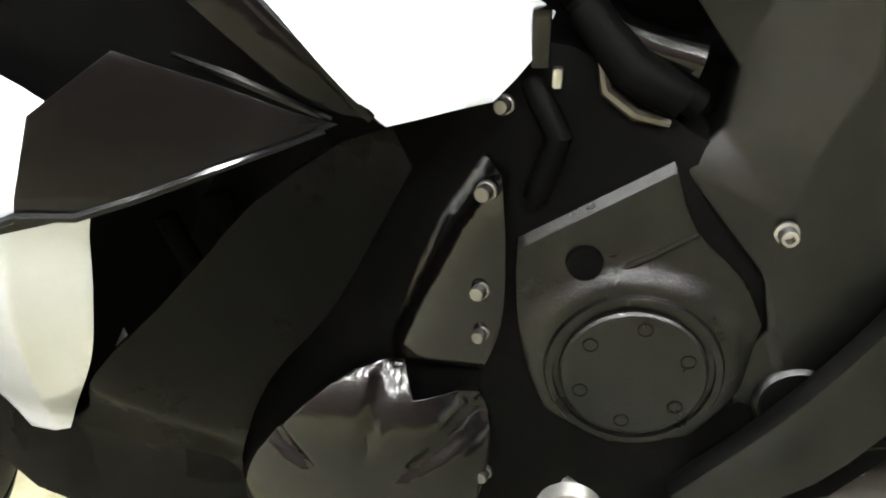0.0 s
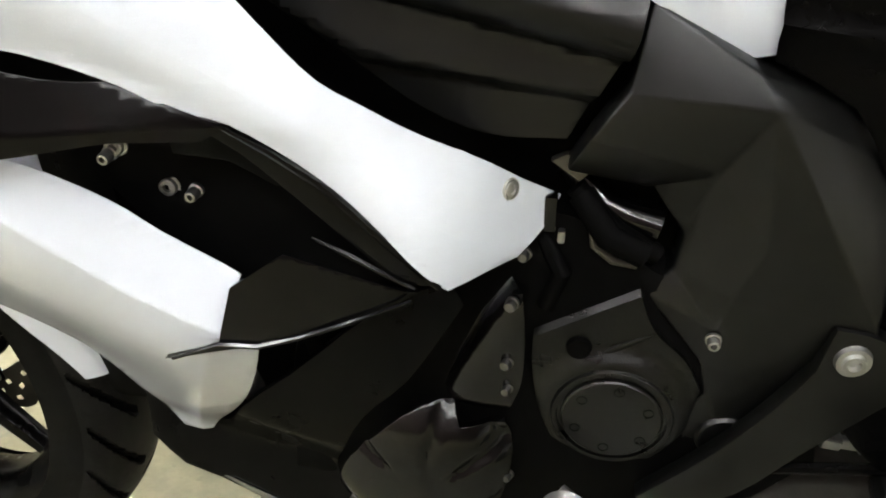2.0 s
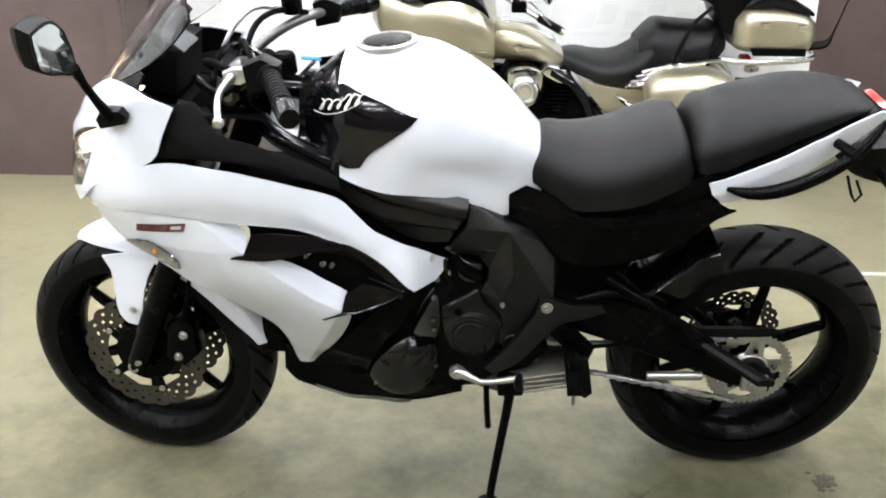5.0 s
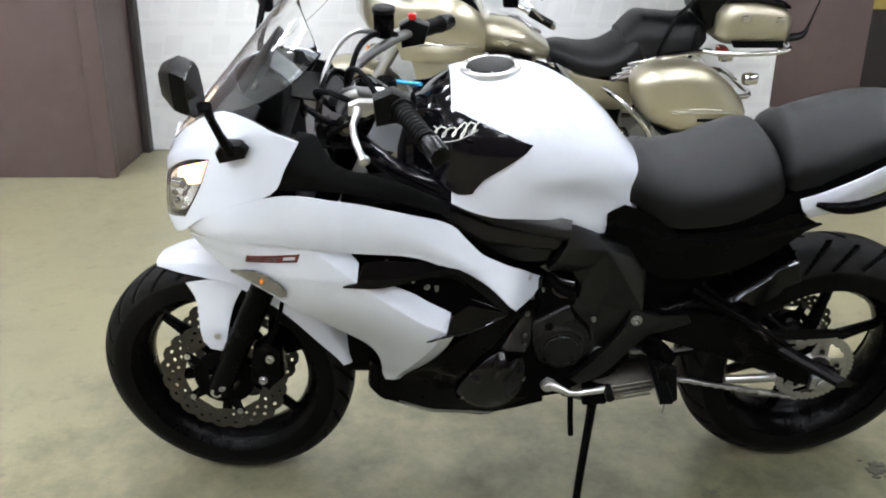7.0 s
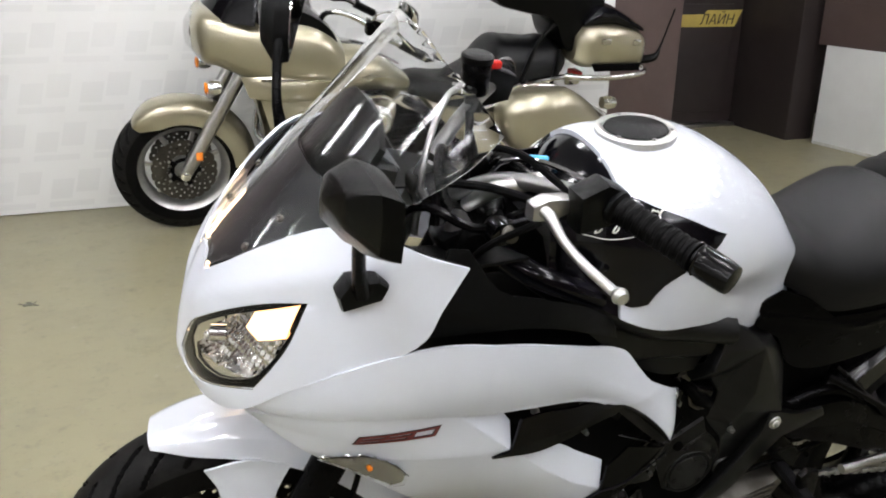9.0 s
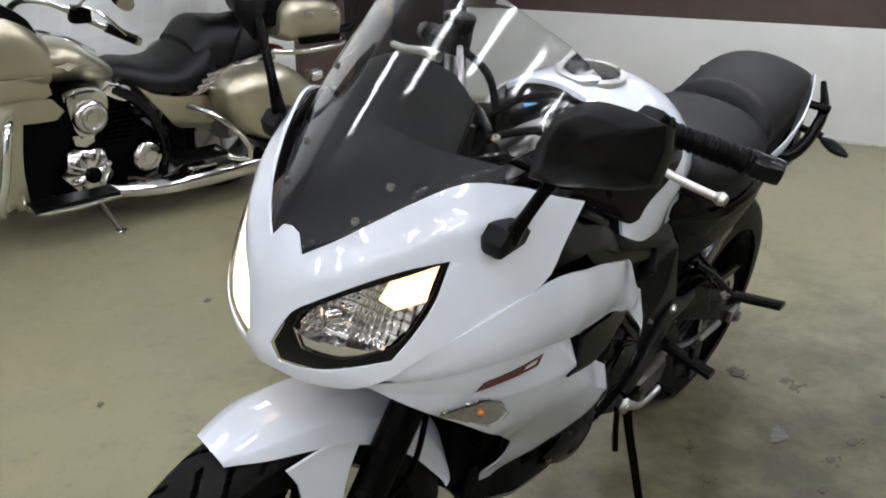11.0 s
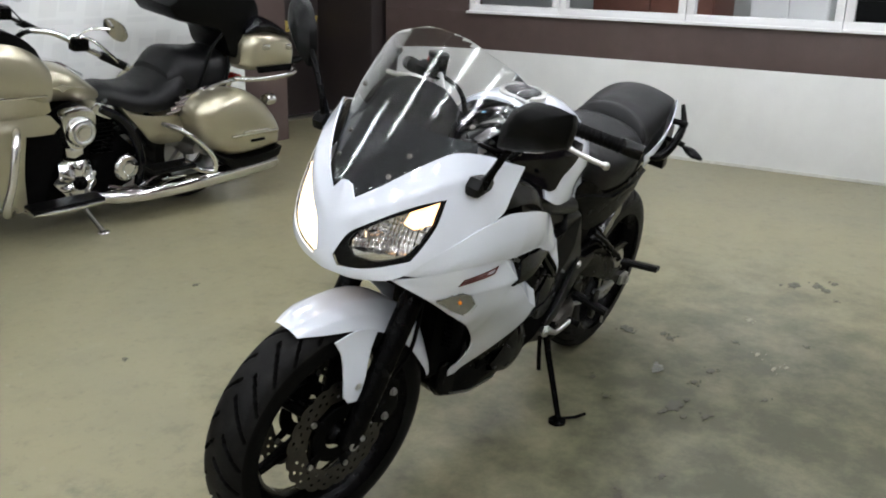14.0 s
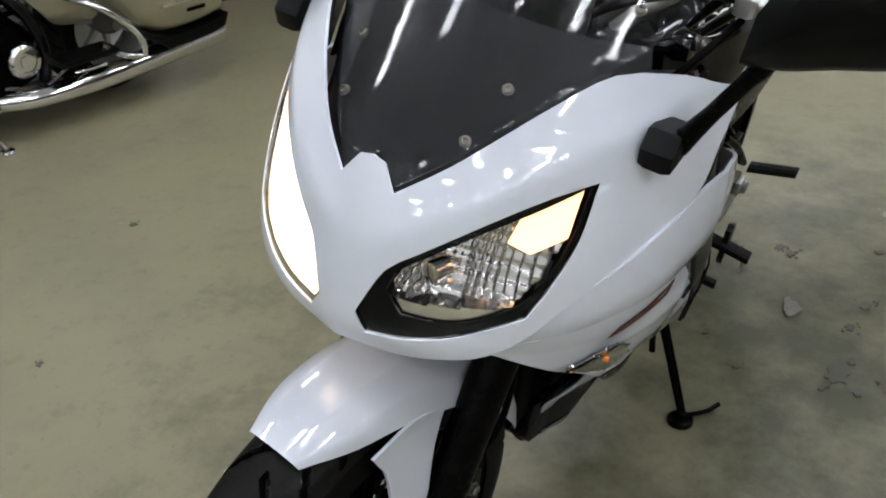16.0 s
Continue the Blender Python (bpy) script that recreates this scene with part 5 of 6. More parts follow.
for s in (-1, 1):
    fork = part("fork_leg", tube([along(.285, s * .098), along(.31, s * .098), along(.42, s * .098), along(.625, s * .098), along(.64, s * .098)], [.022, .027, .028, .028, .024], 20, straight=True), satin_black, bike, "black fork lower leg", TURNED)
    part("fork_tube", tube([along(.635, s * .098), along(.97, s * .098)], .0205, 18, straight=True), steel, fork, "steel fork tube", TURNED)
    part("dust_seal", tube([along(.638, s * .098), along(.655, s * .098)], .0265, 18, straight=True), deep_black, fork, "", TURNED)
    part("axle_nut", knob((.013, s * .112, .300), (0, s, 0), .013, .010), steel, fork, "", TURNED)
    part("pinch_bolt", knob((.03, s * .122, .318), (0, s, 0), .006, .008), steel, fork, "", TURNED)
    cal = part("brake_caliper", prism([(.085, .32), (.13, .30), (.165, .335), (.165, .41), (.135, .435), (.10, .41)], s * .045, s * .098, .010), satin_black, bike, "black brake caliper", TURNED)
    for x, z in ((.12, .33), (.14, .39)):
        part("caliper_bolt", knob((x, s * .099, z), (0, s, 0), .008, .008), steel, cal, "", TURNED)
    part("brake_hose", tube([(.14, s * .09, .43), (.17, s * .11, .50), (.20, s * .10, .62), (.25, s * .07, .75)], .005, 8), deep_black, bike, "", TURNED)


def mudguard():
    """A folded guard: a broad top, slanting shoulders and upright sides, its tail low behind the tyre."""
    cut = [(0, 0), (.22, .004), (.45, .03), (.47, .04), (.64, .20), (.84, .40), (.87, .45), (.95, .72), (1.0, 1.0)]
    rings = []
    for i in range(34):
        t = i / 33
        a = radians(24 - 103 * t)
        r = .322 + .012 * math.sin(min(t * 1.15, 1) * math.pi)
        wide = ease(t, (0, .08, .25, .52, .85, 1), (.040, .060, .074, .079, .072, .060))
        drop = ease(t, (0, .08, .22, .43, .8, 1), (.012, .030, .052, .068, .062, .030))
        pts = []
        for y, d in [(-y, d) for y, d in cut[::-1]] + cut[1:]:
            rr = r - drop * d
            pts.append((AXLE_F.x - rr * math.sin(a), wide * y, AXLE_F.z + rr * math.cos(a)))
        rings.append(pts)
    bm = loft(rings, False, False)
    bmesh.ops.solidify(bm, geom=bm.faces[:], thickness=0.003)
    return bm


guard = part("front_mudguard", mudguard(), white, bike, "glossy white front mudguard", TURNED, 24)
LEG = [(-.038, .566), (-.020, .535), (-.015, .495), (-.011, .425), (.004, .405), (.030, .401), (.042, .425), (.052, .47), (.066, .52), (.088, .562), (.03, .578)]
for s in (-1, 1):
    bm = sheet([LEG], lambda x, z: (x, -(.078 + .015 * max(0, min((.56 - z) / .1, 1))), z), 0.004, 0.015, 0.0015)
    part("mudguard_arm", bm if s < 0 else mirrored(bm), white, guard, "", TURNED)
    part("mudguard_bolt", knob((.026, s * .097, .443), (0, s, 0), .007, .004), alloy, guard, "", TURNED)

# Steering head, bars, controls.
for z, name in ((.70, "lower_yoke"), (.955, "upper_yoke")):
    part(name, prism([(-.05, -.125), (.03, -.12), (.06, -.04), (.06, .04), (.03, .12), (-.05, .125), (-.06, .08), (-.03, 0), (-.06, -.08)], -.016, .016, .006), satin_black, bike, "",
         TURNED @ Matrix.Translation((along(z, 0)[0] + .02, 0, z)) @ Matrix.Rotation(radians(-RAKE), 4, "Y") @ Matrix.Rotation(radians(90), 4, "X"))
part("headstock", tube([along(.68, 0, .04), along(.97, 0, .04)], .032, 18, straight=True), deep_black, bike, "", TURNED)
bars = part("handlebar", tube([(.30, -.06, .995), (.34, -.10, 1.03), (.385, -.17, 1.05), (.44, -.25, 1.055), (.493, -.385, 1.034)], .011, 12), bar_steel, bike, "steel handlebar")
part("handlebar", tube([(.31, .06, .995), (.36, .10, 1.03), (.415, .15, 1.05), (.46, .20, 1.052), (.54, .33, 1.035)], .011, 12), bar_steel, bike, "steel handlebar")


def grip(a, b, parent):
    """A ribbed rubber grip with flanges and a long fluted bar end."""
    def run(ts):
        return [[a[i] + (b[i] - a[i]) * t for i in range(3)] for t in ts]
    ts, rs = [0, .02, .05, .07], [.017, .0215, .0215, .0168]
    for k in range(9):
        t = .10 + k * .065
        ts += [t, t + .008, t + .034, t + .042]
        rs += [.0162, .0176, .0176, .0162]
    g = part("grip", tube(run(ts + [.69, .705]), rs + [.0195, .0195], 18, straight=True), rubber, parent, "ribbed black rubber grip")
    end = part("bar_end", tube(run((.705, .72, .80, .96, 1.0, 1.01)), [.0165, .0185, .0192, .0185, .0172, .010], 20, straight=True), vent_black, parent, "black bar end weight")
    part("end_ring", tube(run((.735, .745, .755)), [.0188, .0200, .0190], 20, straight=True), satin_cover, end)
    return g


grip((.432, -.239, 1.055), (.498, -.3906, 1.034), bars)
grip((.459, .195, 1.052), (.538, .325, 1.036), bars)
lever = part("clutch_lever", tube([(.352, -.195, 1.042), (.358, -.225, 1.04), (.352, -.27, 1.035), (.36, -.32, 1.025), (.372, -.36, 1.018)], [.009, .008, .006, .006, .006], 10), alloy, bike, "polished clutch lever")
part("lever_ball", lathe([(0, -.010), (.007, -.007), (.010, 0), (.007, .007), (0, .010)], 16, False, Matrix.Translation((.375, -.3675, 1.017))), alloy, lever)
part("lever_perch", prism([(.340, 1.028), (.37, 1.025), (.40, 1.04), (.39, 1.055), (.36, 1.056), (.340, 1.048)], -.215, -.19, .007), alloy, bike, "aluminium clutch lever bracket")
part("brake_lever", tube([(.405, .165, 1.045), (.41, .20, 1.045), (.415, .25, 1.035), (.44, .31, 1.025)], [.009, .008, .006, .006], 10), alloy, bike, "polished brake lever")
part("switch_box", prism([(.39, 1.02), (.44, 1.03), (.45, 1.07), (.42, 1.085), (.385, 1.07)], -.245, -.205, .008), matt_black, bike, "black switch housing")
rsw = part("switch_box", prism([(.43, 1.02), (.48, 1.03), (.49, 1.07), (.45, 1.085), (.425, 1.07)], .175, .215, .008), matt_black, bike, "black switch housing with a red kill switch")
part("kill_switch", box((.445, .178, 1.082), (.462, .195, 1.094), .003), red, rsw, "red kill switch")
part("horn_button", box((.43, -.247, 1.05), (.445, -.24, 1.062), .002), red, bike, "small red button")
res = part("brake_reservoir", loft([[(.395 + .022 * r * math.cos(k / 16 * 6.283), .125 + .026 * r * math.sin(k / 16 * 6.283), z) for k in range(16)] for z, r in ((1.065, .8), (1.07, .95), (1.11, 1.0), (1.115, .9))]), satin_black, bike, "black brake fluid reservoir")
part("cap", loft([[(.395 + .024 * r * math.cos(k / 16 * 6.283), .125 + .028 * r * math.sin(k / 16 * 6.283), z) for k in range(16)] for z, r in ((1.115, 1), (1.124, 1), (1.127, .85))]), matt_black, res)
for pts, r, m_ in (([(.36, -.19, 1.04), (.31, -.16, 1.05), (.27, -.08, 1.02), (.30, -.02, .96)], .006, deep_black), ([(.40, -.21, 1.05), (.36, -.12, 1.075), (.33, -.05, 1.05), (.32, .02, .97)], .005, deep_black),
                   ([(.42, .15, 1.06), (.37, .08, 1.08), (.34, .0, 1.06), (.32, -.05, .95)], .006, deep_black), ([(.40, .12, 1.07), (.33, .06, 1.09), (.28, .0, 1.03), (.26, -.03, .92)], .005, steel),
                   ([(.422, .060, .990), (.445, .032, .998), (.470, .003, 1.006)], .004, blue_cable), ([(.36, -.20, 1.02), (.30, -.17, .97), (.30, -.12, .90)], .005, deep_black),
                   ([(.395, -.20, 1.035), (.35, -.165, 1.0), (.30, -.14, .985), (.25, -.10, 1.0), (.24, -.04, .96)], .0065, vent_black), ([(.40, -.16, 1.02), (.345, -.13, .985), (.33, -.09, .95), (.36, -.06, .91)], .008, vent_black),
                   ([(.42, -.19, 1.065), (.38, -.15, 1.075), (.345, -.10, 1.055), (.33, -.08, 1.0)], .0035, dark_chrome), ([(.385, -.14, 1.04), (.36, -.10, 1.055), (.36, -.05, 1.03), (.40, -.02, 1.01)], .006, vent_black),
                   ([(.33, .05, 1.0), (.30, .0, 1.035), (.28, -.05, 1.02), (.27, -.08, .96)], .007, vent_black), ([(.44, -.06, .99), (.46, -.02, 1.005), (.45, .04, .99)], .004, vent_black)):
    part("control_cable", tube(pts, r, 8), m_, bike, "blue cable sleeve" if m_ is blue_cable else "")
for x, y, z, rr in ((.33, -.15, .985, .02), (.31, -.11, .95, .022), (.36, .02, 1.0, .022)):
    part("cable_guide", lathe([(0, -rr), (rr * .8, -rr * .8), (rr, 0), (rr * .7, rr * .8), (0, rr)], 16, False, Matrix.Translation((x, y, z))), satin_cover if y < -.12 else deep_black, bike)
part("bar_riser", tube([(.315, -.075, .985), (.335, -.115, 1.025), (.375, -.135, 1.042), (.405, -.115, 1.035)], [.010, .0115, .0115, .010], 12), alloy, bike, "polished bar riser tube")
part("adjuster", join(lathe([(0, -.014), (.008, -.012), (.010, -.004), (.008, 0), (.010, .004), (.008, .012), (0, .014)], 14, False, Matrix.Translation((.335, -.17, .99))), box((.322, -.165, .978), (.348, -.15, 1.0), .004)), dull_can, bike, "dull metal cable adjuster")
for x, z in ((.40, .905), (.455, .88), (.50, .90)):
    part("panel_screw", knob((x, -.150, z), (0, -1, .2), .004, .003), satin_cover, bike)
part("ignition_barrel", lathe([(0, .02), (.018, .02), (.022, .014), (.024, -.02)], 20, False, Matrix.Translation((.40, 0, 1.0)) @ Matrix.Rotation(radians(90), 4, "X")), satin_black, bike)
part("air_box", prism([(.42, .84), (.45, .96), (.50, .985), (.60, .98), (.62, .80), (.50, .78)], -.09, .09, .02), deep_black, bike, "black air box")
both("frame_tube", lambda: tube([(.34, -.06, .92), (.40, -.125, .895), (.46, -.138, .868), (.54, -.132, .83), (.60, -.12, .79)], .019, 14), gloss_black, label="gloss black frame tube")
rad = part("radiator", box((.345, -.105, .42), (.39, .105, .70), .008), deep_black, bike, "black radiator")
for i in range(22):
    part("radiator_fin", box((.339, -.098, .43 + i * .013), (.344, .098, .435 + i * .013), 0), satin_black, rad)
part("inner_cowl", join(box((.05, -.12, .70), (.16, .12, .78), .02), box((.13, -.14, .78), (.22, .14, .94), .02)), deep_black, bike, "black inner front cowl")

# Mirrors.
MIRROR = [(-.245, 1.052), (-.247, 1.092), (-.268, 1.135), (-.312, 1.168), (-.365, 1.183), (-.420, 1.189), (-.426, 1.165), (-.420, 1.128), (-.37, 1.100), (-.33, 1.084), (-.285, 1.064)]
for s in (-1, 1):
    # The near mirror is turned outwards, the far one folded in a little.
    sweep, squeeze = -.30, .68

    def ring(dx, k):
        lo = [np.array(p) for p in smooth_line(MIRROR, True, .01, 22)]
        c = sum(lo) / len(lo)
        if s < 0:
            dx, w = dx * .88, [(p[0] - c[0]) * .784 * k for p in lo]
            return [(.094 + dx - .057 * y, -.332 + y, 1.127 + (p[1] - c[1]) * k * .975 + .207 * y - .451 * dx) for p, y in zip(lo, w)]
        return [(.150 + dx + sweep * (p[0] - c[0]) * k, -.338 + (p[0] - c[0]) * k * squeeze, 1.142 + (p[1] - c[1]) * k) for p in lo]

    def shell():
        return loft([ring(dx, k) for dx, k in ((.018, .97), (.020, 1.0), (.008, 1.02), (-.004, 1.0), (-.028, .62), (-.030, .55), (-.040, .08))])

    def face():
        return loft([ring(.016, .90), ring(.0205, .90)])

    def foot():
        return prism([(.108, .945), (.155, .955), (.163, .972), (.15, .983), (.115, .983), (.102, .965)], -.236, -.200, .009)

    def stalk():
        if s > 0:
            return tube([(.124, -.214, .976), (.116, -.222, 1.02), (.124, -.262, 1.08), (.132, -.290, 1.105)], [.012, .008, .0075, .010], 12)
        return tube([(.130, -.228, .968), (.120, -.25, 1.01), (.114, -.268, 1.045), (.112, -.285, 1.078)], [.012, .008, .0075, .010], 12)

    base = part("mirror_base", foot() if s < 0 else mirrored(foot()), matt_black, bike, "black mirror foot")
    for f, nm, mm, lb in ((stalk, "mirror_stalk", satin_black, ""), (shell, "mirror_shell", matt_black, "black faceted mirror shell"), (face, "mirror_glass", mirror_glass, "mirror glass")):
        part(nm, f() if s < 0 else mirrored(f()), mm, base, lb)

# Swingarm, chain, foot controls, exhaust, stand.
both("swingarm", lambda: loft([[(x, -(y + w * a), z + h * b) for a, b in ((-1, -1), (1, -1), (1.15, 0), (1, 1), (-1, 1))] for x, y, z, w, h in ((.93, .085, .50, .016, .035), (1.02, .10, .475, .017, .034), (1.14, .108, .43, .016, .030), (1.26, .112, .375, .015, .026), (1.36, .112, .328, .014, .026), (1.45, .112, .305, .012, .024))]), satin_black, label="black swingarm")
part("swing_brace", tube([(1.0, -.085, .50), (1.10, -.10, .53), (1.20, -.108, .47), (1.30, -.112, .39)], .014, 10), satin_black, bike, "black tubular swingarm brace")
part("shock", join(tube([(.95, .06, .60), (1.12, .08, .50)], .028, 14), *[tube([(.95 + .17 * t / 60 + 0 * t, .06 + .02 * t / 60 + .032 * math.cos(t), .60 - .1 * t / 60 + .032 * math.sin(t)) for t in range(60)], .006, 6)]), satin_black, bike, "side mounted shock absorber")
part("rear_sprocket", petal_disc(.074, .098, -.084, False, 176, 44), steel, bike, "steel rear sprocket", Matrix.Translation(AXLE_R))
part("sprocket_carrier", lathe([(.018, -.088), (.040, -.090), (.046, -.085), (.046, -.078), (.018, -.078)], 40, True), steel, bike, "bright sprocket carrier", Matrix.Translation(AXLE_R))
for k in range(5):
    part("sprocket_arm", spoke(.040, .080, 2 * math.pi * k / 5 + .2, .044, .030, -.084, -.084, .007), steel, bike, "", Matrix.Translation(AXLE_R))
    part("sprocket_bolt", knob((AXLE_R.x + .055 * math.cos(2 * math.pi * k / 5 + .2), -.089, AXLE_R.z + .055 * math.sin(2 * math.pi * k / 5 + .2)), (0, -1, 0), .005, .005), satin_cover, bike)
part("axle_block", box((1.38, -.14, .295), (1.44, -.125, .33), .004), alloy, bike, "aluminium axle adjuster")
part("axle_nut", knob((1.41, -.14, .312), (0, -1, 0), .016, .012, socket=False), steel, bike)


def chain(run):
    out = []
    line = smooth_line(run, False, .0145, 80)
    for i, (p, q) in enumerate(zip(line, line[1:])):
        c, d = (p + q) / 2, q - p
        w = .004 if i % 2 else .007
        b = box((-.0085, -w, -.0055), (.0085, w, .0055), .0015, 1)
        b.transform(Matrix.Translation((c[0], -.082, c[1])) @ Matrix.Rotation(-math.atan2(d[1], d[0]), 4, "Y"))
        out.append(b)
    return join(*out)


for run in ([(.83, .415), (1.0, .385), (1.2, .395), (1.36, .397)], [(1.39, .222), (1.2, .268), (1.0, .318), (.84, .36)]):
    tagged(part("drive_chain", chain(run), steel, bike, "greasy steel drive chain links"), kind="stuff")
part("chain_guard", sheet([[(1.08, .44), (1.20, .435), (1.42, .43), (1.47, .42), (1.42, .41), (1.2, .415), (1.08, .42)]], flat(.095), .012, .03, .002), matt_black, bike)
part("rear_hugger", loft([[(1.41 - (r + .012 * (a > 60)) * math.cos(radians(a)), y, .312 + (r + .012 * (a > 60)) * math.sin(radians(a))) for y, r in ((-.088, .262), (-.094, .318), (-.075, .334), (-.03, .342), (.03, .342), (.075, .334), (.094, .318), (.088, .262), (.06, .326), (-.06, .326))] for a in range(22, 74, 4)]), satin_cover, bike, "glossy black rear wheel hugger")
both("footpeg_bracket", lambda: join(prism([(.94, .49), (.99, .46), (1.05, .40), (1.04, .37), (1.0, .39), (.95, .44)], -.125, -.105, .004), tube([(1.06, -.11, .575), (1.13, -.125, .535), (1.22, -.13, .48), (1.30, -.135, .425)], .008, 10), tube([(1.08, -.105, .590), (1.17, -.128, .515), (1.25, -.132, .445)], .005, 10)), satin_black, label="black footrest bracket")
both("rider_peg", lambda: loft([[(1.0 + a, -.12 - .12 * t, .385 - .012 * t + b) for a, b in ((-.014, -.008), (.014, -.008), (.016, .004), (.01, .010), (-.01, .010), (-.016, .004))] for t in (0, .1, .3, .5, .7, .9, 1)]), matt_black, label="black rubber rider footpeg")
part("peg_feeler", tube([(1.0, -.228, .378), (1.0, -.23, .335)], .004, 8), steel, bike)
both("passenger_peg", lambda: loft([[(1.29 + .10 * t + a, -.15 - .10 * t, .425 - .02 * t + b) for a, b in ((-.016, -.008), (.016, -.008), (.018, .004), (.01, .010), (-.01, .010), (-.018, .004))] for t in (0, .1, .3, .5, .7, .9, 1)]), matt_black, label="black rubber passenger footpeg")
part("heel_plate", sheet([[(.985, .42), (1.0, .43), (1.03, .42), (1.045, .33), (1.03, .315), (1.01, .33)]], flat(.19), .012, .03, .003), matt_black, bike)
part("shift_lever", tube([(.745, -.155, .366), (.765, -.165, .362), (.80, -.17, .345), (.84, -.172, .35), (.88, -.172, .357)], [.013, .011, .007, .007, .008], 10), alloy, bike, "worn aluminium gear lever")
part("shift_pad", tube([(.885, -.165, .357), (.885, -.205, .357)], .010, 12), matt_black, bike, "rubber gear lever pad")
part("shift_boss", lathe([(0, .012), (.007, .012), (.009, .008), (.016, .008), (.018, 0)], 20, False, Matrix.Translation((.752, -.16, .364)) @ Matrix.Rotation(radians(180), 4, "Z")), alloy, bike)
muf = part("muffler", loft([[(x, w * math.cos(k / 20 * 6.283) , z + h * math.copysign(abs(math.sin(k / 20 * 6.283)) ** .6, math.sin(k / 20 * 6.283))) for k in range(20)] for x, w, z, h in ((.80, .10, .285, .026), (.84, .125, .296, .034), (.89, .132, .304, .037), (1.00, .132, .322, .036), (1.03, .12, .330, .030))]), dull_can, bike, "dull brushed steel underbelly muffler")
for i in range(4):
    part("muffler_rib", tube([(.88, -.1305, .283 + i * .013), (1.0, -.1305, .301 + i * .013)], .003, 6), dull_can, muf)
both("exhaust_header", lambda: tube([(.56, -.03, .50), (.47, -.05, .42), (.48, -.06, .30), (.58, -.05, .26), (.80, -.05, .265)], .021, 12), steel, label="steel exhaust header")
stand = part("side_stand", tube([(.872, -.11, .295), (.864, -.135, .24), (.848, -.18, .165), (.834, -.222, .095), (.829, -.240, .064)], [.013, .011, .010, .0095, .009], 12), satin_black, bike, "black side stand, down")
FOOTM = Matrix.Rotation(radians(-LEAN), 4, "X")
part("stand_foot", lathe([(0, .007), (.022, .007), (.027, .003), (.027, -.006), (0, -.006)], 20, False, Matrix.Translation((.826, -.246 + .0, .007)) @ Matrix.Rotation(radians(90), 4, "X")), satin_black, stand, "", FOOTM)
part("stand_tang", tube([(.836, -.25, .012), (.87, -.29, .016), (.90, -.305, .018)], .005, 8), satin_black, stand, "", FOOTM)
part("stand_spring", tube([(.815, -.12, .30), (.818, -.13, .24), (.822, -.14, .19)], .007, 8), satin_black, bike)
part("stand_bracket", box((.84, -.135, .275), (.90, -.09, .325), .008), satin_black, bike)
part("footrest_plate", prism([(.924, .538), (.946, .535), (.985, .520), (1.055, .517), (1.066, .498), (1.02, .482), (.972, .470), (.925, .415), (.885, .366), (.830, .334), (.808, .350), (.872, .424), (.918, .500)], -.130, -.112, .004, .02, 30), frame_black, bike, "black footrest hanger plate")
part("swingarm_pad", prism([(.955, .520), (1.06, .518), (1.12, .512), (1.23, .462), (1.30, .40), (1.29, .38), (1.20, .425), (1.08, .460), (.99, .470)], -.124, -.104, .005, .02, 40), satin_black, bike, "black swingarm side")
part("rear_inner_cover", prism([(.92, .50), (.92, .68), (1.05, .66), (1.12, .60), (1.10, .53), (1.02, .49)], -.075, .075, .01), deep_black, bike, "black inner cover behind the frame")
part("linkage_rod", tube([(.90, -.12, .39), (1.05, -.12, .405), (1.12, -.115, .41)], .005, 8), satin_black, bike)
part("bright_rod", tube([(1.17, -.135, .335), (1.29, -.135, .335)], .010, 10), steel, bike, "bright metal rod by the swingarm")
for pts, r in (([(.80, -.06, .60), (.84, -.09, .585), (.90, -.10, .56)], .010), ([(.74, -.10, .62), (.77, -.105, .59), (.80, -.10, .57)], .008), ([(.46, -.16, .62), (.50, -.15, .64), (.54, -.14, .60)], .009), ([(.40, -.15, .70), (.45, -.14, .68), (.52, -.13, .66)], .012)):
    part("hose", tube(pts, r, 10), deep_black, bike, "black hose")
for x, y, z in ((.455, -.185, .672), (.48, -.175, .64)):
    part("bay_bolt", knob((x, y, z), (0, -1, 0), .006, .006), steel, bike)

# The rear frame sits slightly off the front wheel's line.
for ob in bike.children_recursive:
    if ob.type == "MESH":
        for v in ob.data.vertices:
            v.co.y += 0.055 * max(v.co.x - 0.85, 0.0)

# ---- the champagne touring motorcycle behind ----
tour = thing("touring_motorcycle", "champagne gold touring motorcycle with saddlebags and trunk parked by the wall", "motorcycle", Matrix.Translation((.085, 2.83, 0.0)) @ Matrix.Rotation(radians(9), 4, "X"))
CORE = Vector((1.0, 0.0, 0.5))


def tsheet(name, outline, y, material, thick=0.01, swell=0.0, label="", parent=None, grid=0.03):
    """A shallow side panel on both sides, swelling outwards in its middle."""
    cx, cz = sum(p[0] for p in outline) / len(outline), sum(p[1] for p in outline) / len(outline)
    rx, rz = max(abs(p[0] - cx) for p in outline), max(abs(p[1] - cz) for p in outline)

    def shape(x, z):
        return (x, -(y + swell * max(0.0, 1 - ((x - cx) / rx) ** 2) * max(0.0, 1 - ((z - cz) / rz) ** 2)), z)
    for s in (-1, 1):
        bm = sheet([outline], shape, thick, grid, 0.004)
        part(name, bm if s < 0 else mirrored(bm), material, parent or tour, label)


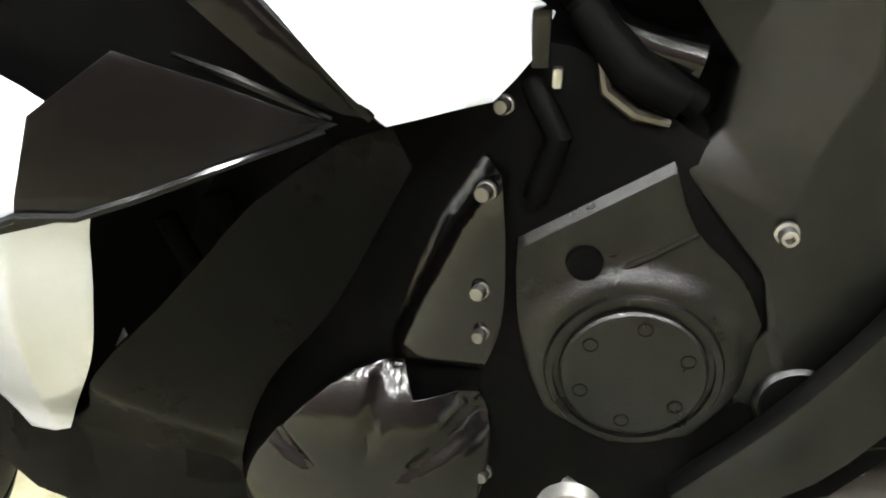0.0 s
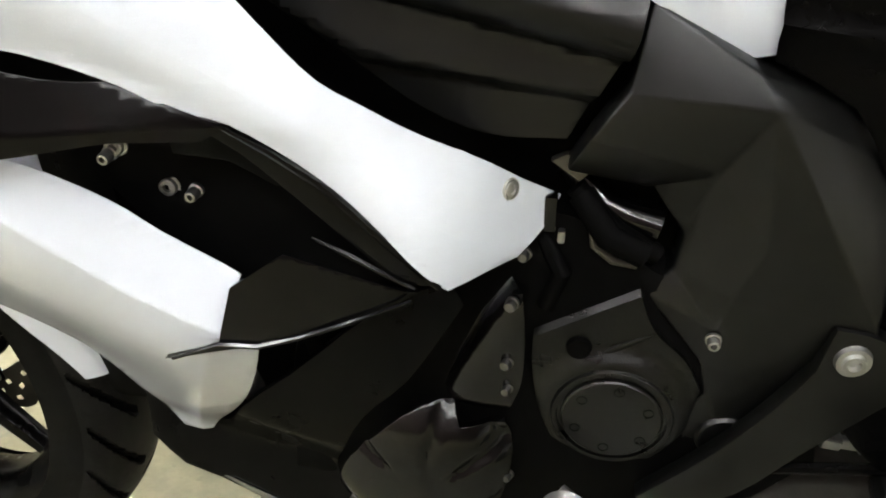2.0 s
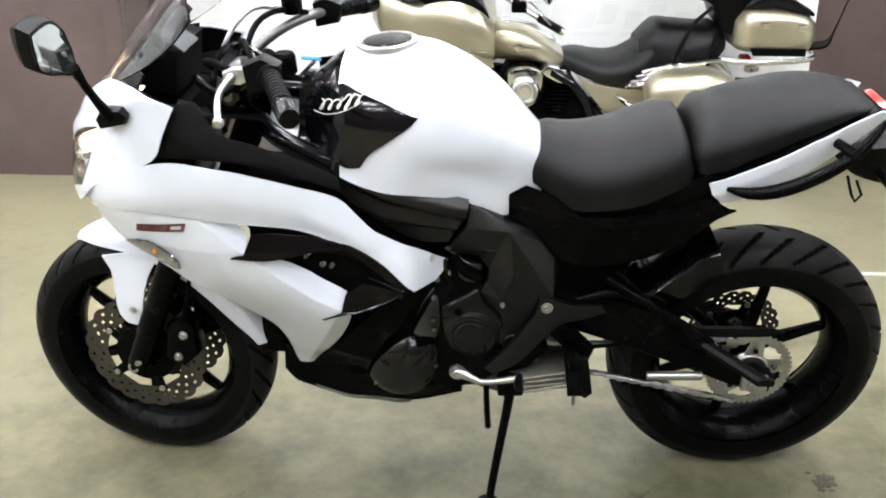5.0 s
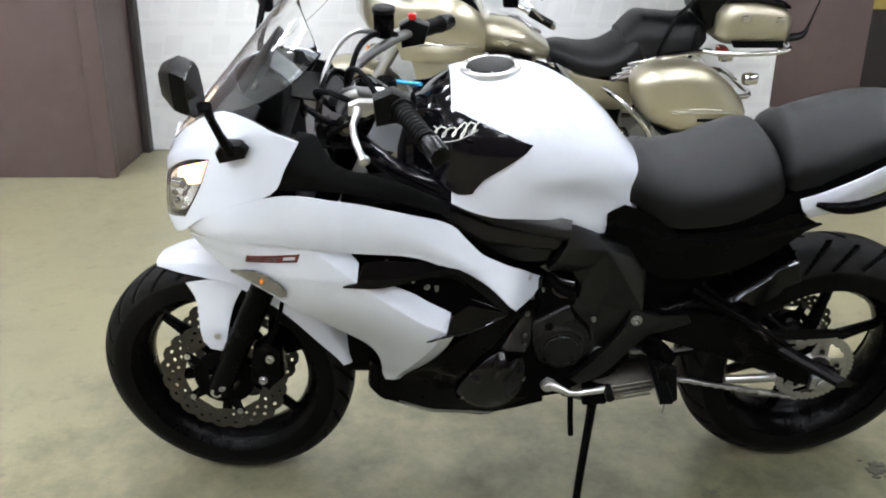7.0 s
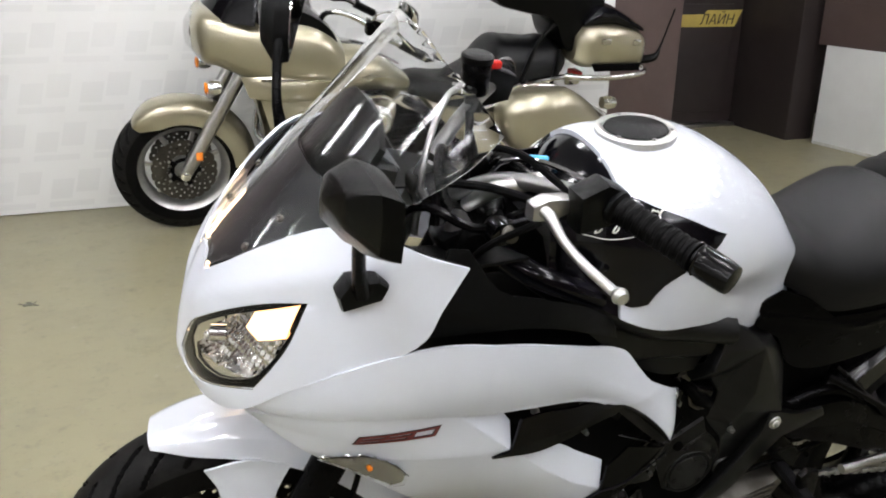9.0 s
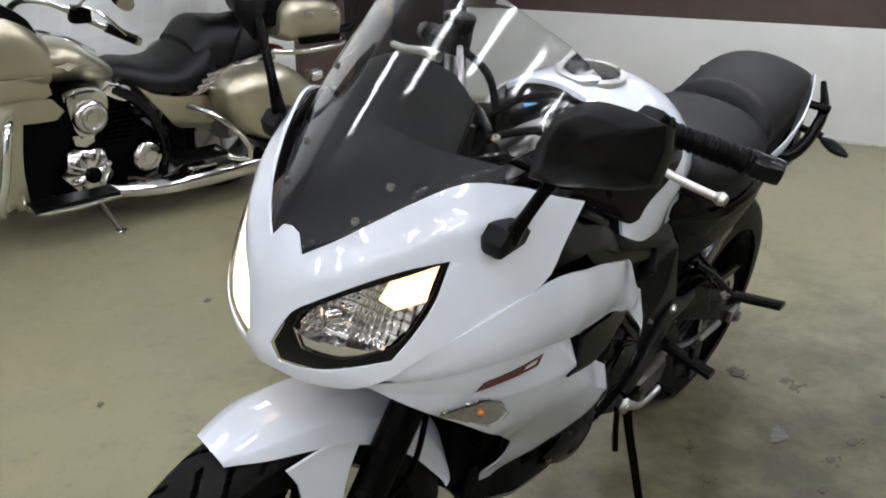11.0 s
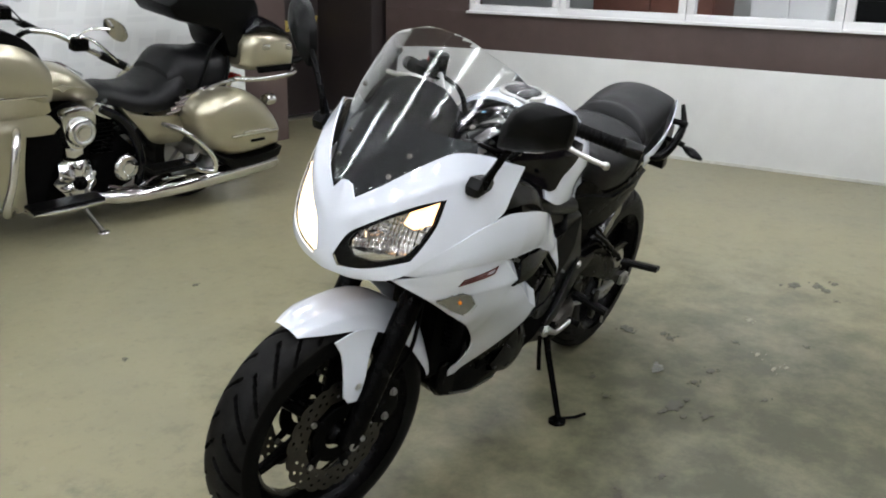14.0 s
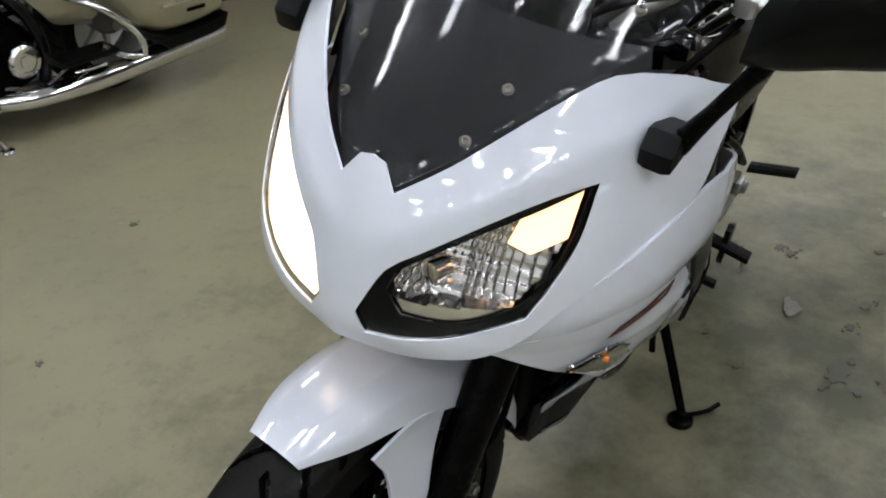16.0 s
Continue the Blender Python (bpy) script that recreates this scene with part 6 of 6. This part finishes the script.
def body(name, stations, material, label="", parent=None, power=2.6, n=28, rows=24, m=None):
    """A closed rounded body along x: stations of (x, middle z, half height, half width)."""
    xs = [s[0] for s in stations]
    rings = []
    for i in range(n):
        x = xs[0] + (xs[-1] - xs[0]) * i / (n - 1)
        zc, h, w = (ease(x, xs, [s[k] for s in stations]) for k in (1, 2, 3))
        ring = []
        for k in range(rows):
            a = 2 * math.pi * k / rows
            c, s_ = math.cos(a), math.sin(a)
            ring.append((x, w * math.copysign(abs(c) ** (2 / power), c), zc + h * math.copysign(abs(s_) ** (2 / power), s_)))
        rings.append(ring)
    return part(name, loft(rings), material, parent or tour, label, m)


def disc_at(name, at, r, h, material, parent, label=""):
    """A turned cover facing the near side."""
    prof = [(0, h), (r * .35, h), (r * .38, h * .8), (r * .55, h * .8), (r * .58, h), (r * .8, h * .95), (r * .95, h * .6), (r, 0), (r * .9, -h)]
    return part(name, lathe(prof, 40, False, Matrix.Translation(at) @ Matrix.Rotation(radians(180), 4, "Z")), material, parent, label)


wheel("front_wheel", "cast alloy front wheel", Matrix.Translation((.035, 0, .31)), .31, .13, .205, 7, 0, alloy, tour, ((-.07, .075, .148, True), (.07, .075, .148, True)), "polished brake disc", .04, 320)
wheel("rear_wheel", "cast alloy rear wheel", Matrix.Translation((1.69, 0, .32)), .32, .17, .205, 7, 0, alloy, tour, None, "", .05, 320)


def deep_fender(cx, cz, r, a0, a1, wide, drop, tip):
    rings = []
    for i in range(30):
        t = i / 29
        a = radians(a0 + (a1 - a0) * t)
        k = min(1.0, (t / tip) ** 0.5) if t < tip else 1.0
        ring = []
        for j in range(17):
            s = -1 + j / 8
            ang = s * radians(98)
            rr = r + wide * 0.55 * math.cos(ang) * k - drop * k * max(0, abs(s) - .75) / .25
            ring.append((cx - rr * math.sin(a), wide * math.sin(ang) * (0.35 + 0.65 * k), cz + rr * math.cos(a)))
        rings.append(ring)
    bm = loft(rings, False, False)
    bmesh.ops.solidify(bm, geom=bm.faces[:], thickness=0.004)
    return bm


part("front_fender", deep_fender(.035, .31, .285, 48, -88, .098, .05, .18), gold, tour, "champagne gold front fender")
part("rear_fender", deep_fender(1.69, .32, .32, 50, -75, .12, .05, .1), gold, tour, "champagne gold rear fender")
for s in (-1, 1):
    fl = part("fork_leg", tube([(.035, s * .12, .31), (.07, s * .12, .37), (.19, s * .12, .58), (.30, s * .12, .76)], [.026, .030, .030, .026], 14), steel, tour, "chromed fork leg")
    part("axle_cap", knob((.035, s * .145, .31), (0, s, 0), .018, .012, socket=False), chrome, fl)
    part("fork_reflector", box((.085, s * .150 - .003, .385), (.115, s * .150 + .003, .425), .003), amber, fl, "amber reflector")
    part("front_signal", lathe([(0, .03), (.028, .022), (.034, 0), (.028, -.03), (0, -.04)], 18, False, Matrix.Translation((.17, s * .20, .735)) @ Matrix.Rotation(radians(90), 4, "Z")), chrome, tour, "chrome turn signal")
    part("signal_lens", lathe([(0, .012), (.022, .008), (.028, 0)], 18, False, Matrix.Translation((.142, s * .20, .735)) @ Matrix.Rotation(radians(90), 4, "Z")), amber, tour, "amber signal lens")

# Fairing, screen, leg shields.
fairing = body("fairing", [(.10, .93, .06, .10), (.13, .93, .11, .16), (.20, .925, .125, .215), (.32, .90, .15, .27), (.48, .89, .18, .305), (.62, .865, .165, .315), (.70, .83, .14, .31), (.725, .82, .12, .30)], gold, "champagne gold handlebar fairing", None, 3.0)
tsheet("fairing_chin", [(.28, .80), (.44, .80), (.70, .80), (.725, .70), (.66, .675), (.45, .69), (.31, .71)], .275, gold, .02, .03, "gold fairing lower edge", fairing)
tsheet("chrome_strip", [(.36, .80), (.55, .795), (.69, .79), (.69, .783), (.55, .787), (.36, .79)], .318, chrome, .006, .004, "thin chrome strip", fairing)
part("headlamp", lathe([(0, .05), (.05, .045), (.085, .02), (.09, 0), (.085, -.03)], 30, False, Matrix.Translation((.125, 0, .93)) @ Matrix.Rotation(radians(90), 4, "Z")), chrome, fairing, "round chrome headlamp")
scr = [(.30, 1.02), (.27, 1.12), (.21, 1.22), (.10, 1.28), (0, 1.295)]
part("windscreen", sheet([[(0, 1.01), (.15, 1.01)] + scr + [(-a, b) for a, b in scr[::-1][1:]] + [(-.15, 1.01)]], lambda y, z: (.13 + .55 * (z - 1.0) + 2.2 * y * y, y, z + .35 * y * y * 0), .005, .04, .001), gloss_black, tour, "dark smoked windscreen")
part("dashboard", prism([(.30, 1.06), (.50, 1.08), (.66, 1.0), (.73, .86), (.60, .84)], -.26, .26, .03), matt_black, tour, "black dashboard")
tsheet("leg_shield", [(.36, .70), (.425, .711), (.60, .695), (.723, .678), (.775, .618), (.735, .590), (.590, .602), (.576, .50), (.574, .40), (.588, .30), (.602, .228), (.53, .228), (.47, .27), (.435, .40), (.40, .55)], .262, gold, .04, .045, "champagne gold leg shield")
tsheet("leg_shield_vent", [(.575, .597), (.80, .573), (.80, .45), (.74, .38), (.70, .23), (.60, .228), (.572, .37)], .235, deep_black, .05, .0, "black inner panel")
for k in range(4):
    for s in (-1, 1):
        part("seat_trim", tube([(1.39 + k * .026, s * .228, .590 + k * .026), (1.46 + k * .022, s * .245, .612 + k * .026), (1.56 + k * .014, s * .235, .640 + k * .024)], .0095, 8), chrome, tour, "chrome trim slat beside the seat")
for s in (-1, 1):
    part("engine_guard", tube([(.62, s * .15, .60), (.53, s * .33, .645), (.49, s * .40, .62), (.455, s * .42, .45), (.435, s * .39, .30), (.52, s * .28, .25), (.65, s * .12, .22)], .019, 12), chrome, tour, "chrome engine guard")
    part("bag_guard", tube([(1.35, s * .25, .55), (1.40, s * .35, .535), (1.488, s * .40, .464), (1.57, s * .41, .365), (1.585, s * .40, .295), (1.52, s * .37, .30), (1.43, s * .33, .355)], .014, 10), chrome, tour, "chrome saddlebag guard")
    part("exhaust", tube([(.95, s * .20, .20), (1.15, s * .28, .20), (1.45, s * .31, .215), (1.95, s * .32, .245), (2.08, s * .32, .255)], [.030, .038, .048, .050, .046], 18), chrome, tour, "long chrome exhaust")
    fb = part("floorboard", loft([[(x, s * (.27 + .09 * k), .250 + dz) for k, dz in ((0, -.012), (1, -.012), (1.05, 0), (1, .012), (0, .012))] for x in (.58, .66, .76, .86, .94)]), matt_black, tour, "black rubber floorboard")
    part("board_rim", tube([(.58, s * .28, .240), (.59, s * .355, .238), (.76, s * .368, .236), (.94, s * .355, .238)], .010, 8), chrome, fb)
    pf = part("passenger_board", loft([[(x, s * (.27 + .10 * k), .335 + dz) for k, dz in ((0, -.012), (1, -.012), (1.05, 0), (1, .012), (0, .012))] for x in (1.22, 1.30, 1.40, 1.48)]), matt_black, tour, "black passenger footboard")
    part("bag_rail", tube([(1.36, s * .30, .26), (1.30, s * .33, .28), (1.42, s * .36, .29)], .008, 8), chrome, tour)

# Tank, badge, seats.
ttank = body("fuel_tank", [(.66, .78, .05, .08), (.70, .78, .085, .13), (.80, .775, .10, .165), (.92, .755, .09, .165), (1.02, .715, .06, .13), (1.10, .685, .025, .075), (1.125, .68, .01, .04)], gold, "champagne gold teardrop fuel tank", None, 2.3)
part("tank_badge", join(sheet([[(.79, .775), (.82, .78), (.845, .79), (.87, .78), (.96, .762), (.87, .765), (.845, .75), (.82, .768)]], lambda x, z: (x, -.176, z), .006, .03, .001)), chrome, ttank, "chrome winged tank badge")
part("tank_console", loft([[(x, w * a, z + b) for a, b in ((-1, 0), (-.8, .015), (.8, .015), (1, 0))] for x, z, w in ((.66, .84, .04), (.78, .868, .05), (.92, .84, .045), (1.04, .77, .03))]), chrome, ttank, "chrome tank console")
part("rider_seat", cushion([(1.06, .73, .66, .08, 0), (1.14, .735, .63, .14, 0), (1.25, .715, .60, .185, 0), (1.36, .72, .595, .20, 0), (1.46, .78, .61, .205, 0), (1.53, .84, .64, .19, 0), (1.56, .82, .66, .17, 0)], 26, 2.4), vinyl, tour, "black stitched leather rider seat")
part("passenger_seat", cushion([(1.45, .80, .72, .15, 0), (1.52, .88, .70, .18, 0), (1.62, .885, .68, .19, 0), (1.74, .875, .69, .185, 0), (1.84, .87, .72, .17, 0), (1.88, .83, .76, .14, 0)], 24, 2.4), vinyl, tour, "black leather passenger seat")
back = part("backrest", prism([(1.44, 1.135), (1.48, 1.07), (1.62, 1.03), (1.78, .985), (1.85, .86), (1.93, .835), (2.02, .87), (2.045, 1.02), (2.03, 1.14), (1.90, 1.22), (1.60, 1.22)], -.17, .17, .045, .03, 70), matt_black, tour, "black padded passenger backrest")
part("strap", tube([(1.62, -.17, .66), (1.64, -.195, .76), (1.70, -.185, .90), (1.78, -.175, .98)], .010, 8), matt_black, back)
part("strap", tube([(1.78, -.19, .66), (1.80, -.20, .74), (1.82, -.18, .86)], .010, 8), matt_black, back)

# Trunk and saddlebags.
trunk = body("trunk", [(1.90, .86, .07, .20), (1.93, .87, .10, .235), (2.05, .875, .115, .255), (2.18, .865, .11, .25), (2.27, .85, .085, .225), (2.295, .85, .06, .19)], gold, "champagne gold top trunk", None, 4.0)
body("trunk_lid", [(1.93, .985, .02, .20), (1.97, 1.01, .05, .225), (2.06, 1.02, .05, .225), (2.18, .985, .035, .22), (2.27, .95, .015, .19)], gloss_black, "black trunk lid", trunk, 3.0)
tsheet("trunk_inset", [(1.97, .80), (2.24, .80), (2.24, .765), (1.99, .765)], .256, deep_black, .01, 0, "black lower inset", trunk)
for s in (-1, 1):
    part("trunk_latch", box((2.0, s * .262 - .006, .90), (2.05, s * .262 + .006, .93), .004), chrome, trunk)
    part("trunk_latch", box((2.18, s * .255 - .006, .89), (2.22, s * .255 + .006, .92), .004), chrome, trunk)
part("trunk_rail", tube([(1.86, -.20, .735), (1.92, -.25, .735), (2.10, -.275, .74), (2.27, -.25, .755), (2.30, -.12, .76), (2.30, .12, .76), (2.27, .25, .755), (2.10, .275, .74), (1.90, .25, .735)], .014, 10), chrome, tour, "chrome trunk rail")
part("luggage_rack", join(tube([(1.55, -.20, .66), (1.62, -.22, .70), (1.75, -.21, .72), (1.90, -.19, .73)], .014, 8), tube([(1.50, -.21, .62), (1.58, -.235, .66), (1.72, -.225, .685)], .012, 8)), chrome, tour, "chrome rack rails")
BAG = [(1.465, .62), (1.50, .67), (1.565, .70), (1.68, .715), (1.80, .71), (1.90, .665), (1.99, .59), (2.055, .51), (2.08, .46), (2.075, .37), (1.95, .35), (1.72, .345), (1.60, .39), (1.53, .44), (1.48, .53)]
for s in (-1, 1):
    def pannier():
        lo = [np.array(p) for p in smooth_line(BAG, True, .03)]
        c = np.array((1.78, .52))
        return loft([[(c[0] + (p[0] - c[0]) * k, -y, c[1] + (p[1] - c[1]) * k) for p in lo] for y, k in ((.20, .93), (.25, .98), (.30, 1.0), (.34, .985), (.37, .94), (.395, .86), (.414, .73), (.426, .55), (.432, .30), (.433, .08))])
    bag = part("saddlebag", pannier() if s < 0 else mirrored(pannier()), gold, tour, "champagne gold hard saddlebag")
    low = prism([(1.60, .385), (1.72, .34), (1.95, .343), (2.07, .365), (2.05, .31), (1.95, .29), (1.72, .285)], s * .22, s * .40, .02)
    part("bag_base", low, matt_black, bag, "dark lower edge")
    part("bag_trim", join(box((1.66, s * .436 - .008, .482), (1.99, s * .436 + .008, .494), .005), box((1.74, s * .438 - .010, .492), (1.92, s * .438 + .010, .510), .008)), chrome, bag, "chrome side trim")
    part("bag_slot", box((1.80, s * .434 - .004, .437), (1.90, s * .434 + .004, .452), .003), deep_black, bag)
    part("rear_signal", lathe([(0, -.05), (.03, -.04), (.036, 0), (.03, .03), (0, .036)], 18, False, Matrix.Translation((2.12, s * .20, .585)) @ Matrix.Rotation(radians(90), 4, "Z")), chrome, tour, "chrome rear signal")
part("tail_lamp", box((2.0, -.045, .66), (2.05, .045, .70), .012), red, tour, "red tail lamp")
part("rear_bar", tube([(2.06, -.24, .50), (2.13, -.20, .50), (2.14, 0, .50), (2.13, .20, .50), (2.06, .24, .50)], .016, 10), chrome, tour, "chrome rear bar")
part("antenna", tube([(2.26, -.20, .80), (2.34, -.22, .82), (2.36, -.22, .86), (2.41, -.22, 1.06)], [.022, .020, .007, .004], 8), matt_black, tour, "black rod antenna")
tsheet("side_cover", [(1.135, .652), (1.20, .614), (1.34, .586), (1.483, .568), (1.575, .50), (1.50, .421), (1.38, .425), (1.30, .452), (1.255, .505), (1.19, .58)], .205, gold, .03, .03, "champagne gold side cover")
part("frame_tube", tube([(1.02, -.20, .66), (1.12, -.215, .60), (1.20, -.215, .50), (1.25, -.21, .36), (1.24, -.20, .22)], .024, 12), gloss_black, tour, "black frame tube")

# Engine.
mill = part("engine", prism([(.70, .30), (.74, .52), (.80, .66), (1.05, .66), (1.16, .50), (1.26, .40), (1.24, .22), (1.05, .16), (.78, .17)], -.16, .16, .03), deep_black, tour, "black vee twin engine")
for k in range(9):
    for x0, x1, zz in ((.75, .90, .42), (.98, 1.10, .42)):
        part("cooling_fin", box((x0 + k * .004, -.19, zz + k * .022), (x1 + k * .004, .19, zz + .007 + k * .022), .001, 1), satin_black, mill)
part("air_cleaner_body", prism([(.795, .665), (.85, .690), (.93, .685), (.972, .650), (.960, .55), (.925, .492), (.88, .478), (.83, .495), (.805, .56)], -.252, -.19, .024, .02, 80), chrome, mill, "tapered chrome air cleaner body")
disc_at("air_cleaner", (.882, -.258, .575), .076, .03, chrome, mill, "round chrome air cleaner")
part("air_cleaner_neck", prism([(.805, .50), (.905, .49), (.905, .455), (.86, .435), (.815, .45)], -.245, -.17, .016), chrome, mill, "chrome neck under the air cleaner")
part("air_cleaner_ring", tube([(.882 + .050 * math.cos(k / 24 * 6.283), -.287, .575 + .050 * math.sin(k / 24 * 6.283)) for k in range(25)], .007, 8), steel, mill)
part("air_cleaner_back", lathe([(0, .04), (.10, .04), (.112, .02), (.112, -.04)], 36, False, Matrix.Translation((.88, -.20, .585)) @ Matrix.Rotation(radians(180), 4, "Z")), satin_black, mill)
part("rocker_cover", prism([(.95, .655), (1.0, .69), (1.09, .665), (1.12, .60), (1.06, .60)], -.21, .05, .012), chrome, mill, "chrome rocker cover")
part("primary_cover", sheet([[(.795, .40), (.83, .418), (.88, .408), (.93, .412), (.965, .398), (.97, .33), (1.0, .27), (.95, .235), (.885, .222), (.82, .245), (.768, .305), (.79, .35)]], lambda x, z: (x, -(.19 + .04 * max(0, 1 - (math.hypot(x - .885, z - .305) / .13) ** 3) + .008 * math.cos(5 * math.atan2(z - .305, x - .885))), z), .03, .012, .006), chrome, mill, "lobed chrome crankcase cover")
disc_at("crank_cap", (.888, -.236, .302), .036, .016, satin_black, mill)
disc_at("gear_cover", (1.155, -.21, .335), .074, .03, chrome, mill, "round chrome cover")
for k in range(5):
    a = radians(72 * k + 18)
    part("cover_bolt", knob((.885 + .092 * math.cos(a), -.212, .310 + .078 * math.sin(a)), (0, -1, 0), .010, .012), chrome, mill)
for run in ([(.62, -.10, .70), (.66, -.12, .45), (.72, -.12, .20)], [(1.06, -.17, .68), (1.16, -.18, .55), (1.28, -.18, .42)]):
    part("frame_tube", tube(run, .022, 10), gloss_black, tour, "black frame tube")
part("linkage", tube([(1.05, -.22, .25), (1.20, -.24, .22), (1.34, -.25, .28)], .009, 8), chrome, tour)

# Bars, mirrors, stand.
for s in (-1, 1):
    hb = part("handlebar", tube([(.66, s * .06, .94), (.66, s * .20, 1.05), (.74, s * .28, 1.06), (.86, s * .33, 1.0), (1.03, s * .38, .915)], .014, 12), chrome, tour, "chrome handlebar")
    part("grip", tube([(.93, s * .352, .965), (1.04, s * .385, .91)], .020, 12), matt_black, hb, "black grip")
    part("bar_end", tube([(1.035, s * .383, .912), (1.055, s * .388, .902)], [.021, .016], 12), chrome, hb)
    part("lever", tube([(.80, s * .33, 1.055), (.88, s * .36, 1.04), (.95, s * .39, .98), (.99, s * .40, .94)], .007, 8), chrome, hb)
    part("switch_block", box((.80, s * .33 - .03, .985), (.875, s * .33 + .03, 1.045), .012), satin_black, hb)
    mr = part("mirror", lathe([(0, .02), (.045, .016), (.062, 0), (.064, -.008), (0, -.008)], 26, False, Matrix.Translation((.955, s * .44, 1.10)) @ Matrix.Rotation(radians(35), 4, "X") @ Matrix.Rotation(radians(-65), 4, "Z") @ Matrix.Diagonal((1.0, 1.0, 0.75, 1))), chrome, tour, "oval chrome mirror")
    part("mirror_stem", tube([(.82, s * .34, 1.04), (.85, s * .38, 1.09), (.93, s * .43, 1.10)], .006, 8), chrome, mr)
part("side_stand", tube([(.90, -.20, .19), (.925, -.27, .12), (.945, -.335, .065)], [.014, .012, .011], 10), dull_can, tour, "dull metal side stand, down")
part("stand_foot", lathe([(0, .006), (.026, .006), (.03, 0), (.03, -.007), (0, -.007)], 18, False, Matrix.Translation((.945, -.345, .008)) @ Matrix.Rotation(radians(90), 4, "X")), chrome, tour, "", Matrix.Rotation(radians(-9), 4, "X"))
